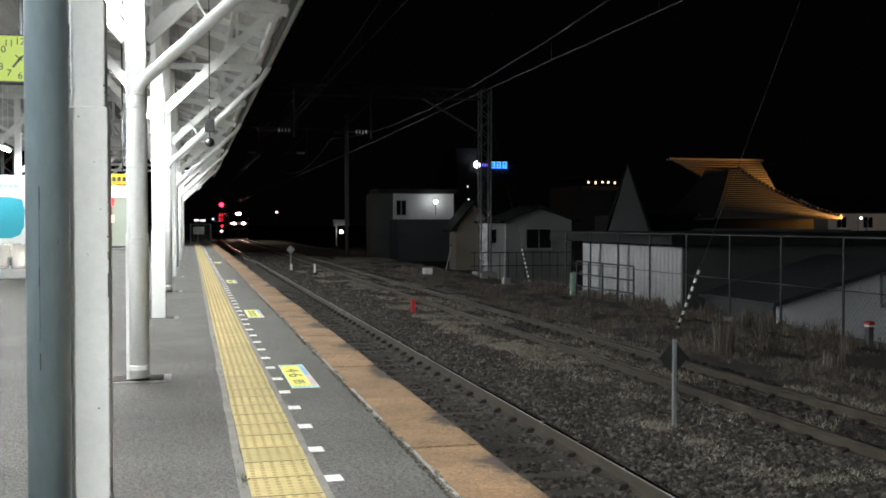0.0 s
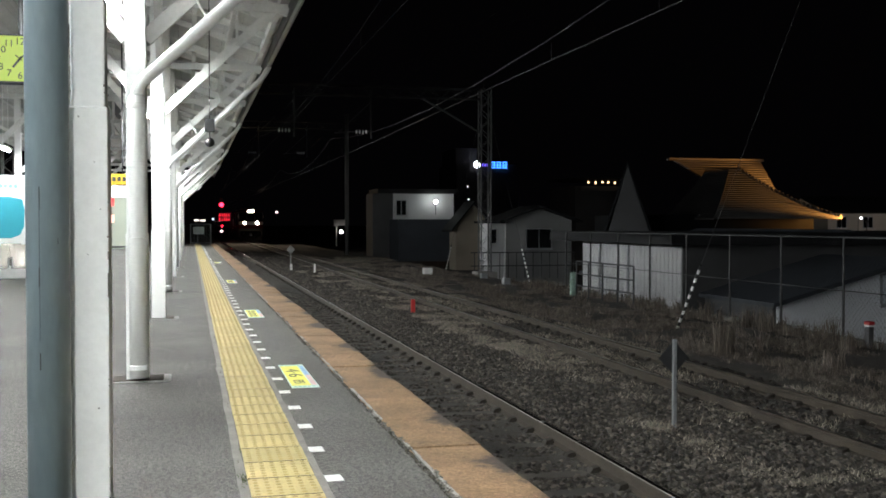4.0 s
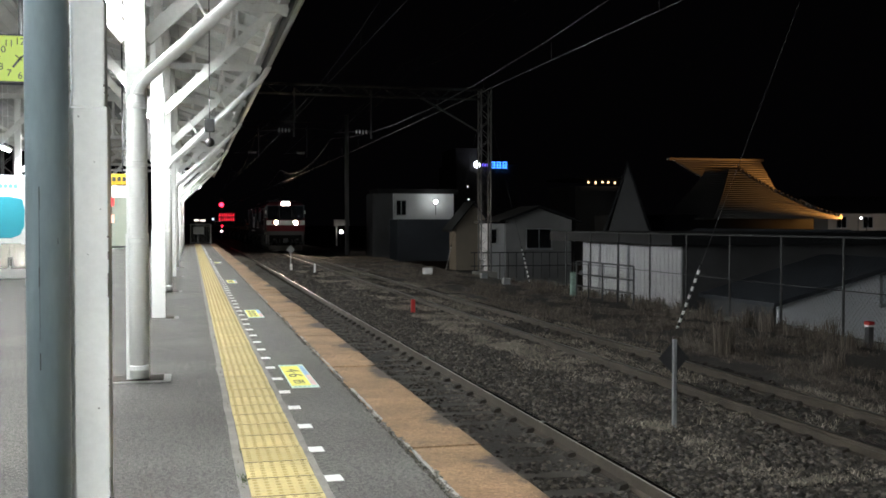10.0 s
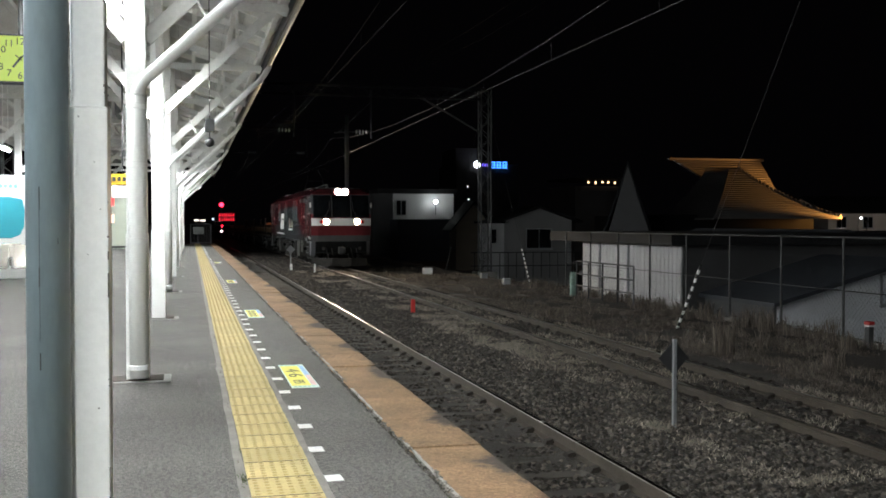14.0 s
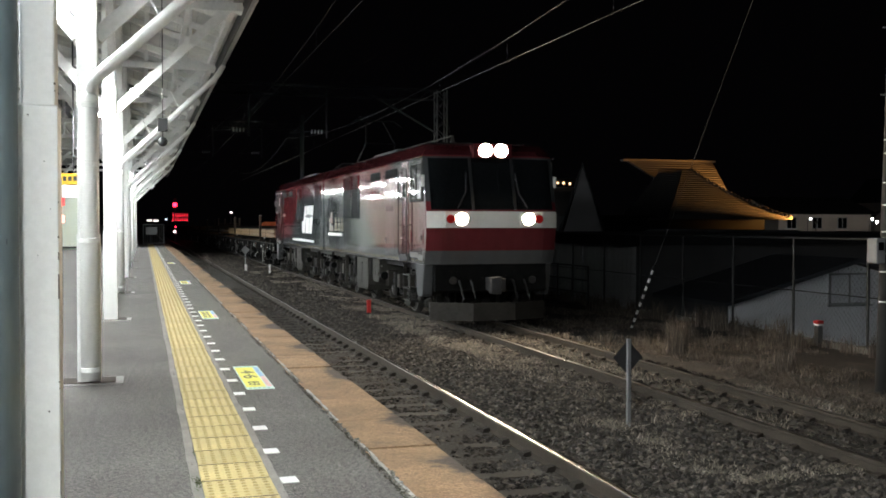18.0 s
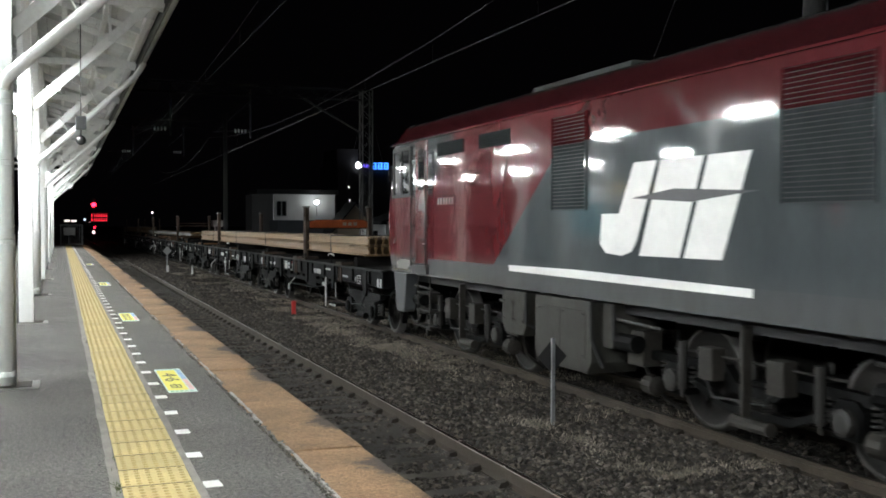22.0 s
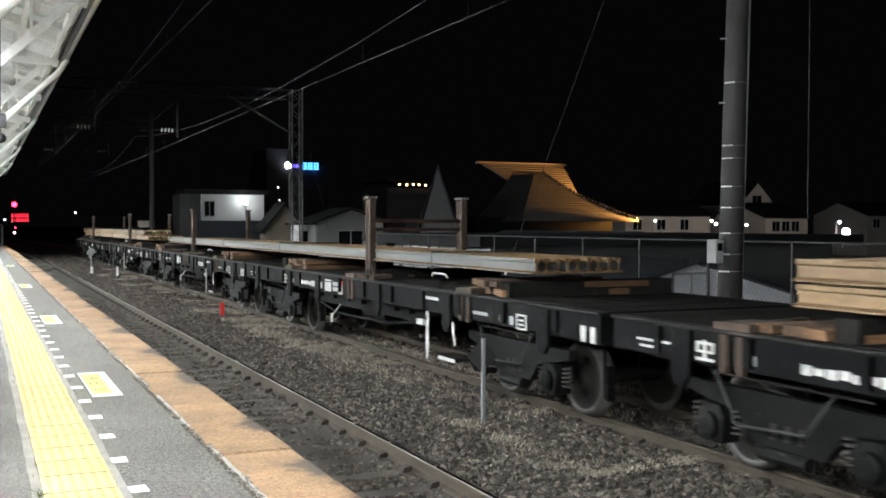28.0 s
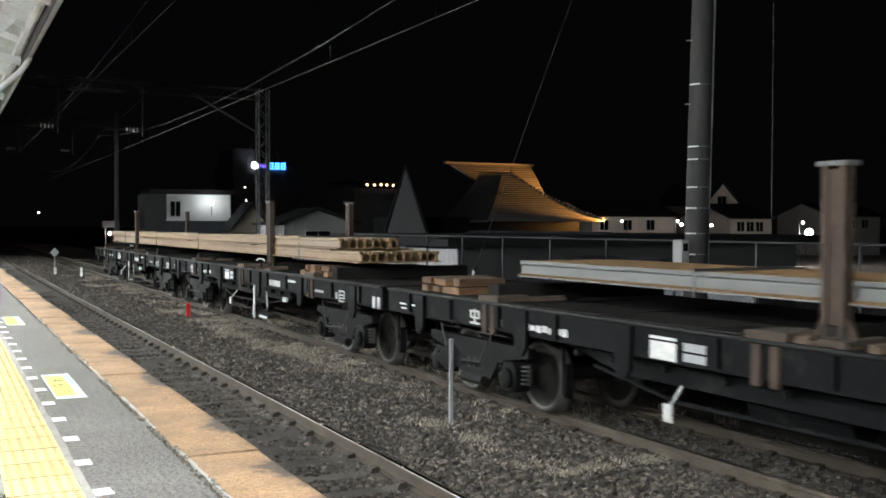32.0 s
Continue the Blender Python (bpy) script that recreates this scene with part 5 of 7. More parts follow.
def livery():
    """The locomotive's colours: red cab, roof band in red that darkens upwards to dark grey, blue-grey sides, pale grey
    sill.
    """
    m, t, b = nodes_of("locomotive_paint")
    co = t.nodes.new("ShaderNodeTexCoord")
    sep = t.nodes.new("ShaderNodeSeparateXYZ")
    t.links.new(co.outputs["Object"], sep.inputs[0])
    y, z = sep.outputs[1], sep.outputs[2]
    lt, gt, mul = (lambda a, c: math_node(t, "LESS_THAN", a, c)), (lambda a, c: math_node(t, "GREATER_THAN", a, c)), (lambda a, c: math_node(t, "MULTIPLY", a, c))
    slant = math_node(t, "MULTIPLY_ADD", z, 1.35, 5.15 - (0.97 + U) * 1.35)
    red_cab = mul(lt(y, slant), gt(z, 0.955 + U))
    edge = math_node(t, "MAXIMUM", math_node(t, "MULTIPLY_ADD", z, 1.3, 2.6 - (2.15 + U) * 1.3), 2.6)
    grey_window = mul(mul(lt(y, edge), gt(z, 2.0 + U)), lt(z, 2.97 + U))
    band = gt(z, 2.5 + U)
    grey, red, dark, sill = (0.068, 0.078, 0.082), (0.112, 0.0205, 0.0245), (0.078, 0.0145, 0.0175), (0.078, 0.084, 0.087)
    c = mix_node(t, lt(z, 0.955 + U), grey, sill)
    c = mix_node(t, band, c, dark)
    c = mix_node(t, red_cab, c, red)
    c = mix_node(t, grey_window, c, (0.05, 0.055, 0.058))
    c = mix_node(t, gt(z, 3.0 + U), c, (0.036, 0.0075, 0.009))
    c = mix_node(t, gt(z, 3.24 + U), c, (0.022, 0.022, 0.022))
    n1, n2 = noise_node(t, 2.0, 6, 0.7, (0.5, 0.6, 0.25)), noise_node(t, 30, 4, 0.6)
    c = mix_node(t, 1.0, c, ramp_node(t, n1.outputs[0], ((0.3, (0.72,) * 3), (0.65, (1, 1, 1)))), "MULTIPLY")
    t.links.new(c, b.inputs["Base Color"])
    t.links.new(math_node(t, "MULTIPLY_ADD", n1.outputs[0], 0.07, 0.02), b.inputs["Roughness"])
    b.inputs["Specular IOR Level"].default_value = 0.42
    bn = t.nodes.new("ShaderNodeBump")
    bn.inputs["Strength"].default_value, bn.inputs["Distance"].default_value = 0.11, 0.01
    t.links.new(noise_node(t, 3.6, 4, 0.55).outputs[0], bn.inputs["Height"])
    t.links.new(bn.outputs[0], b.inputs["Normal"])
    return m


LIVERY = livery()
RED_DULL = surface("dull_red_print", (0.16, 0.05, 0.035), 0.5, 0, 30, 6, 0.3)
def wheelset_mesh(r, half=0.535):
    bm = B()
    for s in (-1, 1):
        prof = [(0.05, -0.10 * s), (0.10, -0.10 * s), (0.11, -0.065 * s), (r * 0.55, -0.045 * s), (r - 0.065, -0.06 * s), (r - 0.05, -0.075 * s), (r, -0.07 * s), (r + 0.004, 0.035 * s), (r + 0.028, 0.045 * s), (r + 0.026, 0.07 * s), (r - 0.055, 0.07 * s), (r - 0.07, 0.02 * s), (r * 0.55, -0.01 * s), (0.11, 0.05 * s), (0.09, 0.06 * s)]
        lathe(bm, prof if s > 0 else prof, (-half * s, 0, 0), "x", 28)
    rod(bm, (-half, 0, 0), (half, 0, 0), 0.08, 12)
    # worn weld marks and balance holes make the turning visible
    for s in (-1, 1):
        for a in range(3):
            c, d = math.cos(a * 2.09), math.sin(a * 2.09)
            box(bm, s * (half + 0.035), s * (half + 0.062), c * r * 0.5 - 0.035, c * r * 0.5 + 0.035, d * r * 0.5 - 0.035, d * r * 0.5 + 0.035)
    me = mesh_of("wheelset", bm, [TYRE_STEEL, TYRE_RIM], True)
    for f in me.polygons:
        if math.hypot(f.center.y, f.center.z) > r - 0.06:
            f.material_index = 1
    return me


def add_wheelset(root, mesh, y, r):
    ob = new("wheelset", mesh)
    ob.parent = root
    ob["label"] = "steel wheels on an axle"
    ob.location = (0, y, r)
    WHEELS.append((ob, r, (0, y, r)))
    return ob


def nose_rows(z):
    """How far back the cab's face lies at height z, along its middle."""
    prof = [(0.66, 0.30), (1.0, 0.16), (1.45, 0.10), (1.8, 0.12), (2.95, 0.44), (3.12, 0.5), (3.3, 0.66)]
    for (a, s), (b, u) in zip(prof, prof[1:]):
        if z <= b:
            return s + (u - s) * (z - a) / (b - a)
    return prof[-1][1]


def nose_point(u, z, off=0.0):
    """A point on the cab's face: u from -1 to 1 across it, pushed out by off."""
    w = 1.40 if z < 2.97 else 1.40 - (z - 2.97) * 0.6
    s = nose_rows(z)
    x = u * w
    a = abs(u)
    back = 0.0 if a < 0.1 else 0.03 * ((a - 0.1) / 0.6) if a < 0.7 else 0.03 + 0.13 * ((a - 0.7) / 0.3) ** 1.7
    return Vector((x * (1 + off * 0.4), s + back - off, z + U))


def nose_patch(u0, u1, z0, z1, off, nu=8, nz=4, thick=0.015):
    bm = B()
    rows = [[[bm.verts.new(nose_point(u0 + (u1 - u0) * i / nu, z0 + (z1 - z0) * j / nz, o)) for i in range(nu + 1)] for j in range(nz + 1)] for o in (off, off - thick)]
    f, k = rows
    for j in range(nz):
        for i in range(nu):
            bm.faces.new((f[j][i], f[j][i + 1], f[j + 1][i + 1], f[j + 1][i]))
    edge = [(0, i) for i in range(nu + 1)] + [(j, nu) for j in range(1, nz + 1)] + [(nz, i) for i in range(nu - 1, -1, -1)] + [(j, 0) for j in range(nz - 1, 0, -1)]
    for (a, b2), (c, d) in zip(edge, edge[1:] + edge[:1]):
        bm.faces.new((f[a][b2], k[a][b2], k[c][d], f[c][d]))
    return bm


def loco_shell():
    bm = B()
    zs = [0.66, 0.955, 1.45, 1.8, 2.4, 2.97, 3.1, 3.2, 3.28]
    us = [-1, -0.96, -0.88, -0.78, -0.6, -0.3, 0, 0.3, 0.6, 0.78, 0.88, 0.96, 1]
    rings = []
    for z in zs:
        front = [nose_point(u, z) for u in us]
        w = front[-1].x
        tail = [Vector((w, 12.85, z + U)), Vector((-w, 12.85, z + U))]
        rings.append([bm.verts.new(p) for p in [Vector((-w, 6.0, z + U))] + front + [Vector((w, 6.0, z + U))] + tail])
    n = len(rings[0])
    for a, b in zip(rings, rings[1:]):
        for i in range(n):
            j = (i + 1) % n
            bm.faces.new((a[i], a[j], b[j], b[i]))
    bm.faces.new(rings[0][::-1])
    bm.faces.new(rings[-1])
    return bm


def side_box(x_out, y0, y1, z0, z1, thick=0.03):
    bm = B()
    box(bm, x_out, x_out + thick, y0, y1, z0 + U, z1 + U)
    return bm


def louvre(parent, y0, y1, z0, z1, split):
    bm = B()
    box(bm, -1.408, -1.396, y0, y1, z0 + U, z1 + U)
    grille = part("louvre", bm, BLACK, parent, "ventilation louvre, red above and grey below")
    n = 26
    for zone, mat in ((0, LOUVRE_GREY), (1, LOUVRE_RED)):
        bm = B()
        for i in range(n):
            z = z0 + (z1 - z0) * (i + 0.5) / n
            if (z > split) == bool(zone):
                beam(bm, (-1.418, y0 + 0.02, z + U), (-1.418, y1 - 0.02, z + U), 0.012, 0.031)
        part("slat", bm, mat, grille)
    bm = B()
    for a, b, c, d in ((y0 - 0.015, y0, z0 - 0.015, z1 + 0.015), (y1, y1 + 0.015, z0 - 0.015, z1 + 0.015), (y0, y1, z0 - 0.015, z0), (y0, y1, z1, z1 + 0.015)):
        box(bm, -1.43, -1.39, a, b, c + U, d + U)
    part("louvre_frame", bm, LIVERY, grille)


def lens(ob):
    """Only the front of the lens shines."""
    for f in ob.data.polygons:
        f.material_index = 1 if f.normal.y < -0.9 else 0


def loco_section(root, shell, lead):
    """One half of the locomotive: cab at y = 0, the joint at y = 12.95."""
    body = new("body_section", shell)
    body.parent = root
    body["label"] = "red and blue-grey locomotive body half with a cab"
    sides = (-1, 1)
    # face
    part("white_band", nose_patch(-0.995, 0.995, 1.44, 1.79, 0.012, 20, 2), LOCO_WHITE, body, "off-white band across the cab face")
    part("windscreen", nose_patch(-0.93, 0.93, 1.83, 2.93, 0.012, 20, 6), PANE_DARK, body, "black wraparound windscreen")
    for u in (-0.32, 0.32):
        bm = B()
        p, q = nose_point(u, 1.83, 0.02), nose_point(u, 2.93, 0.02)
        beam(bm, p, q, 0.05, 0.03, (0, 1, 0))
        part("windscreen_pillar", bm, BLACK, body)
    for u in (-0.55, 0.5):
        bm = B()
        path_rod(bm, [nose_point(u, 1.86, 0.05), nose_point(u * 0.75, 2.2, 0.05), nose_point(u * 0.7, 2.62, 0.05)], 0.012)
        part("wiper", bm, BLACK, body)
    for s in sides:
        bm = B()
        c = nose_point(0.57 * s, 1.625, 0.0)
        box(bm, c.x - 0.26, c.x + 0.26, c.y - 0.05, c.y + 0.1, c.z - 0.15, c.z + 0.15)
        housing = part("headlight", bm, LOCO_WHITE, body, "rectangular headlight unit", 0.02)
        bm = B()
        lathe(bm, [(0.13, 0.0), (0.14, -0.02), (0.13, -0.035)], (c.x - 0.08 * s, c.y - 0.05, c.z), "y", 16)
        lens(part("lens", bm, [BLACK, HEAD_GLOW if lead else PANE_DARK], housing, "round headlight lens"))
        bm = B()
        lathe(bm, [(0.09, 0.0), (0.095, -0.02), (0.085, -0.03)], (c.x + 0.15 * s, c.y - 0.05, c.z), "y", 14)
        part("tail_lens", bm, TAIL_LENS, housing, "red tail lamp lens")
    bm = B()
    prism(bm, [(0.25, 2.93 + U), (0.25, 3.24 + U), (0.95, 3.26 + U), (1.2, 3.2 + U), (1.2, 2.95 + U)], "x", -0.42, 0.42)
    top = part("roof_headlight", bm, LOCO_RED, body, "roof headlight box", 0.02)
    for s in sides:
        bm = B()
        lathe(bm, [(0.14, 0.0), (0.15, -0.02), (0.14, -0.035)], (0.165 * s, 0.25, 3.09 + U), "y", 16)
        lens(part("lens", bm, [BLACK, HEAD_GLOW if lead else PANE_DARK], top, "round headlight lens"))
    # cab sides, both flanks alike
    for s in sides:
        def flank(bm, name, mat, label="", bevel=0.0, owner=body):
            if s > 0:
                bmesh.ops.transform(bm, matrix=Matrix.Diagonal((-1, 1, 1, 1)), verts=bm.verts)
            return part(name, bm, mat, owner, label, bevel)
        w = flank(side_box(-1.412, 0.62, 1.50, 2.06, 2.82), "side_window", PANE_DARK, "cab side window")
        bm = B()
        for a, b, c, d in ((0.57, 0.62, 2.0, 2.88), (1.5, 1.55, 2.0, 2.88), (0.62, 1.5, 2.0, 2.06), (0.62, 1.5, 2.82, 2.88), (1.04, 1.08, 2.06, 2.82)):
            box(bm, -1.425, -1.39, a, b, c + U, d + U)
        flank(bm, "window_frame", ROOF_GREY, "", 0.0, w)
        leaf = flank(side_box(-1.408, 1.78, 2.38, 0.86, 2.93), "cab_door", LOCO_RED, "dull red cab door", 0.01)
        flank(side_box(-1.418, 1.93, 2.22, 2.1, 2.8), "door_window", PANE_DARK, "", 0.0, leaf)
        bm = B()
        for y in (1.70, 2.46):
            rod(bm, (-1.46, y, 0.8 + U), (-1.46, y, 2.75 + U), 0.016)
            for z in (0.85, 1.5, 2.1, 2.7):
                rod(bm, (-1.46, y, z + U), (-1.39, y, z + U), 0.014)
        flank(bm, "handrail", LOCO_STEEL, "steel handrail")
        bm = B()
        box(bm, -1.45, -1.398, 1.72, 2.44, 0.69 + U, 0.83 + U)
        flank(bm, "step_recess", BLACK, "dark step recess")
        bm = B()
        box(bm, -1.411, -1.39, 0.92, 1.6, 0.79 + U, 0.9 + U)
        flank(bm, "maker_plate", PALE_PLATE, "pale maker's plate")
        bm = B()
        for a, b, c, d in ((0.52, 0.535, 1.1, 1.4), (1.555, 1.57, 1.1, 1.4), (0.535, 1.555, 1.1, 1.112), (0.535, 1.555, 1.388, 1.4)):
            box(bm, -1.408, -1.39, a, b, c + U, d + U)
        flank(bm, "hatch_frame", LIVERY, "red framed side hatch")
        bm = B()
        box(bm, -1.412, -1.39, 0.56, 0.66, 1.18 + U, 1.28 + U)
        flank(bm, "socket", EQUIP, "small grey socket")
        bm = B()
        rod(bm, (-1.43, 2.22, 1.2 + U), (-1.43, 2.34, 1.2 + U), 0.012, 8)
        flank(bm, "door_handle", GALV, "bright door handle", 0.0, leaf)
        for a, b in ((2.85, 4.0), (4.6, 5.7)):
            bm = B()
            box(bm, -1.412, -1.39, a, b, 2.62 + U, 2.83 + U)
            g = flank(bm, "roof_vent", VENT, "small grey vent grille", 0.01)
            bm = B()
            for i in range(5):
                box(bm, -1.422, -1.40, a + 0.04, b - 0.04, 2.64 + U + i * 0.038, 2.655 + U + i * 0.038)
            flank(bm, "vent_slat", VENT, "", 0.0, g)
        bm = B()
        prism(bm, [(0.50, 0.655 + U), (1.22, 0.655 + U), (1.1, 0.0 + U), (1.04, -0.04 + U), (0.7, -0.04 + U), (0.64, 0.0 + U)], "x", -1.385, -1.18)
        flank(bm, "skirt", LOCO_GREY, "grey corner skirt", 0.02)
        bm = B()
        rod(bm, (-1.42, 0.5, 2.96 + U), (-1.42, 12.8, 2.96 + U), 0.018)
        flank(bm, "rain_strip", LIVERY, "")
        bm = B()
        for z in (0.35, 0.05, -0.22):
            box(bm, -1.38, -1.18, 1.78, 2.38, z + U, z + 0.03 + U)
        for y in (1.78, 2.38):
            rod(bm, (-1.36, y, -0.22 + U), (-1.36, y, 0.68 + U), 0.014)
        flank(bm, "step", LOCO_STEEL, "cab step ladder")
    # pilot: plough, coupler, buffer beam hoses
    bm = B()
    prism(bm, [(0.34, 0.66 + U), (0.30, 0.1 + U), (0.42, 0.05 + U), (0.6, 0.66 + U)], "x", -1.2, 1.2)
    part("pilot_beam", bm, BOGIE, body, "dark buffer beam")
    bm = B()
    e = 1.25 if lead else 0.8
    v = [(-e, 0.55), (-0.45, 0.12), (0.45, 0.12), (e, 0.55), (e, 0.62), (0.4, 0.22), (-0.4, 0.22), (-e, 0.62)]
    prism(bm, v, "z", 0.14, 0.52)
    part("snow_plough", bm, DIRTY, body, "grey steel snow plough")
    bm = B()
    prism(bm, [(-0.13, 0.78), (0.13, 0.78), (0.13, 1.06), (-0.13, 1.06)], "y", -0.22, 0.4)
    prism(bm, [(-0.2, 0.74), (0.02, 0.72), (0.02, 1.1), (-0.2, 1.08)], "y", -0.3, -0.1)
    part("coupler", bm, DARK_STEEL, body, "knuckle coupler", 0.02)
    for x in (-0.7, -0.45, 0.45, 0.7):
        bm = B()
        path_rod(bm, [(x, 0.3, 1.0), (x, 0.15, 0.85), (x + 0.05, 0.12, 0.6)], 0.022)
        part("brake_hose", bm, RUBBER, body)
    for x in (-0.85, 0.85):
        bm = B()
        lathe(bm, [(0.07, 0), (0.085, -0.04), (0.07, -0.06)], (x, 0.26, 1.0), "y", 10)
        part("marker_lamp", bm, LOCO_STEEL, body)
    # joint
    bm = B()
    for k in range(4):
        box(bm, -1.3, 1.3, 12.84 + 0.035 * k, 12.86 + 0.035 * k, 0.75 + U, 3.0 + U)
    part("gangway_bellows", bm, RUBBER, body, "black folded bellows at the joint")
    # roof gear
    bm = B()
    prism(bm, [(-0.95, 3.18 + U), (0.95, 3.18 + U), (0.85, 3.46 + U), (-0.85, 3.46 + U)], "y", 5.2, 7.9)
    part("roof_box", bm, ROOF_GREY, body, "grey roof equipment box", 0.02)
    bm = B()
    prism(bm, [(-1.0, 3.18 + U), (1.0, 3.18 + U), (0.9, 3.38 + U), (-0.9, 3.38 + U)], "y", 2.6, 4.4)
    part("roof_box", bm, ROOF_GREY, body, "grey roof equipment box", 0.02)
    for y in (1.5, 8.4, 9.1, 11.8):
        bm = B()
        lathe(bm, [(0.09, 0), (0.05, 0.03), (0.09, 0.06), (0.05, 0.1), (0.09, 0.13), (0.05, 0.17), (0.03, 0.3)], (-0.5, y, 3.2 + U), "z", 10)
        part("insulator", bm, LOCO_STEEL, body, "roof insulator")
    bm = B()
    rod(bm, (-0.5, 1.5, 3.5 + U), (-0.5, 11.8, 3.5 + U), 0.02)
    part("roof_busbar", bm, LOCO_STEEL, body)
    # pantograph near the joint: raised to the wire on the leading half, folded on the other
    yb = 11.75
    knee, zt = (4.05, 4.86) if lead else (3.5, 3.62)
    bm = B()
    for x in (-0.55, 0.55):
        rod(bm, (x, yb - 0.5, 3.38 + U), (x, yb + 0.5, 3.38 + U), 0.025)
    for y in (yb - 0.5, yb + 0.5):
        rod(bm, (-0.55, y, 3.38 + U), (0.55, y, 3.38 + U), 0.025)
        for x in (-0.55, 0.55):
            lathe(bm, [(0.05, 0), (0.08, 0.03), (0.05, 0.06), (0.08, 0.09), (0.05, 0.12), (0.04, 0.18)], (x, y, 3.2 + U), "z", 8)
    pan = part("pantograph", bm, BOGIE, body, "raised dark pantograph" if lead else "folded dark pantograph")
    for x in (-0.55, 0.55):
        bm = B()
        rod(bm, (x, yb + 0.35, 3.39 + U), (x * 0.8, yb - 0.75, knee + U), 0.024)
        part("lower_arm", bm, BOGIE, pan)
        bm = B()
        rod(bm, (x * 0.8, yb - 0.75, knee + U), (x * 0.5, yb + 0.1, zt - 0.08 + U), 0.018)
        part("upper_arm", bm, BOGIE, pan)
    bm = B()
    rod(bm, (-0.44, yb - 0.75, knee + U), (0.44, yb - 0.75, knee + U), 0.018)
    part("knee_tube", bm, BOGIE, pan)
    bm = B()
    path_rod(bm, [(-0.85, yb + 0.1, zt - 0.2 + U), (-0.6, yb + 0.1, zt - 0.02 + U), (0.6, yb + 0.1, zt - 0.02 + U), (0.85, yb + 0.1, zt - 0.2 + U)], 0.022)
    part("collector_head", bm, BOGIE, pan)
    # mirrors at the cab's corners; the leading pair is white to paint a glint
    for s in sides:
        bm = B()
        box(bm, 1.43 * s - 0.03, 1.43 * s + 0.03, 0.42, 0.45, 2.32 + U, 2.56 + U)
        rod(bm, (1.36 * s, 0.5, 2.46 + U), (1.44 * s, 0.46, 2.46 + U), 0.012)
        part("side_mirror", bm, LOCO_WHITE if lead else BLACK, body, "small upright cab mirror", 0.006)
    # solebar equipment
    for a, b, z0, x0 in ((6.35, 7.85, -0.24, -1.34), (5.2, 6.0, 0.02, -1.30), (7.95, 8.2, 0.1, -1.25)):
        for s in sides:
            bm = B()
            xo = -s * x0
            c = 0.14 if b - a > 0.5 else 0.04
            prism(bm, [(a + 0.02, 0.62 + U), (a, 0.5 + U), (a, z0 + c + U), (a + c * 0.7, z0 + U), (b - c * 0.7, z0 + U), (b, z0 + c + U), (b, 0.5 + U), (b - 0.02, 0.62 + U)], "x", min(xo, s * 0.7), max(xo, s * 0.7))
            eq = part("equipment_box", bm, EQUIP, body, "dirty grey underfloor equipment box", 0.015)
            if b - a > 0.5:
                for q in range(2):
                    yy = a + (b - a) * (0.08 + 0.44 * q)
                    bm = B()
                    box(bm, min(xo, xo + 0.008 * s), max(xo, xo + 0.008 * s), yy, yy + (b - a) * 0.4, z0 + 0.16 + U, 0.5 + U)
                    part("hatch", bm, EQUIP, eq, "", 0.004)
                    bm = B()
                    for e in (0.04, (b - a) * 0.36):
                        for zz in (z0 + 0.2, 0.46):
                            rod(bm, (xo + 0.006 * s, yy + e, zz + U), (xo + 0.018 * s, yy + e, zz + U), 0.012, 6)
                    part("bolt", bm, LOCO_STEEL, eq)
            bm = B()
            path_rod(bm, [(xo + 0.03 * s, b + 0.05, 0.6 + U), (xo + 0.03 * s, b + 0.07, 0.2 + U), (xo - 0.1 * s, b + 0.1, z0 + 0.1 + U)], 0.028, 8)
            part("cable_hose", bm, RUBBER, body)
    bm = B()
    box(bm, -1.1, 1.1, 0.8, 12.8, 0.5 + U, 0.66 + U)
    part("underframe", bm, BLACK, body, "dark underframe")
    for y in (1.3, 5.0, 8.3, 12.2):
        for s in sides:
            bm = B()
            rod(bm, (1.2 * s, y, 0.2 + U), (1.2 * s, y + 0.35, 0.2 + U), 0.1, 10)
            part("air_reservoir", bm, BOGIE, body)
            bm = B()
            rod(bm, (1.25 * s, y, 0.45 + U), (1.25 * s, y + 0.9, 0.42 + U), 0.02)
            part("air_pipe", bm, LOCO_STEEL, body)
    return body


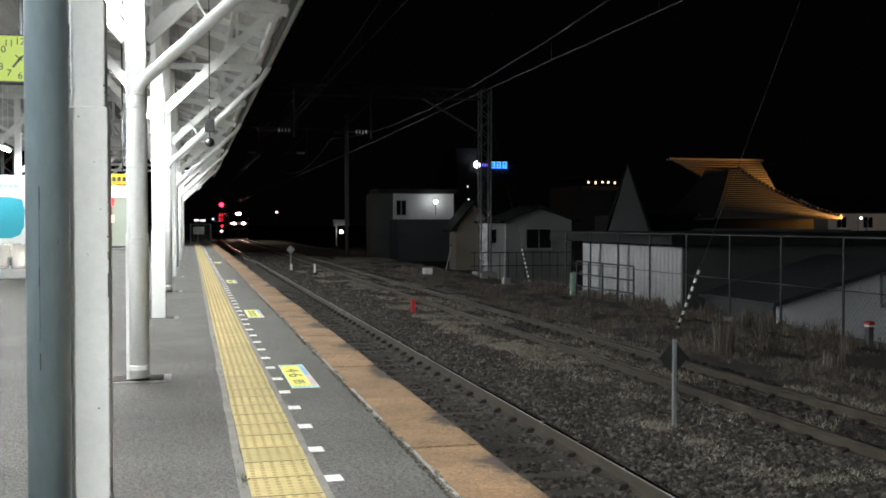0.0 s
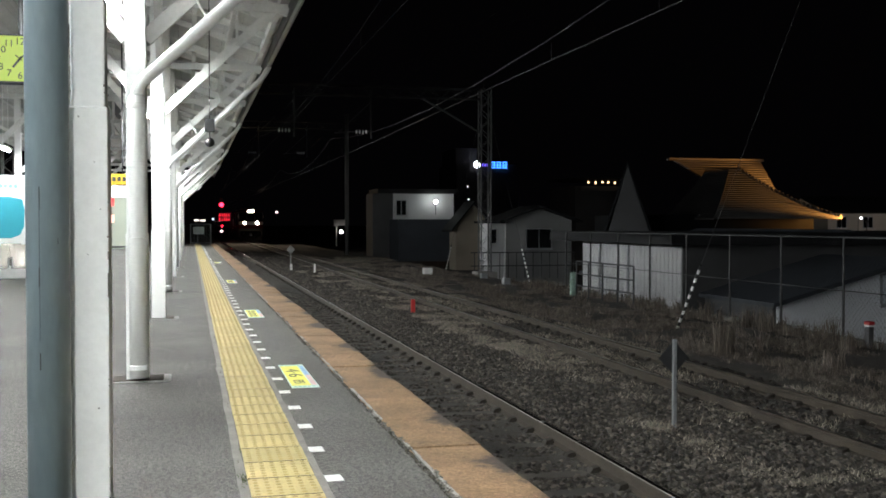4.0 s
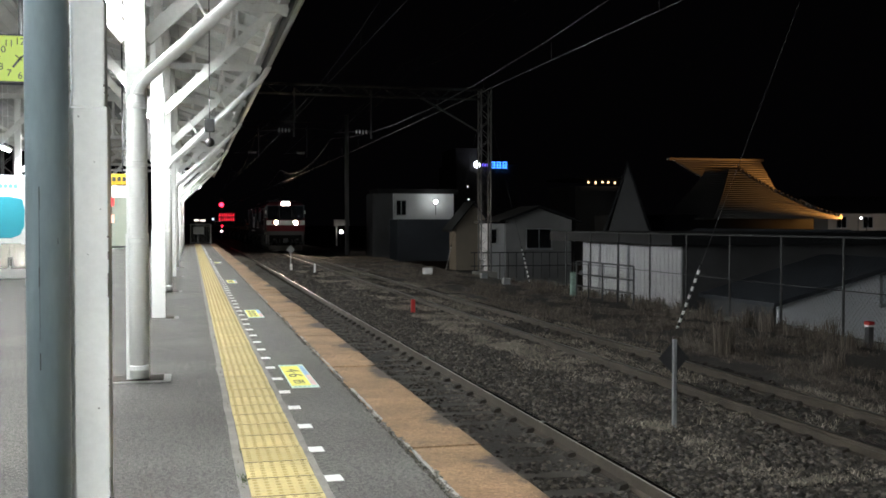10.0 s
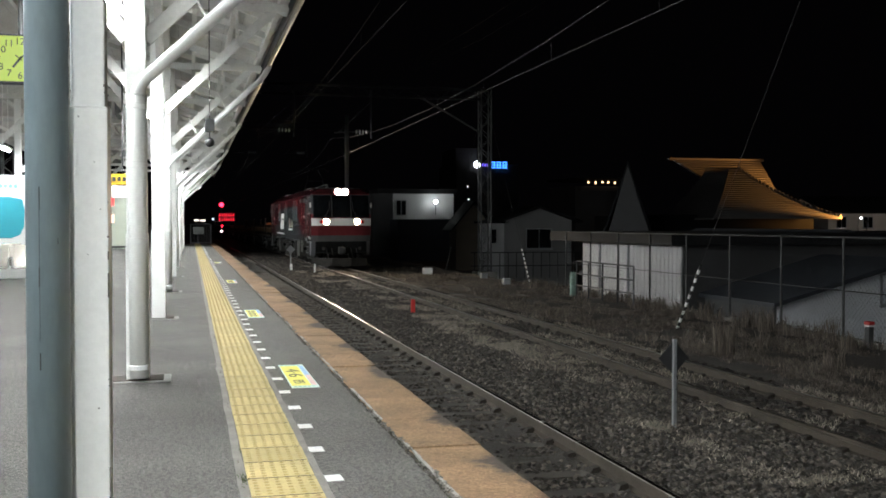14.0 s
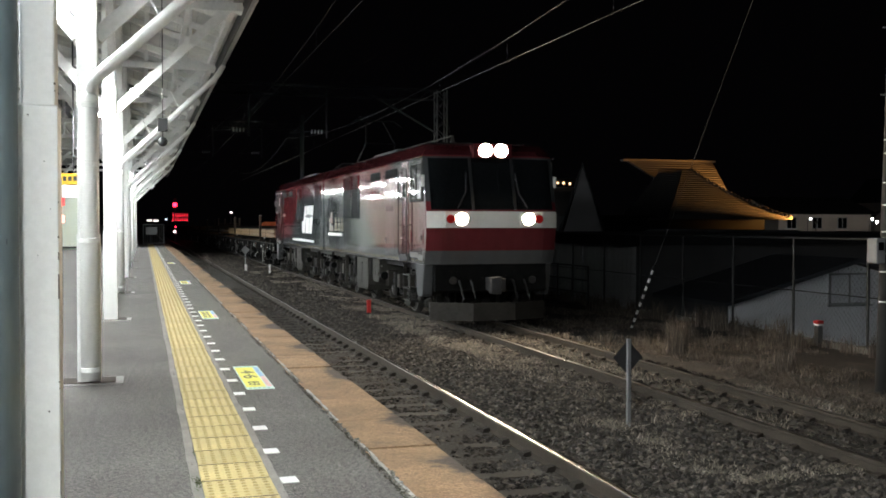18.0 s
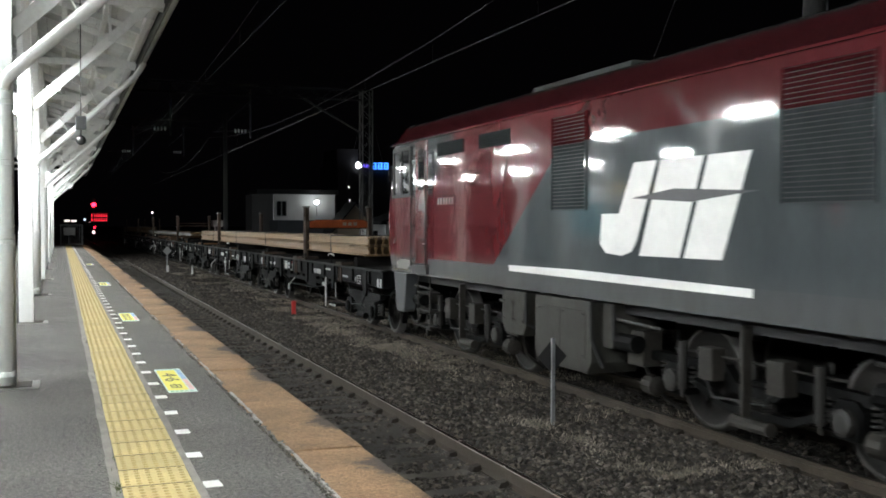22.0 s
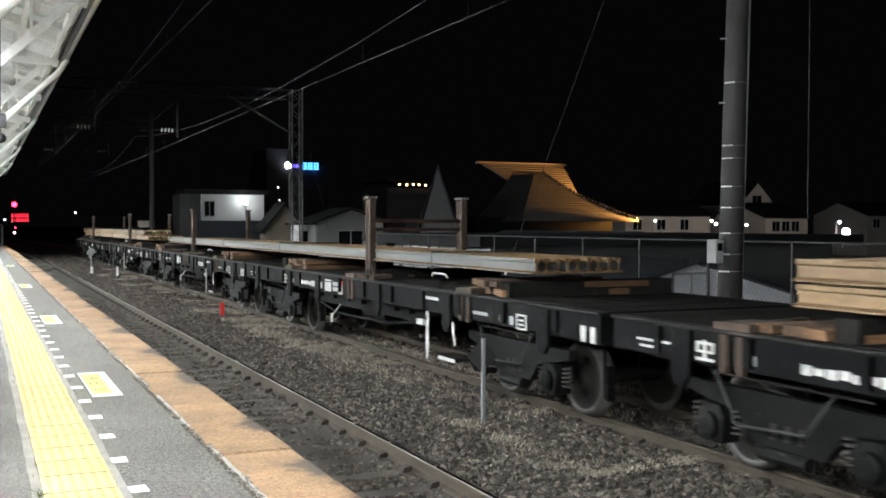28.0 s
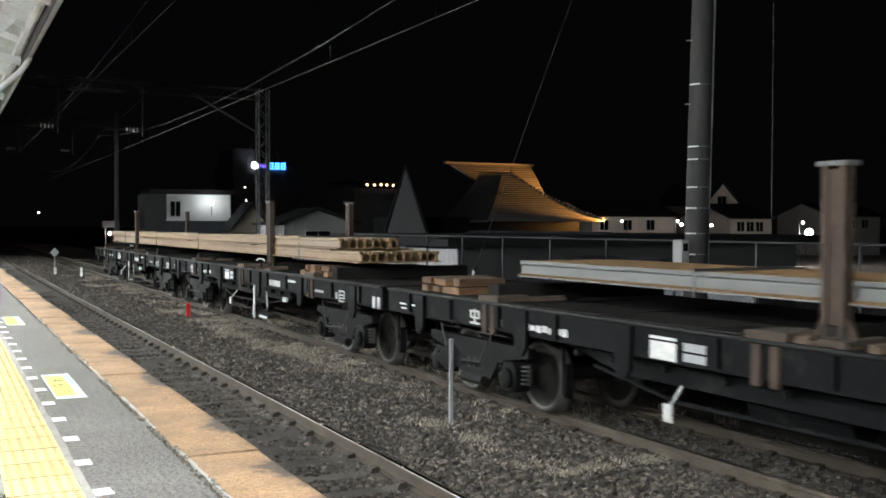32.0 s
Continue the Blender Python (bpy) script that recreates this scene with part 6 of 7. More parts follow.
def bogie(root, y, wb, r, heavy):
    """A four-wheeled bogie: cranked side frames, axleboxes, springs, brake gear and, on the locomotive, sand boxes and dampers."""
    h = wb / 2
    bm = B()
    box(bm, -0.93, 0.93, y - 0.2, y + 0.2, 0.45, 0.7)
    fr = new("bogie", mesh_of("bogie", bm, BOGIE))
    fr.parent = root
    fr["label"] = "grimy bogie frame with springs and axleboxes"
    if not heavy:
        h = h - 0.05
    upper = [(y - h - 0.5, 0.71), (y - h - 0.5, 0.81), (y - 0.45, 0.82), (y - 0.27, 0.66), (y + 0.27, 0.66), (y + 0.45, 0.82), (y + h + 0.5, 0.81), (y + h + 0.5, 0.71), (y + 0.5, 0.71), (y + 0.32, 0.56), (y - 0.32, 0.56), (y - 0.5, 0.71)]
    lower = [(y - h + 0.1, 0.6), (y - h + 0.12, 0.66), (y - 0.48, 0.44), (y + 0.48, 0.44), (y + h - 0.12, 0.66), (y + h - 0.1, 0.6), (y + 0.5, 0.37), (y - 0.5, 0.37)]
    for s in (-1, 1):
        plain = [(y - h - 0.42, 0.7), (y - h - 0.42, 0.8), (y + h + 0.42, 0.8), (y + h + 0.42, 0.7), (y + h + 0.1, 0.64), (y + 0.6, 0.6), (y + 0.4, 0.36), (y - 0.4, 0.36), (y - 0.6, 0.6), (y - h - 0.1, 0.64)]
        for name, shape, d in (("side_frame", upper, 0.05), ("tie_bar", lower, 0.04)) if heavy else (("side_frame", plain, 0.05),):
            bm = B()
            prism(bm, shape, "x", s * 0.97 - d, s * 0.97 + d)
            part(name, bm, BOGIE, fr)
    for e in (-1, 1):
        ya = y + e * wb / 2
        for s in (-1, 1):
            bm = B()
            prism(bm, [(ya - 0.15, r - 0.15), (ya + 0.15, r - 0.15), (ya + 0.18, r + 0.1), (ya + 0.1, r + 0.19), (ya - 0.1, r + 0.19), (ya - 0.18, r + 0.1)], "x", s * 0.86, s * 1.07)
            box_part = part("axlebox", bm, BOGIE, fr, "", 0.01)
            bm = B()
            lathe(bm, [(0.12, 0), (0.12, 0.05 * s), (0.08, 0.07 * s)], (s * 1.07, ya, r), "x", 12)
            part("axle_cap", bm, LOCO_STEEL if heavy else BOGIE, box_part, "round axle cap")
            for d in (-0.27, 0.27):
                bm = B()
                pts = [(s * 0.98 + 0.05 * math.cos(k * 0.8), ya + d + 0.05 * math.sin(k * 0.8), r - 0.06 + 0.0062 * k) for k in range(40)]
                path_rod(bm, pts, 0.013, 5)
                part("spring", bm, LOCO_STEEL, fr, "coil spring")
            bm = B()
            yo = ya + e * (r + 0.05)
            prism(bm, [(yo - 0.04, r - 0.2), (yo + 0.04, r - 0.17), (yo + 0.04, r + 0.17), (yo - 0.04, r + 0.2)], "x", s * 0.56 - 0.05, s * 0.56 + 0.05)
            rod(bm, (s * 0.62, yo, r), (s * 0.62, yo, r + 0.45), 0.02)
            part("brake_block", bm, BOGIE, fr)
            if heavy:
                yo = ya + e * 0.68
                bm = B()
                prism(bm, [(yo - 0.17, 0.62), (yo + 0.17, 0.62), (yo + 0.17, 0.92), (yo + 0.06, 1.02), (yo - 0.17, 1.02)], "x", s * 1.0 - 0.12, s * 1.0 + 0.12)
                sand = part("sand_box", bm, DIRTY, fr, "dusty grey sand box", 0.015)
                bm = B()
                path_rod(bm, [(s * 1.0, yo, 0.63), (s * 0.9, yo - e * 0.05, 0.35), (s * 0.62, yo - e * 0.1, 0.12)], 0.02)
                part("sand_pipe", bm, LOCO_STEEL, sand)
                bm = B()
                rod(bm, (s * 1.12, ya - e * 0.25, 0.5), (s * 1.12, ya - e * 0.25, 1.0), 0.045, 10)
                rod(bm, (s * 1.12, ya - e * 0.25, 0.42), (s * 1.12, ya - e * 0.25, 0.5), 0.02, 8)
                part("damper", bm, LOCO_STEEL, fr, "upright grey damper")
                bm = B()
                lathe(bm, [(0.05, 0), (0.11, 0.02), (0.11, 0.2), (0.05, 0.24)], (s * 0.98, ya + e * 0.42, 0.42), "y", 12)
                part("brake_actuator", bm, DIRTY, fr, "round brake actuator")
    for s in (-1, 1):
        for d in (-0.16, 0.0, 0.16):
            bm = B()
            pts = [(s * 0.97 + 0.055 * math.cos(k * 0.8), y + d + 0.055 * math.sin(k * 0.8), 0.43 + 0.0035 * k) for k in range(40)]
            path_rod(bm, pts, 0.014, 5)
            part("bolster_spring", bm, LOCO_STEEL, fr, "coil spring")
        bm = B()
        rod(bm, (s * 1.02, y - 0.25, 0.3), (s * 1.02, y + 0.3, 0.3), 0.065, 10)
        part("brake_cylinder", bm, DIRTY if heavy else BOGIE, fr)
        bm = B()
        rod(bm, (s * 1.05, y - wb / 2, 0.9), (s * 1.05, y + wb / 2, 0.9), 0.014, 6)
        part("brake_pipe", bm, LOCO_STEEL, fr)
        bm = B()
        path_rod(bm, [(s * 1.1, y - 0.6, 0.95), (s * 1.12, y - 0.3, 0.55), (s * 1.12, y + 0.5, 0.5), (s * 1.1, y + 0.8, 0.93)], 0.014)
        part("brake_hose", bm, RUBBER, fr)
        if heavy:
            for d in (-0.5, 0.55):
                bm = B()
                box(bm, min(s * 1.0, s * 1.16), max(s * 1.0, s * 1.16), y + d - 0.1, y + d + 0.14, 0.66, 0.98)
                part("junction_box", bm, DIRTY, fr, "grey junction box", 0.012)
            bm = B()
            beam(bm, (s * 1.15, y - 0.06, 0.4), (s * 1.15, y - 0.06, 1.25), 0.05, 0.09, (1, 0, 0))
            part("traction_bracket", bm, DIRTY, fr, "grey upright bracket")
    return fr


def build_locomotive():
    root = thing("electric_locomotive", "red and blue-grey twin-section electric freight locomotive with lit headlights", "locomotive", (XC, front_at(0), ZR))
    root.scale = (1.05, 1, 1)
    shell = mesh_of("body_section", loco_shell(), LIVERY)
    front = loco_section(root, shell, True)
    rear = loco_section(root, shell, False)
    rear.matrix_basis = pose(0, 25.95, 0, 0, 0, 180)
    louvre(front, 8.28, 9.36, 1.68, 2.86, 2.5)
    louvre(front, 7.3, 8.14, 1.68, 2.86, 2.5)
    # the rear half is turned round, so its platform side is its other flank
    for a, b in ((25.95 - 14.66, 25.95 - 13.6), (25.95 - 18.95, 25.95 - 18.1)):
        before = set(rear.children)
        louvre(rear, a, b, 1.7, 2.83, 2.5)
        for o in set(rear.children) - before:
            for q in (o, *o.children):
                q.data.transform(Matrix.Diagonal((-1, 1, 1, 1)))
                q.data.flip_normals()
    wheel = wheelset_mesh(0.56)
    for yc in (3.17, 10.38, 15.55, 22.73):
        bogie(root, yc, 2.54, 0.56, True)
        for e in (-1.27, 1.27):
            add_wheelset(root, wheel, yc + e, 0.56)
    # painted marks on the platform side, seen square on from x = -1.4
    def mark(pts, mat, label, name="painted_mark", off=0.004):
        bm = B()
        prism(bm, [(a, b + U) for a, b in pts], "x", -1.4 - off, -1.398)
        part(name, bm, mat, root, label)
    # the operator's mark as three plain slanted white blocks with a grey stroke
    for block in ([(17.06, 2.18), (16.62, 2.18), (17.0, 1.34), (17.1, 1.23), (17.3, 1.18), (17.64, 1.2), (17.78, 1.3), (17.74, 1.64), (17.36, 1.64)],
                  [(16.54, 2.18), (15.8, 2.18), (16.2, 1.19), (16.94, 1.19)], [(15.72, 2.18), (15.08, 2.18), (15.5, 1.19), (16.12, 1.19)]):
        mark(block, MARKING, "white painted slanted block of the operator's mark")
    mark([(17.1, 1.80), (16.3, 1.88), (15.0, 1.82), (16.0, 1.74)], LOCO_GREY, "grey stroke across the mark", off=0.007)
    mark([(20.28, 0.97), (18.4, 0.985), (15.05, 0.95), (15.05, 0.87), (18.0, 0.88), (20.28, 0.89)], MARKING, "white painted stripe")
    # the emblem: plain shapes in its colours
    mark([(12.1, 1.16), (9.75, 1.16), (9.75, 1.25), (12.1, 1.25)], MARKING, "pale painted strip")
    for a, b, c, d, paint in ((11.86, 11.56, 1.3, 1.56, SKIN), (11.74, 11.36, 1.56, 1.74, RED_DULL), (11.66, 11.44, 1.74, 1.9, SKIN), (12.0, 11.74, 1.6, 1.7, SKIN), (11.5, 11.26, 1.3, 1.48, SKIN)):
        mark([(a, c), (b, c), (b + 0.02, d), (a - 0.02, d)], paint, "plain painted block of the emblem", "emblem_block", 0.005)
    for a in (10.98, 10.46, 9.94):
        for u, v, w, x in ((0.0, 0.42, 1.32, 1.37), (0.04, 0.38, 1.5, 1.545), (0.18, 0.24, 1.37, 1.74), (0.06, 0.11, 1.37, 1.5), (0.31, 0.36, 1.37, 1.5), (0.1, 0.32, 1.62, 1.66)):
            mark([(a - u, w), (a - v, w), (a - v + 0.01, x), (a - u + 0.01, x)], LOGO_TAN, "tan painted bar", "emblem_bar")
    # running number and plates as plain bars
    for yn in (3.1, 22.25):
        for i in range(6):
            a = yn + 0.84 - i * 0.125
            mark([(a, 1.84), (a - 0.075, 1.84), (a - 0.075, 1.95), (a, 1.95)], PALE_PLATE, "white number plate bar", "number_bar")
    mark([(4.05, 1.05), (3.85, 1.05), (3.85, 1.2), (4.05, 1.2)], PALE_PLATE, "small plate", "plate")
    mark([(0.95, 0.74), (0.55, 0.74), (0.55, 0.86), (0.95, 0.86)], PALE_PLATE, "pale plate", "plate")
    mark([(25.2, 0.74), (24.6, 0.74), (24.6, 0.86), (25.2, 0.86)], PALE_PLATE, "pale plate", "plate")
    lettering("2", 0.42, MARKING, root, pose(-1.411, 24.25, 2.47 + U, 90, 0, -90), "section_figure", "white painted figure")
    bm = B()
    lathe(bm, [(0.19, 0.0), (0.2, 0.015), (0.19, 0.03)], (-1.06, 25.62, 0.34 + U), "y", 20)
    part("tail_disc", bm, LOCO_RED, root, "red tail disc")
    bm = B()
    box(bm, -1.1, 1.1, 24.9, 25.75, 0.5 + U, 0.66 + U)
    part("underframe", bm, BLACK, root)
    TRAIN.append((root, XC, 0.0))


XC = 7.19   # middle of the locomotive
XW = 6.98   # middle of the wagons
PITCH = 15.14


bm = B()
prism(bm, [(0, 0.36), (0.09, 0.36), (0.09, 0.6), (0, 0.6)], "x", -0.07, 0.07)
RIB = mesh_of("rib", bm, WAGON_BLACK)


def build_wagon(k, turned, wheel):
    """A bogie flat wagon for rails, 14.9 m long, its front at y = 0.1."""
    root = thing("flat_wagon", "black bogie flat wagon with white markings and rusty stanchions", "wagon", (XW, front_at(0) + 25.9 + PITCH * k, ZR), "wagons of the rail train")
    rng = random.Random(70 + k)
    w, L = 1.26, 15.0
    for s in (-1, 1):
        bm = B()
        prism(bm, [(0.1, 0.62 + U), (L, 0.62 + U), (L, 0.32 + U), (0.1, 0.32 + U)], "x", s * w - 0.03, s * w + 0.03)
        sill = part("side_sill", bm, WAGON_BLACK, root, "black steel side sill", 0.008)
        bm = B()
        prism(bm, [(4.0, 0.36 + U), (11.2, 0.36 + U), (9.8, 0.08 + U), (5.4, 0.08 + U)], "x", s * (w - 0.22) - 0.02, s * (w - 0.22) + 0.02)
        part("belly_girder", bm, WAGON_BLACK, root, "black fish-bellied girder set back under the sill", 0.006)
        for y in (4.9, 5.5, 6.1, 7.6, 8.3, 9.1, 9.9, 10.5):
            bm = B()
            rod(bm, (s * (w - 0.2), y, 0.22 + U), (s * (w - 0.12), y, 0.22 + U), 0.035, 8)
            part("girder_boss", bm, BOGIE, root)
        y = 0.9
        while y < L - 0.4:
            piece("rib", RIB, sill, pose(s * w, y, U))
            y += 1.21
        # the flange's grey holds the sill's painted highlight as well as wear
        bm = B()
        box(bm, s * w - 0.06, s * w + 0.06, 0.1, L, 0.615 + U, 0.645 + U)
        part("sill_flange", bm, WORN_LIT_EDGE, sill, "worn top edge, greyed for its highlight", 0.006)
    # deck boards
    n = 30
    bm = B()
    bw = (L - 0.1) / n
    box(bm, -w + 0.05, w - 0.05, 0.004, bw - 0.014, 0.0, 0.05)
    board = mesh_of("deck_board", bm, DECK)
    for i in range(n):
        piece("deck_board", board, root, pose(0, 0.1 + bw * i, 0.60 + U + rng.uniform(-0.006, 0.006)))
    bm = B()
    box(bm, -0.35, -0.2, 0.2, L - 0.1, 0.1 + U, 0.6 + U)
    box(bm, 0.2, 0.35, 0.2, L - 0.1, 0.1 + U, 0.6 + U)
    part("centre_sill", bm, BLACK, root, "dark centre sill")
    for y0 in (0.1, L - 0.12):
        bm = B()
        box(bm, -w, w, y0, y0 + 0.12, 0.3 + U, 0.64 + U)
        part("end_beam", bm, WAGON_BLACK, root, "", 0.01)
    for y0, e in ((0.1, -1), (L, 1)):
        bm = B()
        box(bm, -0.12, 0.12, min(y0, y0 + 0.16 * e), max(y0, y0 + 0.16 * e), 0.8, 1.06)
        path_rod(bm, [(0.5, y0, 0.95), (0.5, y0 + 0.1 * e, 0.6), (0.3, y0 + 0.12 * e, 0.5)], 0.025)
        part("coupler", bm, DARK_STEEL, root, "knuckle coupler", 0.02)
    for yc in (2.4, 12.9):
        bogie(root, yc, 1.8, 0.43, False)
        for e in (-0.9, 0.9):
            add_wheelset(root, wheel, yc + e, 0.43)
    # stanchions: a rusty frame across the load
    ys = 7.1 if not turned else 6.05
    for x in (-1.15, 0.5):
        bm = B()
        for e in (-0.11, 0.05):
            box(bm, x - 0.05, x + 0.05, ys + e, ys + e + 0.06, 0.64 + U, 1.96 + U)
        box(bm, x - 0.035, x + 0.035, ys - 0.05, ys + 0.05, 0.64 + U, 1.93 + U)
        post = part("stanchion", bm, RUST_POST, root, "rust-brown steel stanchion", 0.006)
        bm = B()
        box(bm, x - 0.07, x + 0.07, ys - 0.14, ys + 0.14, 1.955 + U, 1.99 + U)
        part("cap", bm, STANCHION_CAP, post, "pale worn cap")
        bm = B()
        prism(bm, [(ys - 0.24, 0.64 + U), (ys + 0.24, 0.64 + U), (ys + 0.13, 0.86 + U), (ys - 0.13, 0.86 + U)], "x", x - 0.02, x + 0.02)
        box(bm, x - 0.14, x + 0.14, ys - 0.27, ys + 0.27, 0.648 + U, 0.68 + U)
        part("gusset", bm, RUST_POST, post)
        for e in range(5):
            bm = B()
            q = ys + 0.22 * (e - 2) + rng.uniform(-0.06, 0.06)
            beam(bm, (x - 0.16, q, 0.68 + U), (x + 0.2, q + rng.uniform(-0.12, 0.12), 0.7 + U), 0.11, 0.06)
            part("packing", bm, GRIMY_WOOD, post, "rust-stained timber packing at the foot", 0.006)
    if k == 0:
        bm = B()
        prism(bm, [(-1.08, 1.44 + U), (0.44, 1.44 + U), (0.44, 1.6 + U), (0.3, 1.65 + U), (-0.9, 1.65 + U), (-1.08, 1.6 + U)], "y", ys - 0.1, ys - 0.04)
        board = part("cross_board", bm, ORANGE, root, "orange-red board between the stanchions", 0.015)
        for i in range(3):
            bm = B()
            box(bm, -0.22 + i * 0.14, -0.13 + i * 0.14, ys - 0.104, ys - 0.1, 1.5 + U, 1.58 + U)
            part("print_bar", bm, PALE_PLATE, board)
    for z in (1.42, 1.56) if k in (0, 2) else ():
        bm = B()
        box(bm, -1.12, 0.48, ys - 0.03, ys + 0.03, z + U, z + 0.06 + U)
        part("stanchion_bar", bm, RUST, root, "rusty cross bar")
    for y, h in ((ys - 0.12, 0.8), (2.2, 0.84), (12.0, 0.84)):
        bm = B()
        box(bm, -1.2, 1.2, y, y + 0.24, 0.648 + U, h + U)
        part("bolster", bm, DECK, root, "sooty timber bolster for the load", 0.01)
    shift = 1.2 if k == 1 else -0.7 if k == 2 else 0.0
    pairs = (11.9 + shift, 7.5, 3.08)
    for y in [p + e for p in pairs for e in (0.0, 0.2)]:
        bm = B()
        box(bm, -w - 0.055, -w - 0.02, y, y + 0.09, 0.28 + U, 0.60 + U)
        part("lashing_bracket", bm, RUST_POST, root, "rust-brown lashing bracket")
    for y in pairs:
        bm = B()
        prism(bm, [(y - 0.1, 0.648 + U), (y + 0.36, 0.648 + U), (y + 0.35, 0.71 + U), (y - 0.09, 0.72 + U)], "x", -1.33, -0.9)
        part("chock", bm, GRIMY_WOOD, root, "rough timber chock on the sill", 0.006)
        for e in range(4):
            bm = B()
            q, m = y + rng.uniform(-0.4, 0.5), rng.uniform(-1.0, -0.4)
            beam(bm, (m - 0.2, q, 0.675 + U), (m + 0.2, q + rng.uniform(-0.2, 0.2), 0.69 + U), 0.09, 0.05)
            part("loose_wood", bm, GRIMY_WOOD, root, "loose scrap of timber", 0.004)
    # stake pockets that hang below the sill
    for y in (1.2, 3.75, 6.35, 9.45, 11.3, 13.9):
        bm = B()
        prism(bm, [(y - 0.13, 0.6 + U), (y + 0.13, 0.6 + U), (y + 0.12, 0.2 + U), (y + 0.05, 0.1 + U), (y - 0.05, 0.1 + U), (y - 0.12, 0.2 + U)], "x", -w - 0.075, -w - 0.03)
        part("stake_pocket", bm, WAGON_BLACK, root, "black stake pocket", 0.008)
    # shunter's step and its rails
    st = 4.36 if not turned else 6.6
    for s in (-1, 1):
        bm = B()
        box(bm, s * 1.33 - 0.012, s * 1.33 + 0.012, st - 0.035, st + 0.035, -0.33 + U, 0.33 + U)
        part("grab_iron", bm, WHITE_WORN, root, "white flat grab iron", 0.006)
        bm = B()
        beam(bm, (s * 1.32, st - 0.88, -0.06 + U), (s * 1.3, st - 0.76, 0.24 + U), 0.02, 0.07)
        part("grab_iron", bm, WHITE_WORN, root, "white slanted grab iron", 0.006)
        bm = B()
        box(bm, s * 1.33 - 0.25 * (s > 0) - 0.01, s * 1.33 + 0.25 * (s < 0) + 0.01, st - 0.95, st - 0.3, -0.27 + U, -0.22 + U)
        tread = part("shunter_step", bm, DECK, root, "dark shunter's step plate", 0.008)
        bm = B()
        box(bm, s * 1.345 - 0.006, s * 1.345 + 0.006, st - 0.93, st - 0.42, -0.28 + U, -0.235 + U)
        part("step_edge", bm, WHITE_WORN, tread, "white step edge")
    bm = B()
    path_rod(bm, [(-1.28, st - 0.55, 0.82 + U), (-1.28, st - 0.48, 0.86 + U), (-1.28, st - 0.1, 0.86 + U), (-1.28, st - 0.05, 0.82 + U)], 0.014)
    lever = part("handbrake_lever", bm, WHITE_WORN, root, "white handbrake lever")
    bm = B()
    rod(bm, (-1.27, st - 0.3, 0.64 + U), (-1.27, st - 0.3, 0.86 + U), 0.016)
    part("lever_post", bm, WAGON_BLACK, lever)
    bm = B()
    path_rod(bm, [(-1.1, 5.2, 0.1 + U), (-1.12, 6.4, -0.02 + U), (-1.12, 8.9, -0.05 + U), (-1.1, 10.2, 0.12 + U)], 0.022)
    rod(bm, (-0.7, 7.2, 0.02 + U), (-0.7, 8.3, 0.02 + U), 0.17, 12)
    part("brake_rigging", bm, WAGON_BLACK, root, "dark brake rigging")
    # painted markings on the platform side: plain bars and panels
    def panel(y0, y1, z0, z1, mat=WHITE_WORN, label="white painted panel", dx=0.0):
        bm = B()
        box(bm, -w - 0.034 - dx, -w - 0.03, y0, y1, z0 + U, z1 + U)
        part("marking", bm, mat, root, label)
    panel(0.18, 0.28, 0.31, 0.48)
    panel(0.36, 0.46, 0.31, 0.48)
    panel(8.72, 9.08, 0.34, 0.50)
    panel(8.72, 9.08, 0.52, 0.545)
    for i in range(2):
        panel(8.34, 8.62, 0.36 + i * 0.09, 0.43 + i * 0.09, GALV, "small grey writing panel")
    if k in (0, 2):
        panel(8.12, 8.32, 0.32, 0.5)
        panel(8.12, 8.32, 0.5, 0.55, RED_PAINT, "red edge of the panel")
    # a stencilled sign of short strokes
    q = 12.29 + shift
    for a, b, c, d in ((0.0, 0.24, 0.35, 0.375), (0.0, 0.24, 0.42, 0.44), (0.0, 0.24, 0.49, 0.515), (0.1, 0.14, 0.35, 0.53), (0.0, 0.035, 0.42, 0.49), (0.2, 0.24, 0.42, 0.49)):
        panel(q + a, q + b, c, d, WHITE_WORN, "white stencilled stroke")
    panel(q - 0.52, q - 0.41, 0.38, 0.46, GALV, "small grey writing panel")
    q = 10.42 + shift
    for i in range(7):
        panel(q + i * 0.125, q + 0.1 + i * 0.125, 0.385 + 0.012 * (i % 2), 0.465 - 0.008 * (i % 3), WHITE_WORN, "white stencilled bar")
    q = 9.25 if k == 2 else 5.0
    for i in range(5):
        panel(q + i * 0.14, q + 0.11 + i * 0.14, 0.37, 0.48, WHITE_WORN if i < 3 else GALV, "white stencilled number bar")
    panel(4.08, 4.5, 0.49, 0.53, WHITE_WORN, "white stencilled line")
    for i in range(3):
        panel(3.72, 3.95 - 0.03 * (i % 2), 0.4 + i * 0.045, 0.425 + i * 0.045, GALV, "grey stencilled line")
    panel(14.1, 14.6, 0.44, 0.462, WHITE_WORN, "white stencilled line")
    panel(14.25, 14.55, 0.38, 0.402, WHITE_WORN, "white stencilled line")
    # boxed writing near the front bogie
    for a, b, c, d in ((1.62, 1.86, 0.31, 0.33), (1.62, 1.86, 0.47, 0.49), (1.62, 1.645, 0.33, 0.47), (1.835, 1.86, 0.33, 0.47), (1.69, 1.8, 0.36, 0.38), (1.69, 1.8, 0.41, 0.43)):
        panel(a, b, c, d, WHITE_WORN, "white boxed stencil stroke")
    panel(1.93, 2.02, 0.35, 0.45, GALV, "small grey writing panel")
    panel(2.18, 2.28, 0.36, 0.44, GALV, "small grey writing panel")
    panel(2.6, 3.0, 0.4, 0.44, GALV, "grey stencilled line")
    bm = B()
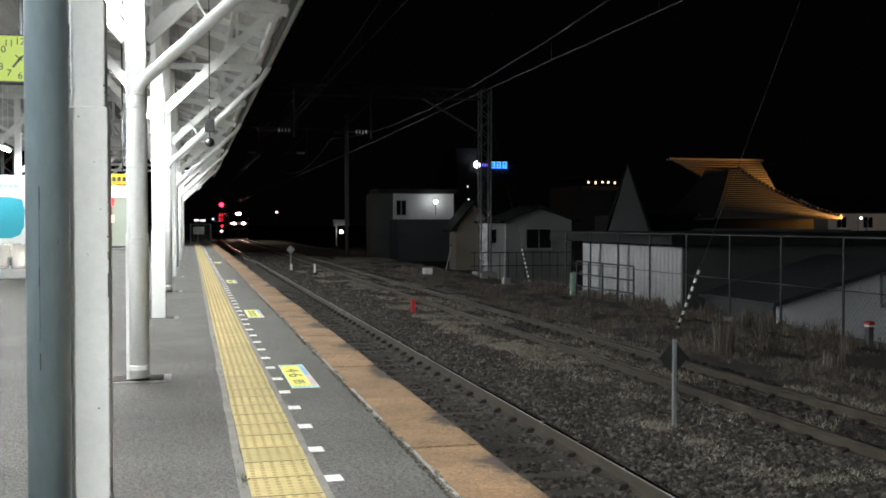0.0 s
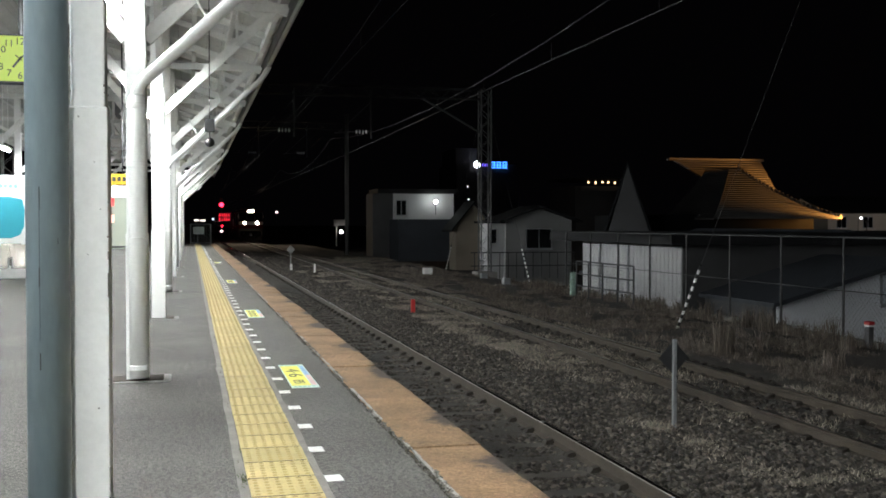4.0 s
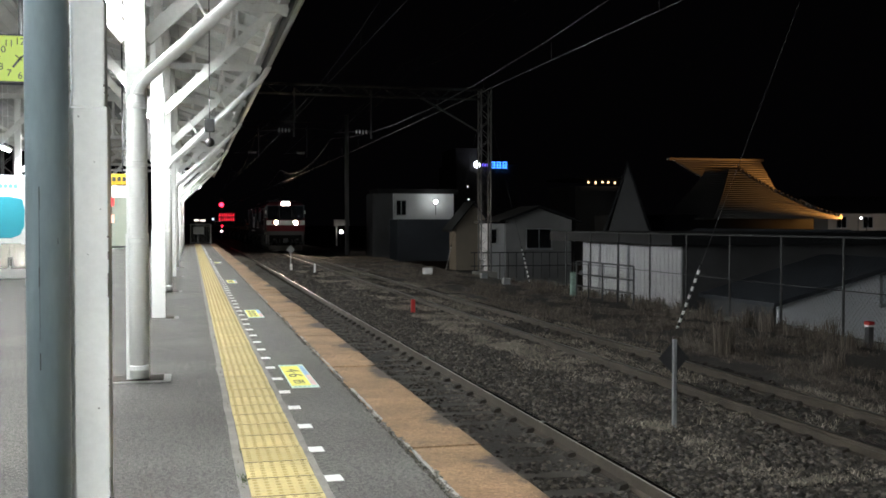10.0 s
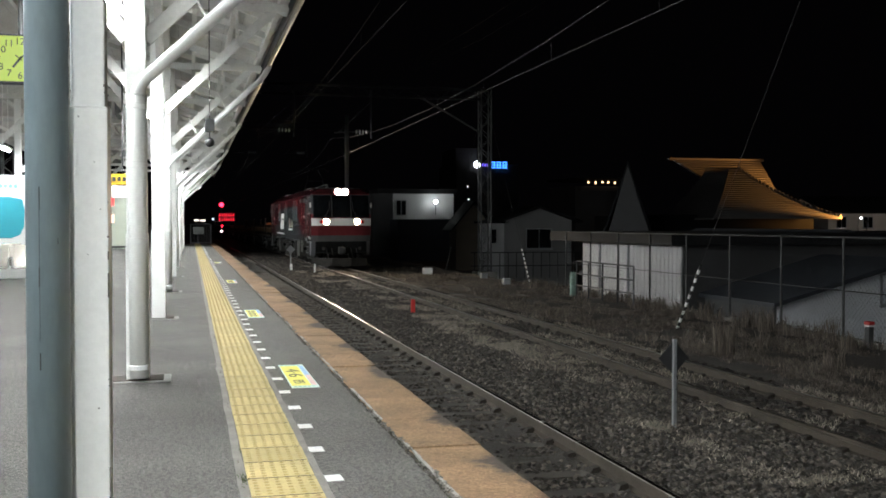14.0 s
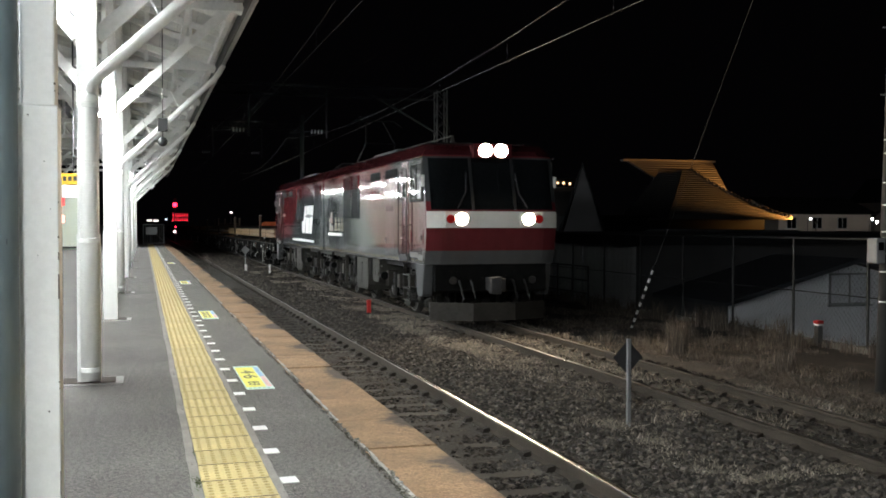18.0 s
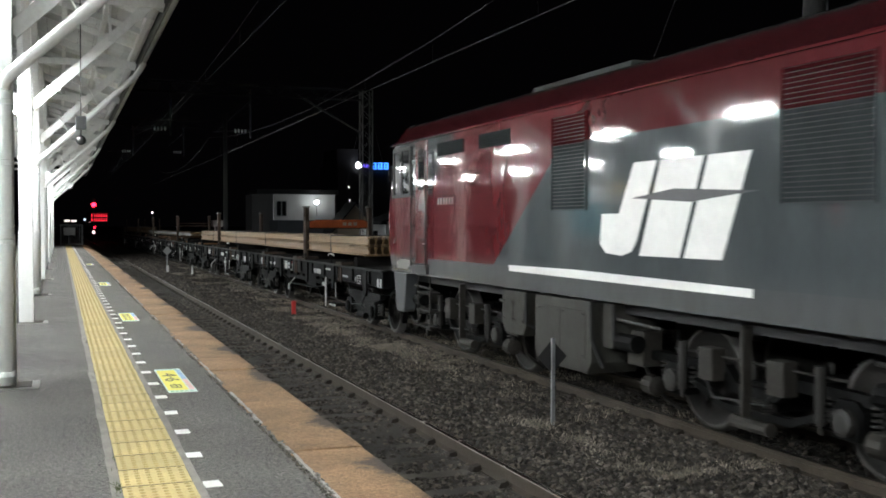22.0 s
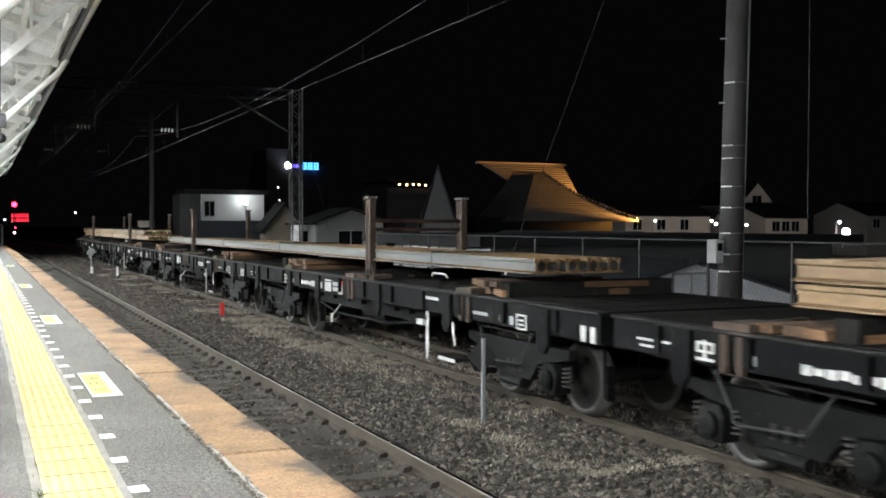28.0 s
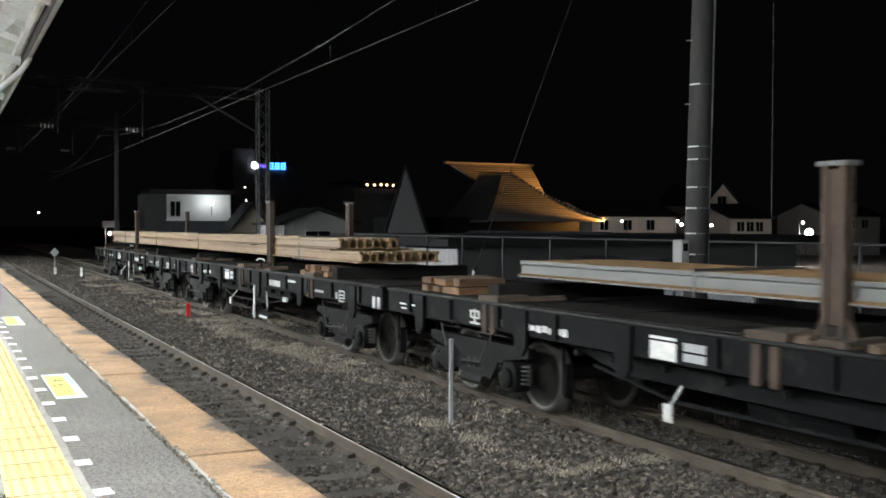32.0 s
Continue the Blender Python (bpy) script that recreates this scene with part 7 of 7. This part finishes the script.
    box(bm, -1.22, -1.2, 8.87, 8.98, -0.22 + U, -0.06 + U)
    rod(bm, (-1.21, 8.92, -0.1 + U), (-1.0, 8.92, 0.15 + U), 0.015)
    part("tag", bm, WHITE_WORN, root, "white brake release tag")
    bm = B()
    box(bm, -1.3, -1.26, 4.6, 4.82, 0.11 + U, 0.19 + U)
    part("tag", bm, WHITE_WORN, root, "white brake release tag")
    TRAIN.append((root, XW, 25.9 + PITCH * k))
    return root


def rail_bundle(label, s0, s1, layers, mats, offsets, jitter):
    """New rails laid side by side, upright and upside down by turns; s0 and s1 count back from the locomotive's front."""
    root = thing("rail_bundle", label, "rails", (XW, front_at(0) + s0, ZR), "rail loads")
    sec = [(-0.07, 0), (0.07, 0), (0.07, 0.014), (0.014, 0.036), (0.011, 0.125), (0.034, 0.14), (0.034, 0.178), (-0.034, 0.178), (-0.034, 0.14), (-0.011, 0.125), (-0.014, 0.036), (-0.07, 0.014)]
    bm = B()
    prism(bm, sec, "y", 0, s1 - s0)
    me = mesh_of("rail", bm, [mats[0], mats[1]])
    inner = me.copy()
    for m, low in ((me, 9.0), (inner, 0.13)):
        for f in m.polygons:
            if f.normal.z > 0.3 or f.center.z > low or abs(f.normal.y) > 0.9:
                f.material_index = 1
    rng = random.Random(int(s0))
    for j, (z, count, dy) in enumerate(layers):
        for i in range(count):
            piece("rail", inner if i else me, root, pose(offsets + 0.145 * i, dy + rng.uniform(-jitter, jitter), z + U))
        if j < len(layers) - 1:
            for y in (1.2, 6.0, 12.0, 18.5, 24.0):
                bm = B()
                box(bm, offsets - 0.08, offsets + 0.145 * count, y, y + 0.1, z + 0.178 + U, z + 0.196 + U)
                part("spacer", bm, TIMBER, root)
    for y in (2.8, 10.8, 16.3, 22.0):
        bm = B()
        z0, z1 = layers[0][0] + U, layers[-1][0] + 0.178 + U
        wd = offsets + 0.145 * (layers[0][1] - 1) + 0.08
        path_rod(bm, [(offsets - 0.09, y, z0 - 0.05), (offsets - 0.09, y + 0.02, z1 + 0.01), (wd, y + 0.04, z1 + 0.01), (wd, y + 0.02, z0 - 0.05)], 0.014)
        part("lashing_chain", bm, DARK_STEEL, root, "dark lashing chain")
    TRAIN.append((root, XW, s0))
    return root


def timber_stack(s0, wide, rows, label):
    root = thing("timber_blocks", label, "timber blocks", (XW, front_at(0) + s0, ZR), "timber under the rails")
    rng = random.Random(int(s0 * 10))
    for r in range(rows):
        for i in range(4):
            bm = B()
            y = i * 0.3 + rng.uniform(-0.05, 0.05)
            h = rng.uniform(0.07, 0.092)
            box(bm, -1.18 + rng.uniform(-0.08, 0.06), wide + rng.uniform(-0.2, 0.2), y, y + rng.uniform(0.16, 0.26), 0.652 + 0.1 * r + U, 0.655 + h + 0.1 * r + U)
            bmesh.ops.rotate(bm, cent=(-0.3, y, 0.7 + U), matrix=Matrix.Rotation(rng.uniform(-0.07, 0.07), 3, "Z"), verts=bm.verts)
            part("block", bm, TIMBER, root, "", 0.008)
    TRAIN.append((root, XW, s0))


def build_train():
    build_locomotive()
    wheel = wheelset_mesh(0.43)
    for k in range(6):
        build_wagon(k, k >= 4, wheel)
    rail_bundle("two layers of tan new rails lashed on two flat wagons", 27.6, 53.75, [(0.88, 10, 0), (1.08, 10, 0.0)], (NEW_RAIL, NEW_RAIL), -1.08, 0.03)
    rail_bundle("single layer of grey rails with brown tops on two flat wagons", 57.95, 83.0, [(0.95, 9, 0)], (GREY_RAIL, RAIL_TOP_RUST), -1.08, 0.02)
    rail_bundle("two uneven layers of tan new rails on two flat wagons", 87.9, 113.0, [(0.93, 10, 0), (1.13, 8, 0.9)], (NEW_RAIL, NEW_RAIL), -1.08, 0.05)
    timber_stack(58.4, 0.6, 2, "stack of raw timber blocks under grey rails")
    timber_stack(66.9, 0.6, 2, "stack of raw timber blocks under grey rails")
    timber_stack(73.2, 0.6, 2, "stack of raw timber blocks under grey rails")
    timber_stack(89.2, 0.6, 2, "stack of raw timber blocks under tan rails")
    timber_stack(53.0, 0.2, 1, "loose timber blocks on a wagon deck")
    timber_stack(84.4, -0.3, 2, "loose timber blocks and sacks on a wagon deck")


build_train()


JOINT = surface("dark_joint_dirt", (0.032, 0.028, 0.022), 0.95, 0, 40, 3, 0.3)
PALE_GRASS = islands("flattened_dry_grass", (0.25, 0.215, 0.175), 0.55, 0.95, (0.31, 0.27, 0.22))


# ---- small pieces: coping slabs, tactile tiles, marks, stones and dry grass ----
def build_coping():
    root = thing("platform_coping", "orange-brown coping slabs along the platform edge", "coping", (0, 0, 0), kind="structure")
    bm = B()
    prism(bm, [(1.415, -0.13), (1.93, -0.13), (1.93, -0.012), (1.918, 0.0), (1.415, 0.0)], "y", 0.006, 0.994)
    slab = mesh_of("coping_slab", bm, COPING)
    rng = random.Random(9)
    for i in range(-6, 80):
        piece("coping_slab", slab, root, pose(rng.uniform(-0.006, 0.006), i + 0.71, rng.uniform(-0.003, 0.003), 0, rng.uniform(-0.3, 0.3), 0))
    bm = B()
    box(bm, 1.40, 1.905, -6, 79.9, -0.2, -0.016)
    part("mortar_bed", bm, JOINT, root, "dark joints between slabs")


def build_tactile():
    root = thing("tactile_paving", "yellow studded tactile tiles along the platform", "tactile paving", (0, 0, 0), kind="structure")
    bm = B()
    box(bm, -0.197, 0.197, -0.196, 0.196, 0, 0.012)
    n = 6
    for i in range(n):
        for j in range(n):
            x, y = (-0.5 + (i + 0.5) / n) * 0.385, (-0.5 + (j + 0.5) / n) * 0.385
            lathe(bm, [(0.017, 0.012), (0.011, 0.017)], (x, y, 0), "z", 6)
    tile = mesh_of("tactile_tile", bm, [TACTILE, STUD])
    for f in tile.polygons:
        if f.center.z > 0.0125:
            f.material_index = 1
    rng = random.Random(3)
    for i in range(-12, 190):
        piece("tactile_tile", tile, root, pose(0.515 + rng.uniform(-0.003, 0.003), 2.533 + 0.415 * i, rng.uniform(0, 0.001), rng.uniform(-0.08, 0.08), rng.uniform(-0.15, 0.15), rng.uniform(-0.4, 0.4)))
    bm = B()
    box(bm, 0.322, 0.708, -2.65, 79, -0.02, 0.0108)
    part("joint_bed", bm, JOINT, root, "dark joints between the tiles")
    for x0, x1 in ((0.258, 0.313), (0.717, 0.765)):
        bm = B()
        ys = [-2.5 + 0.25 * i for i in range(328)]
        a = [bm.verts.new((x0 + 0.012 * noise.noise((y * 2, x0, 1)), y, 0.004)) for y in ys]
        b = [bm.verts.new((x1 + 0.012 * noise.noise((y * 2, x1, 4)), y, 0.004)) for y in ys]
        for i in range(len(ys) - 1):
            bm.faces.new((a[i], b[i], b[i + 1], a[i + 1]))
        part("mortar_strip", bm, MORTAR, root, "pale cement strip beside the tiles")
    # weeds in the joints
    bm = B()
    for i in range(90):
        y = 5 + rng.random() ** 2 * 30
        if i < 34:
            y = 6.05 + rng.gauss(0, 0.05)
        x = 0.30 + rng.gauss(0, 0.012)
        h, a = rng.uniform(0.01, 0.04), rng.uniform(0, 6.28)
        v = [bm.verts.new((x, y, 0.0)), bm.verts.new((x + 0.008, y + 0.006, 0.0)), bm.verts.new((x + 0.03 * math.cos(a), y + 0.03 * math.sin(a), h))]
        bm.faces.new(v)
    me = mesh_of("joint_weeds", bm, surface("small_weed", (0.06, 0.075, 0.025), 0.9, 0, 20, 2, 0.3))
    ob = new("joint_weeds", me)
    tagged(ob, "tiny green weeds in the tile joints", "weeds", kind="stuff")


def build_marks():
    bm = B()
    v = [(-0.05, -0.07), (0.05, -0.07), (0.048, 0.07), (-0.049, 0.068)]
    prism(bm, v, "z", 0.0, 0.005)
    me = mesh_of("white_mark", bm, WHITE_LINE)
    rng = random.Random(5)
    for i in range(-2, 88):
        ob = new("white_mark", me)
        ob.matrix_basis = pose(0.815 + rng.uniform(-0.008, 0.008), 6.0 + 0.8 * i, 0.0, 0, 0, rng.uniform(-3, 3))
        tagged(ob, "small white square marker on the asphalt", "floor mark", "white platform marks")


def build_sticker(x, y, read):
    root = thing("boarding_sticker", "yellow boarding position sticker with a pale blue border", "sticker", (x, y, 0), "boarding stickers")
    root.scale = (0.64, 1.5, 1)
    pale, blue, pink = bpy.data.materials.get("sticker_pale") or surface("sticker_pale", (0.62, 0.78, 0.74), 0.5, 0, 30, 4, 0.1), bpy.data.materials.get("sticker_blue") or surface("sticker_blue", (0.3, 0.5, 0.75), 0.5, 0, 40, 6, 0.2), bpy.data.materials.get("sticker_pink") or surface("sticker_pink", (0.75, 0.5, 0.5), 0.5, 0, 40, 6, 0.2)
    ink = bpy.data.materials.get("sticker_ink") or surface("sticker_ink", (0.12, 0.12, 0.04), 0.6, 0, 30, 4, 0.1)
    green = bpy.data.materials.get("sticker_green") or surface("sticker_green", (0.2, 0.5, 0.4), 0.6, 0, 30, 4, 0.1)
    yel = bpy.data.materials.get("sticker_yellow") or surface("sticker_yellow", (0.78, 0.72, 0.12), 0.5, 0, 30, 3, 0.06, (0.5, 0.46, 0.1), 0.7)
    bm = B()
    box(bm, -0.20, 0.20, -0.52, 0.52, 0, 0.004)
    part("backing", bm, pale, root, "pale backing")
    bm = B()
    box(bm, -0.185, 0.095, -0.44, 0.44, 0.004, 0.006)
    part("yellow_field", bm, yel, root, "yellow field")
    for k, m in ((0, blue), (1, pink)):
        for i in range(5):
            bm = B()
            y0 = 0.44 - 0.088 * (i + 5 * k)
            box(bm, 0.115, 0.185, y0 - 0.076, y0, 0.004, 0.006)
            part("tint_strip", bm, m, root)
    bm = B()
    for i in range(5):
        for e in (-0.49, 0.47):
            box(bm, -0.16 + 0.065 * i, -0.12 + 0.065 * i, e, e + 0.022, 0.004, 0.006)
    part("print_dash", bm, green, root)
    if read:
        lettering("4\u00b76", 0.3, ink, root, pose(-0.045, 0.1, 0.007, 0, 0, -90), "numeral", "dark printed numerals")
        bm = B()
        for a, b, c, d in ((-0.12, 0.03, -0.36, -0.345), (-0.12, 0.03, -0.3, -0.285), (-0.12, 0.03, -0.24, -0.225), (-0.12, -0.105, -0.36, -0.225), (-0.045, -0.03, -0.36, -0.225), (0.015, 0.03, -0.36, -0.225)):
            box(bm, a, b, c, d, 0.006, 0.008)
        part("print_sign", bm, ink, root, "dark printed sign of crossed strokes")
    else:
        for i in range(5):
            for j in range(2):
                bm = B()
                box(bm, -0.13 + 0.1 * j, -0.06 + 0.1 * j, -0.36 + 0.15 * i, -0.28 + 0.15 * i, 0.006, 0.008)
                part("print_bar", bm, ink, root)


def stones(name, label, n, area, size, seed, mat, z_of, power=1.0, bare=None, clump=None):
    """Broken stone lying on the bed: every stone an uneven little solid."""
    rng = np.random.default_rng(seed)
    x0, x1, y0, y1 = area
    base = np.array([(1, 0, 0), (-1, 0, 0), (0, 1, 0), (0, -1, 0), (0, 0, 1), (0, 0, -1), (0.6, 0.6, 0.5), (-0.6, -0.55, 0.55)], float)
    tris = np.array([(0, 6, 4), (6, 2, 4), (2, 1, 4), (1, 7, 4), (7, 3, 4), (3, 0, 4), (0, 2, 6), (1, 3, 7), (0, 5, 2), (2, 5, 1), (1, 5, 3), (3, 5, 0)])
    px = rng.uniform(x0, x1, n)
    py = y0 + (y1 - y0) * rng.random(n) ** power
    if bare:
        # leave the sleepers' tops bare
        start, pitch, half = bare
        keep = np.abs((py - start + pitch / 2) % pitch - pitch / 2) > half
        px, py = px[keep], py[keep]
        n = len(px)
    if clump is not None:
        keep = np.array([noise.noise((v * 1.3, u * 6, seed)) + 0.5 * noise.noise((v * 5, 0, seed)) > clump for u, v in zip(px, py)])
        px, py = px[keep], py[keep]
        n = len(px)
    r = rng.uniform(size[0], size[1], n)
    pts = base[None] * (1 + rng.uniform(-0.35, 0.35, (n, 8, 3))) * r[:, None, None] * np.array([1.15, 1.0, 0.75])
    a, b = rng.uniform(0, 6.28, n), rng.normal(0, 0.5, n)
    ca, sa, cb, sb = np.cos(a), np.sin(a), np.cos(b), np.sin(b)
    X, Y, Z = pts[..., 0], pts[..., 1], pts[..., 2]
    Y, Z = Y * cb[:, None] - Z * sb[:, None], Y * sb[:, None] + Z * cb[:, None]
    X, Y = X * ca[:, None] - Y * sa[:, None], X * sa[:, None] + Y * ca[:, None]
    pz = np.array([z_of(u) for u in px]) + rng.uniform(-0.3, 0.45, n) * r
    V = np.stack([X + px[:, None], Y + py[:, None], Z + pz[:, None]], -1).reshape(-1, 3)
    Fc = (tris[None] + 8 * np.arange(n)[:, None, None]).reshape(-1, 3)
    me = bpy.data.meshes.new(name)
    me.from_pydata(V.tolist(), [], Fc.tolist())
    me.materials.append(mat)
    ob = new(name, me)
    return tagged(ob, label, "ballast stones", kind="stuff")


def grass(name, label, tufts, seed, mat):
    """Dry grass: bent blades in tufts of (x, y, ground, spread, height, blades, lean)."""
    rng = np.random.default_rng(seed)
    T = np.array(tufts, float)
    T = np.repeat(T, T[:, 5].astype(int), axis=0)
    n = len(T)
    x, y, z, spread, h, lean = T[:, 0], T[:, 1], T[:, 2], T[:, 3], T[:, 4], T[:, 6]
    a, q = rng.uniform(0, 6.283, n), spread * np.sqrt(rng.random(n))
    bx, by = x + q * np.cos(a), y + q * np.sin(a)
    hh = h * rng.uniform(0.3, 1.0, n)
    d = rng.uniform(0, 6.283, n)
    run = hh * lean * rng.uniform(0.2, 1.0, n)
    w = rng.uniform(0.0022, 0.0045, n) * (1 + 0.045 * y)
    ox, oy = np.cos(d), np.sin(d)
    P = [(bx - oy * w, by + ox * w, z), (bx + oy * w, by - ox * w, z), (bx + ox * run * 0.35 - oy * w * 0.7, by + oy * run * 0.35 + ox * w * 0.7, z + hh * 0.65),
         (bx + ox * run * 0.35 + oy * w * 0.7, by + oy * run * 0.35 - ox * w * 0.7, z + hh * 0.65), (bx + ox * run, by + oy * run, z + hh * 0.95)]
    V = np.stack([np.stack(p, -1) for p in P], 1).reshape(-1, 3)
    k = 5 * np.arange(n)[:, None]
    F = np.concatenate([k + np.array([[0, 1, 3]]), k + np.array([[0, 3, 2]]), k + np.array([[2, 3, 4]])])
    me = bpy.data.meshes.new(name)
    me.from_pydata(V.tolist(), [], F.tolist())
    me.materials.append(mat)
    return tagged(new(name, me), label, "grass", kind="stuff")


build_coping()
build_tactile()
build_marks()
build_sticker(1.028, 10.18, True)
build_sticker(1.03, 17.42, False)
build_sticker(1.04, 27.3, False)
build_sticker(1.04, 41.0, False)
bed = lambda x: ballast_top(x) + 0.01
stones("ballast_stones", "broken grey ballast stones between the tracks", 34000, (3.8, 6.5, 5.0, 34), (0.015, 0.042), 1, BALLAST, bed, 1.7)
stones("ballast_stones_far", "broken ballast stones further along the tracks", 9000, (3.8, 6.6, 30, 85), (0.03, 0.07), 2, BALLAST, bed, 1.3)
stones("track_stones", "dark broken stones between the rails", 12000, (2.7, 3.7, 5.0, 34), (0.014, 0.036), 3, BALLAST, lambda x: bed(x) - 0.016, 1.6, (3.24, 0.635, 0.09))
stones("track_stones_outer", "brown broken stones about the outer track", 12000, (6.4, 9.0, 5.0, 50), (0.016, 0.04), 4, OUTER_STONE, lambda x: bed(x) - 0.006, 1.5)
# moss and crumbs along the asphalt's edge
MOSS = islands("dark_moss", (0.05, 0.048, 0.034), 0.5, 0.95, (0.09, 0.08, 0.06))
CRUMB = islands("grey_crumbs", (0.2, 0.19, 0.17), 0.5, 0.9)
stones("edge_moss", "dark moss and dirt along the platform coping", 3600, (1.375, 1.41, 4.5, 46), (0.003, 0.009), 11, MOSS, lambda x: 0.0, 1.9, None, -0.1)
stones("edge_crumbs", "loose grey crumbs along the platform coping", 3200, (1.395, 1.445, 4.5, 40), (0.003, 0.012), 12, CRUMB, lambda x: 0.002, 1.9, None, 0.0)
rng = random.Random(21)
tufts = []
for i in range(15000):
    x, y = rng.uniform(8.2, 13.8), 8 + 70 * rng.random() ** 1.3
    f = noise.noise((x * 0.75, y * 0.28, 8)) + 0.6 * noise.noise((x * 2.1, y * 0.8, 3))
    if f > 0.06:
        tufts.append((x, y, ground_height(x, y) - 0.01, rng.uniform(0.12, 0.4), rng.uniform(0.05, 0.13) * (0.8 + f), 26, 2.4))
for i in range(420):
    x, y = rng.uniform(8.6, 13.8), 9 + 50 * rng.random() ** 1.3
    if noise.noise((x * 0.75, y * 0.28, 8)) > -0.1:
        tufts.append((x, y, ground_height(x, y), rng.uniform(0.1, 0.3), rng.uniform(0.12, 0.34), 30, 1.3))
for i in range(160):
    tufts.append((13.5 + rng.gauss(0, 0.2), rng.uniform(8, 40), -1.05, rng.uniform(0.1, 0.3), rng.uniform(0.2, 0.6), 40, 0.9))
for x, y, h in ((9.9, 17.6, 0.95), (10.0, 17.8, 0.8), (9.95, 17.7, 0.9), (10.9, 15.6, 0.55), (13.2, 21.5, 0.75), (12.9, 18.0, 0.5), (13.3, 24.6, 0.65), (13.4, 16.2, 0.6), (11.9, 13.6, 0.45), (9.0, 10.0, 0.3), (13.3, 22.4, 0.7), (13.4, 19.3, 0.75)):
    tufts.append((x, y, -1.05, 0.2, h, 130, 0.5))
grass("yard_grass", "dry winter grass matted over the yard", tufts, 5, DRY_GRASS)
tufts = []
for i in range(1300):
    x, y = rng.uniform(5.1, 6.45), 8 + 48 * rng.random() ** 1.2
    f = noise.noise((x * 0.9, y * 0.45, 2)) + 0.35 * (x - 5.8)
    if f > 0.16:
        tufts.append((x, y, bed(x) + 0.03, rng.uniform(0.08, 0.3), rng.uniform(0.02, 0.06), 70, 3.0))
for i in range(170):
    x, y = 5.8 + rng.gauss(0, 0.22), 19 + rng.gauss(0, 3.6)
    if noise.noise((x * 1.2, y * 0.9, 6)) > -0.08:
        tufts.append((x, y, bed(5.6) + 0.02, 0.24, rng.uniform(0.03, 0.1), 60, 2.4))
for i in range(900):
    x, y = rng.choice((rng.uniform(6.75, 7.5), rng.uniform(7.8, 8.4))), 10 + 40 * rng.random() ** 1.2
    if noise.noise((x * 0.9, y * 0.35, 12)) > 0.02:
        tufts.append((x, y, bed(min(x, 8.3)) + 0.01, 0.25, rng.uniform(0.03, 0.09), 34, 2.2))
grass("ballast_grass", "flattened pale dry grass along the ballast edge", tufts, 6, PALE_GRASS)


# ---- what moves: the goods train rolls past and away behind the camera ----
def motions():
    times = [0, 4, 8, 12, 14, 16, 18, 20, 22, 24, 26, 27, 28, 28.5, 29, 29.5, 30, 30.5, 31, 32]
    for ob, x, offset in TRAIN:
        walk(ob, [(t, pose(x, front_at(t) + offset, ZR)) for t in times])
    # wheels roll as far as the train runs
    rows = [k * 2 / 30 for k in range(481)]
    for ob, r, (x, y, z) in WHEELS:
        walk(ob, [(t, pose(x, y, z, math.degrees((front_at(0) - front_at(t)) / r) % 360.0)) for t in rows])


motions()
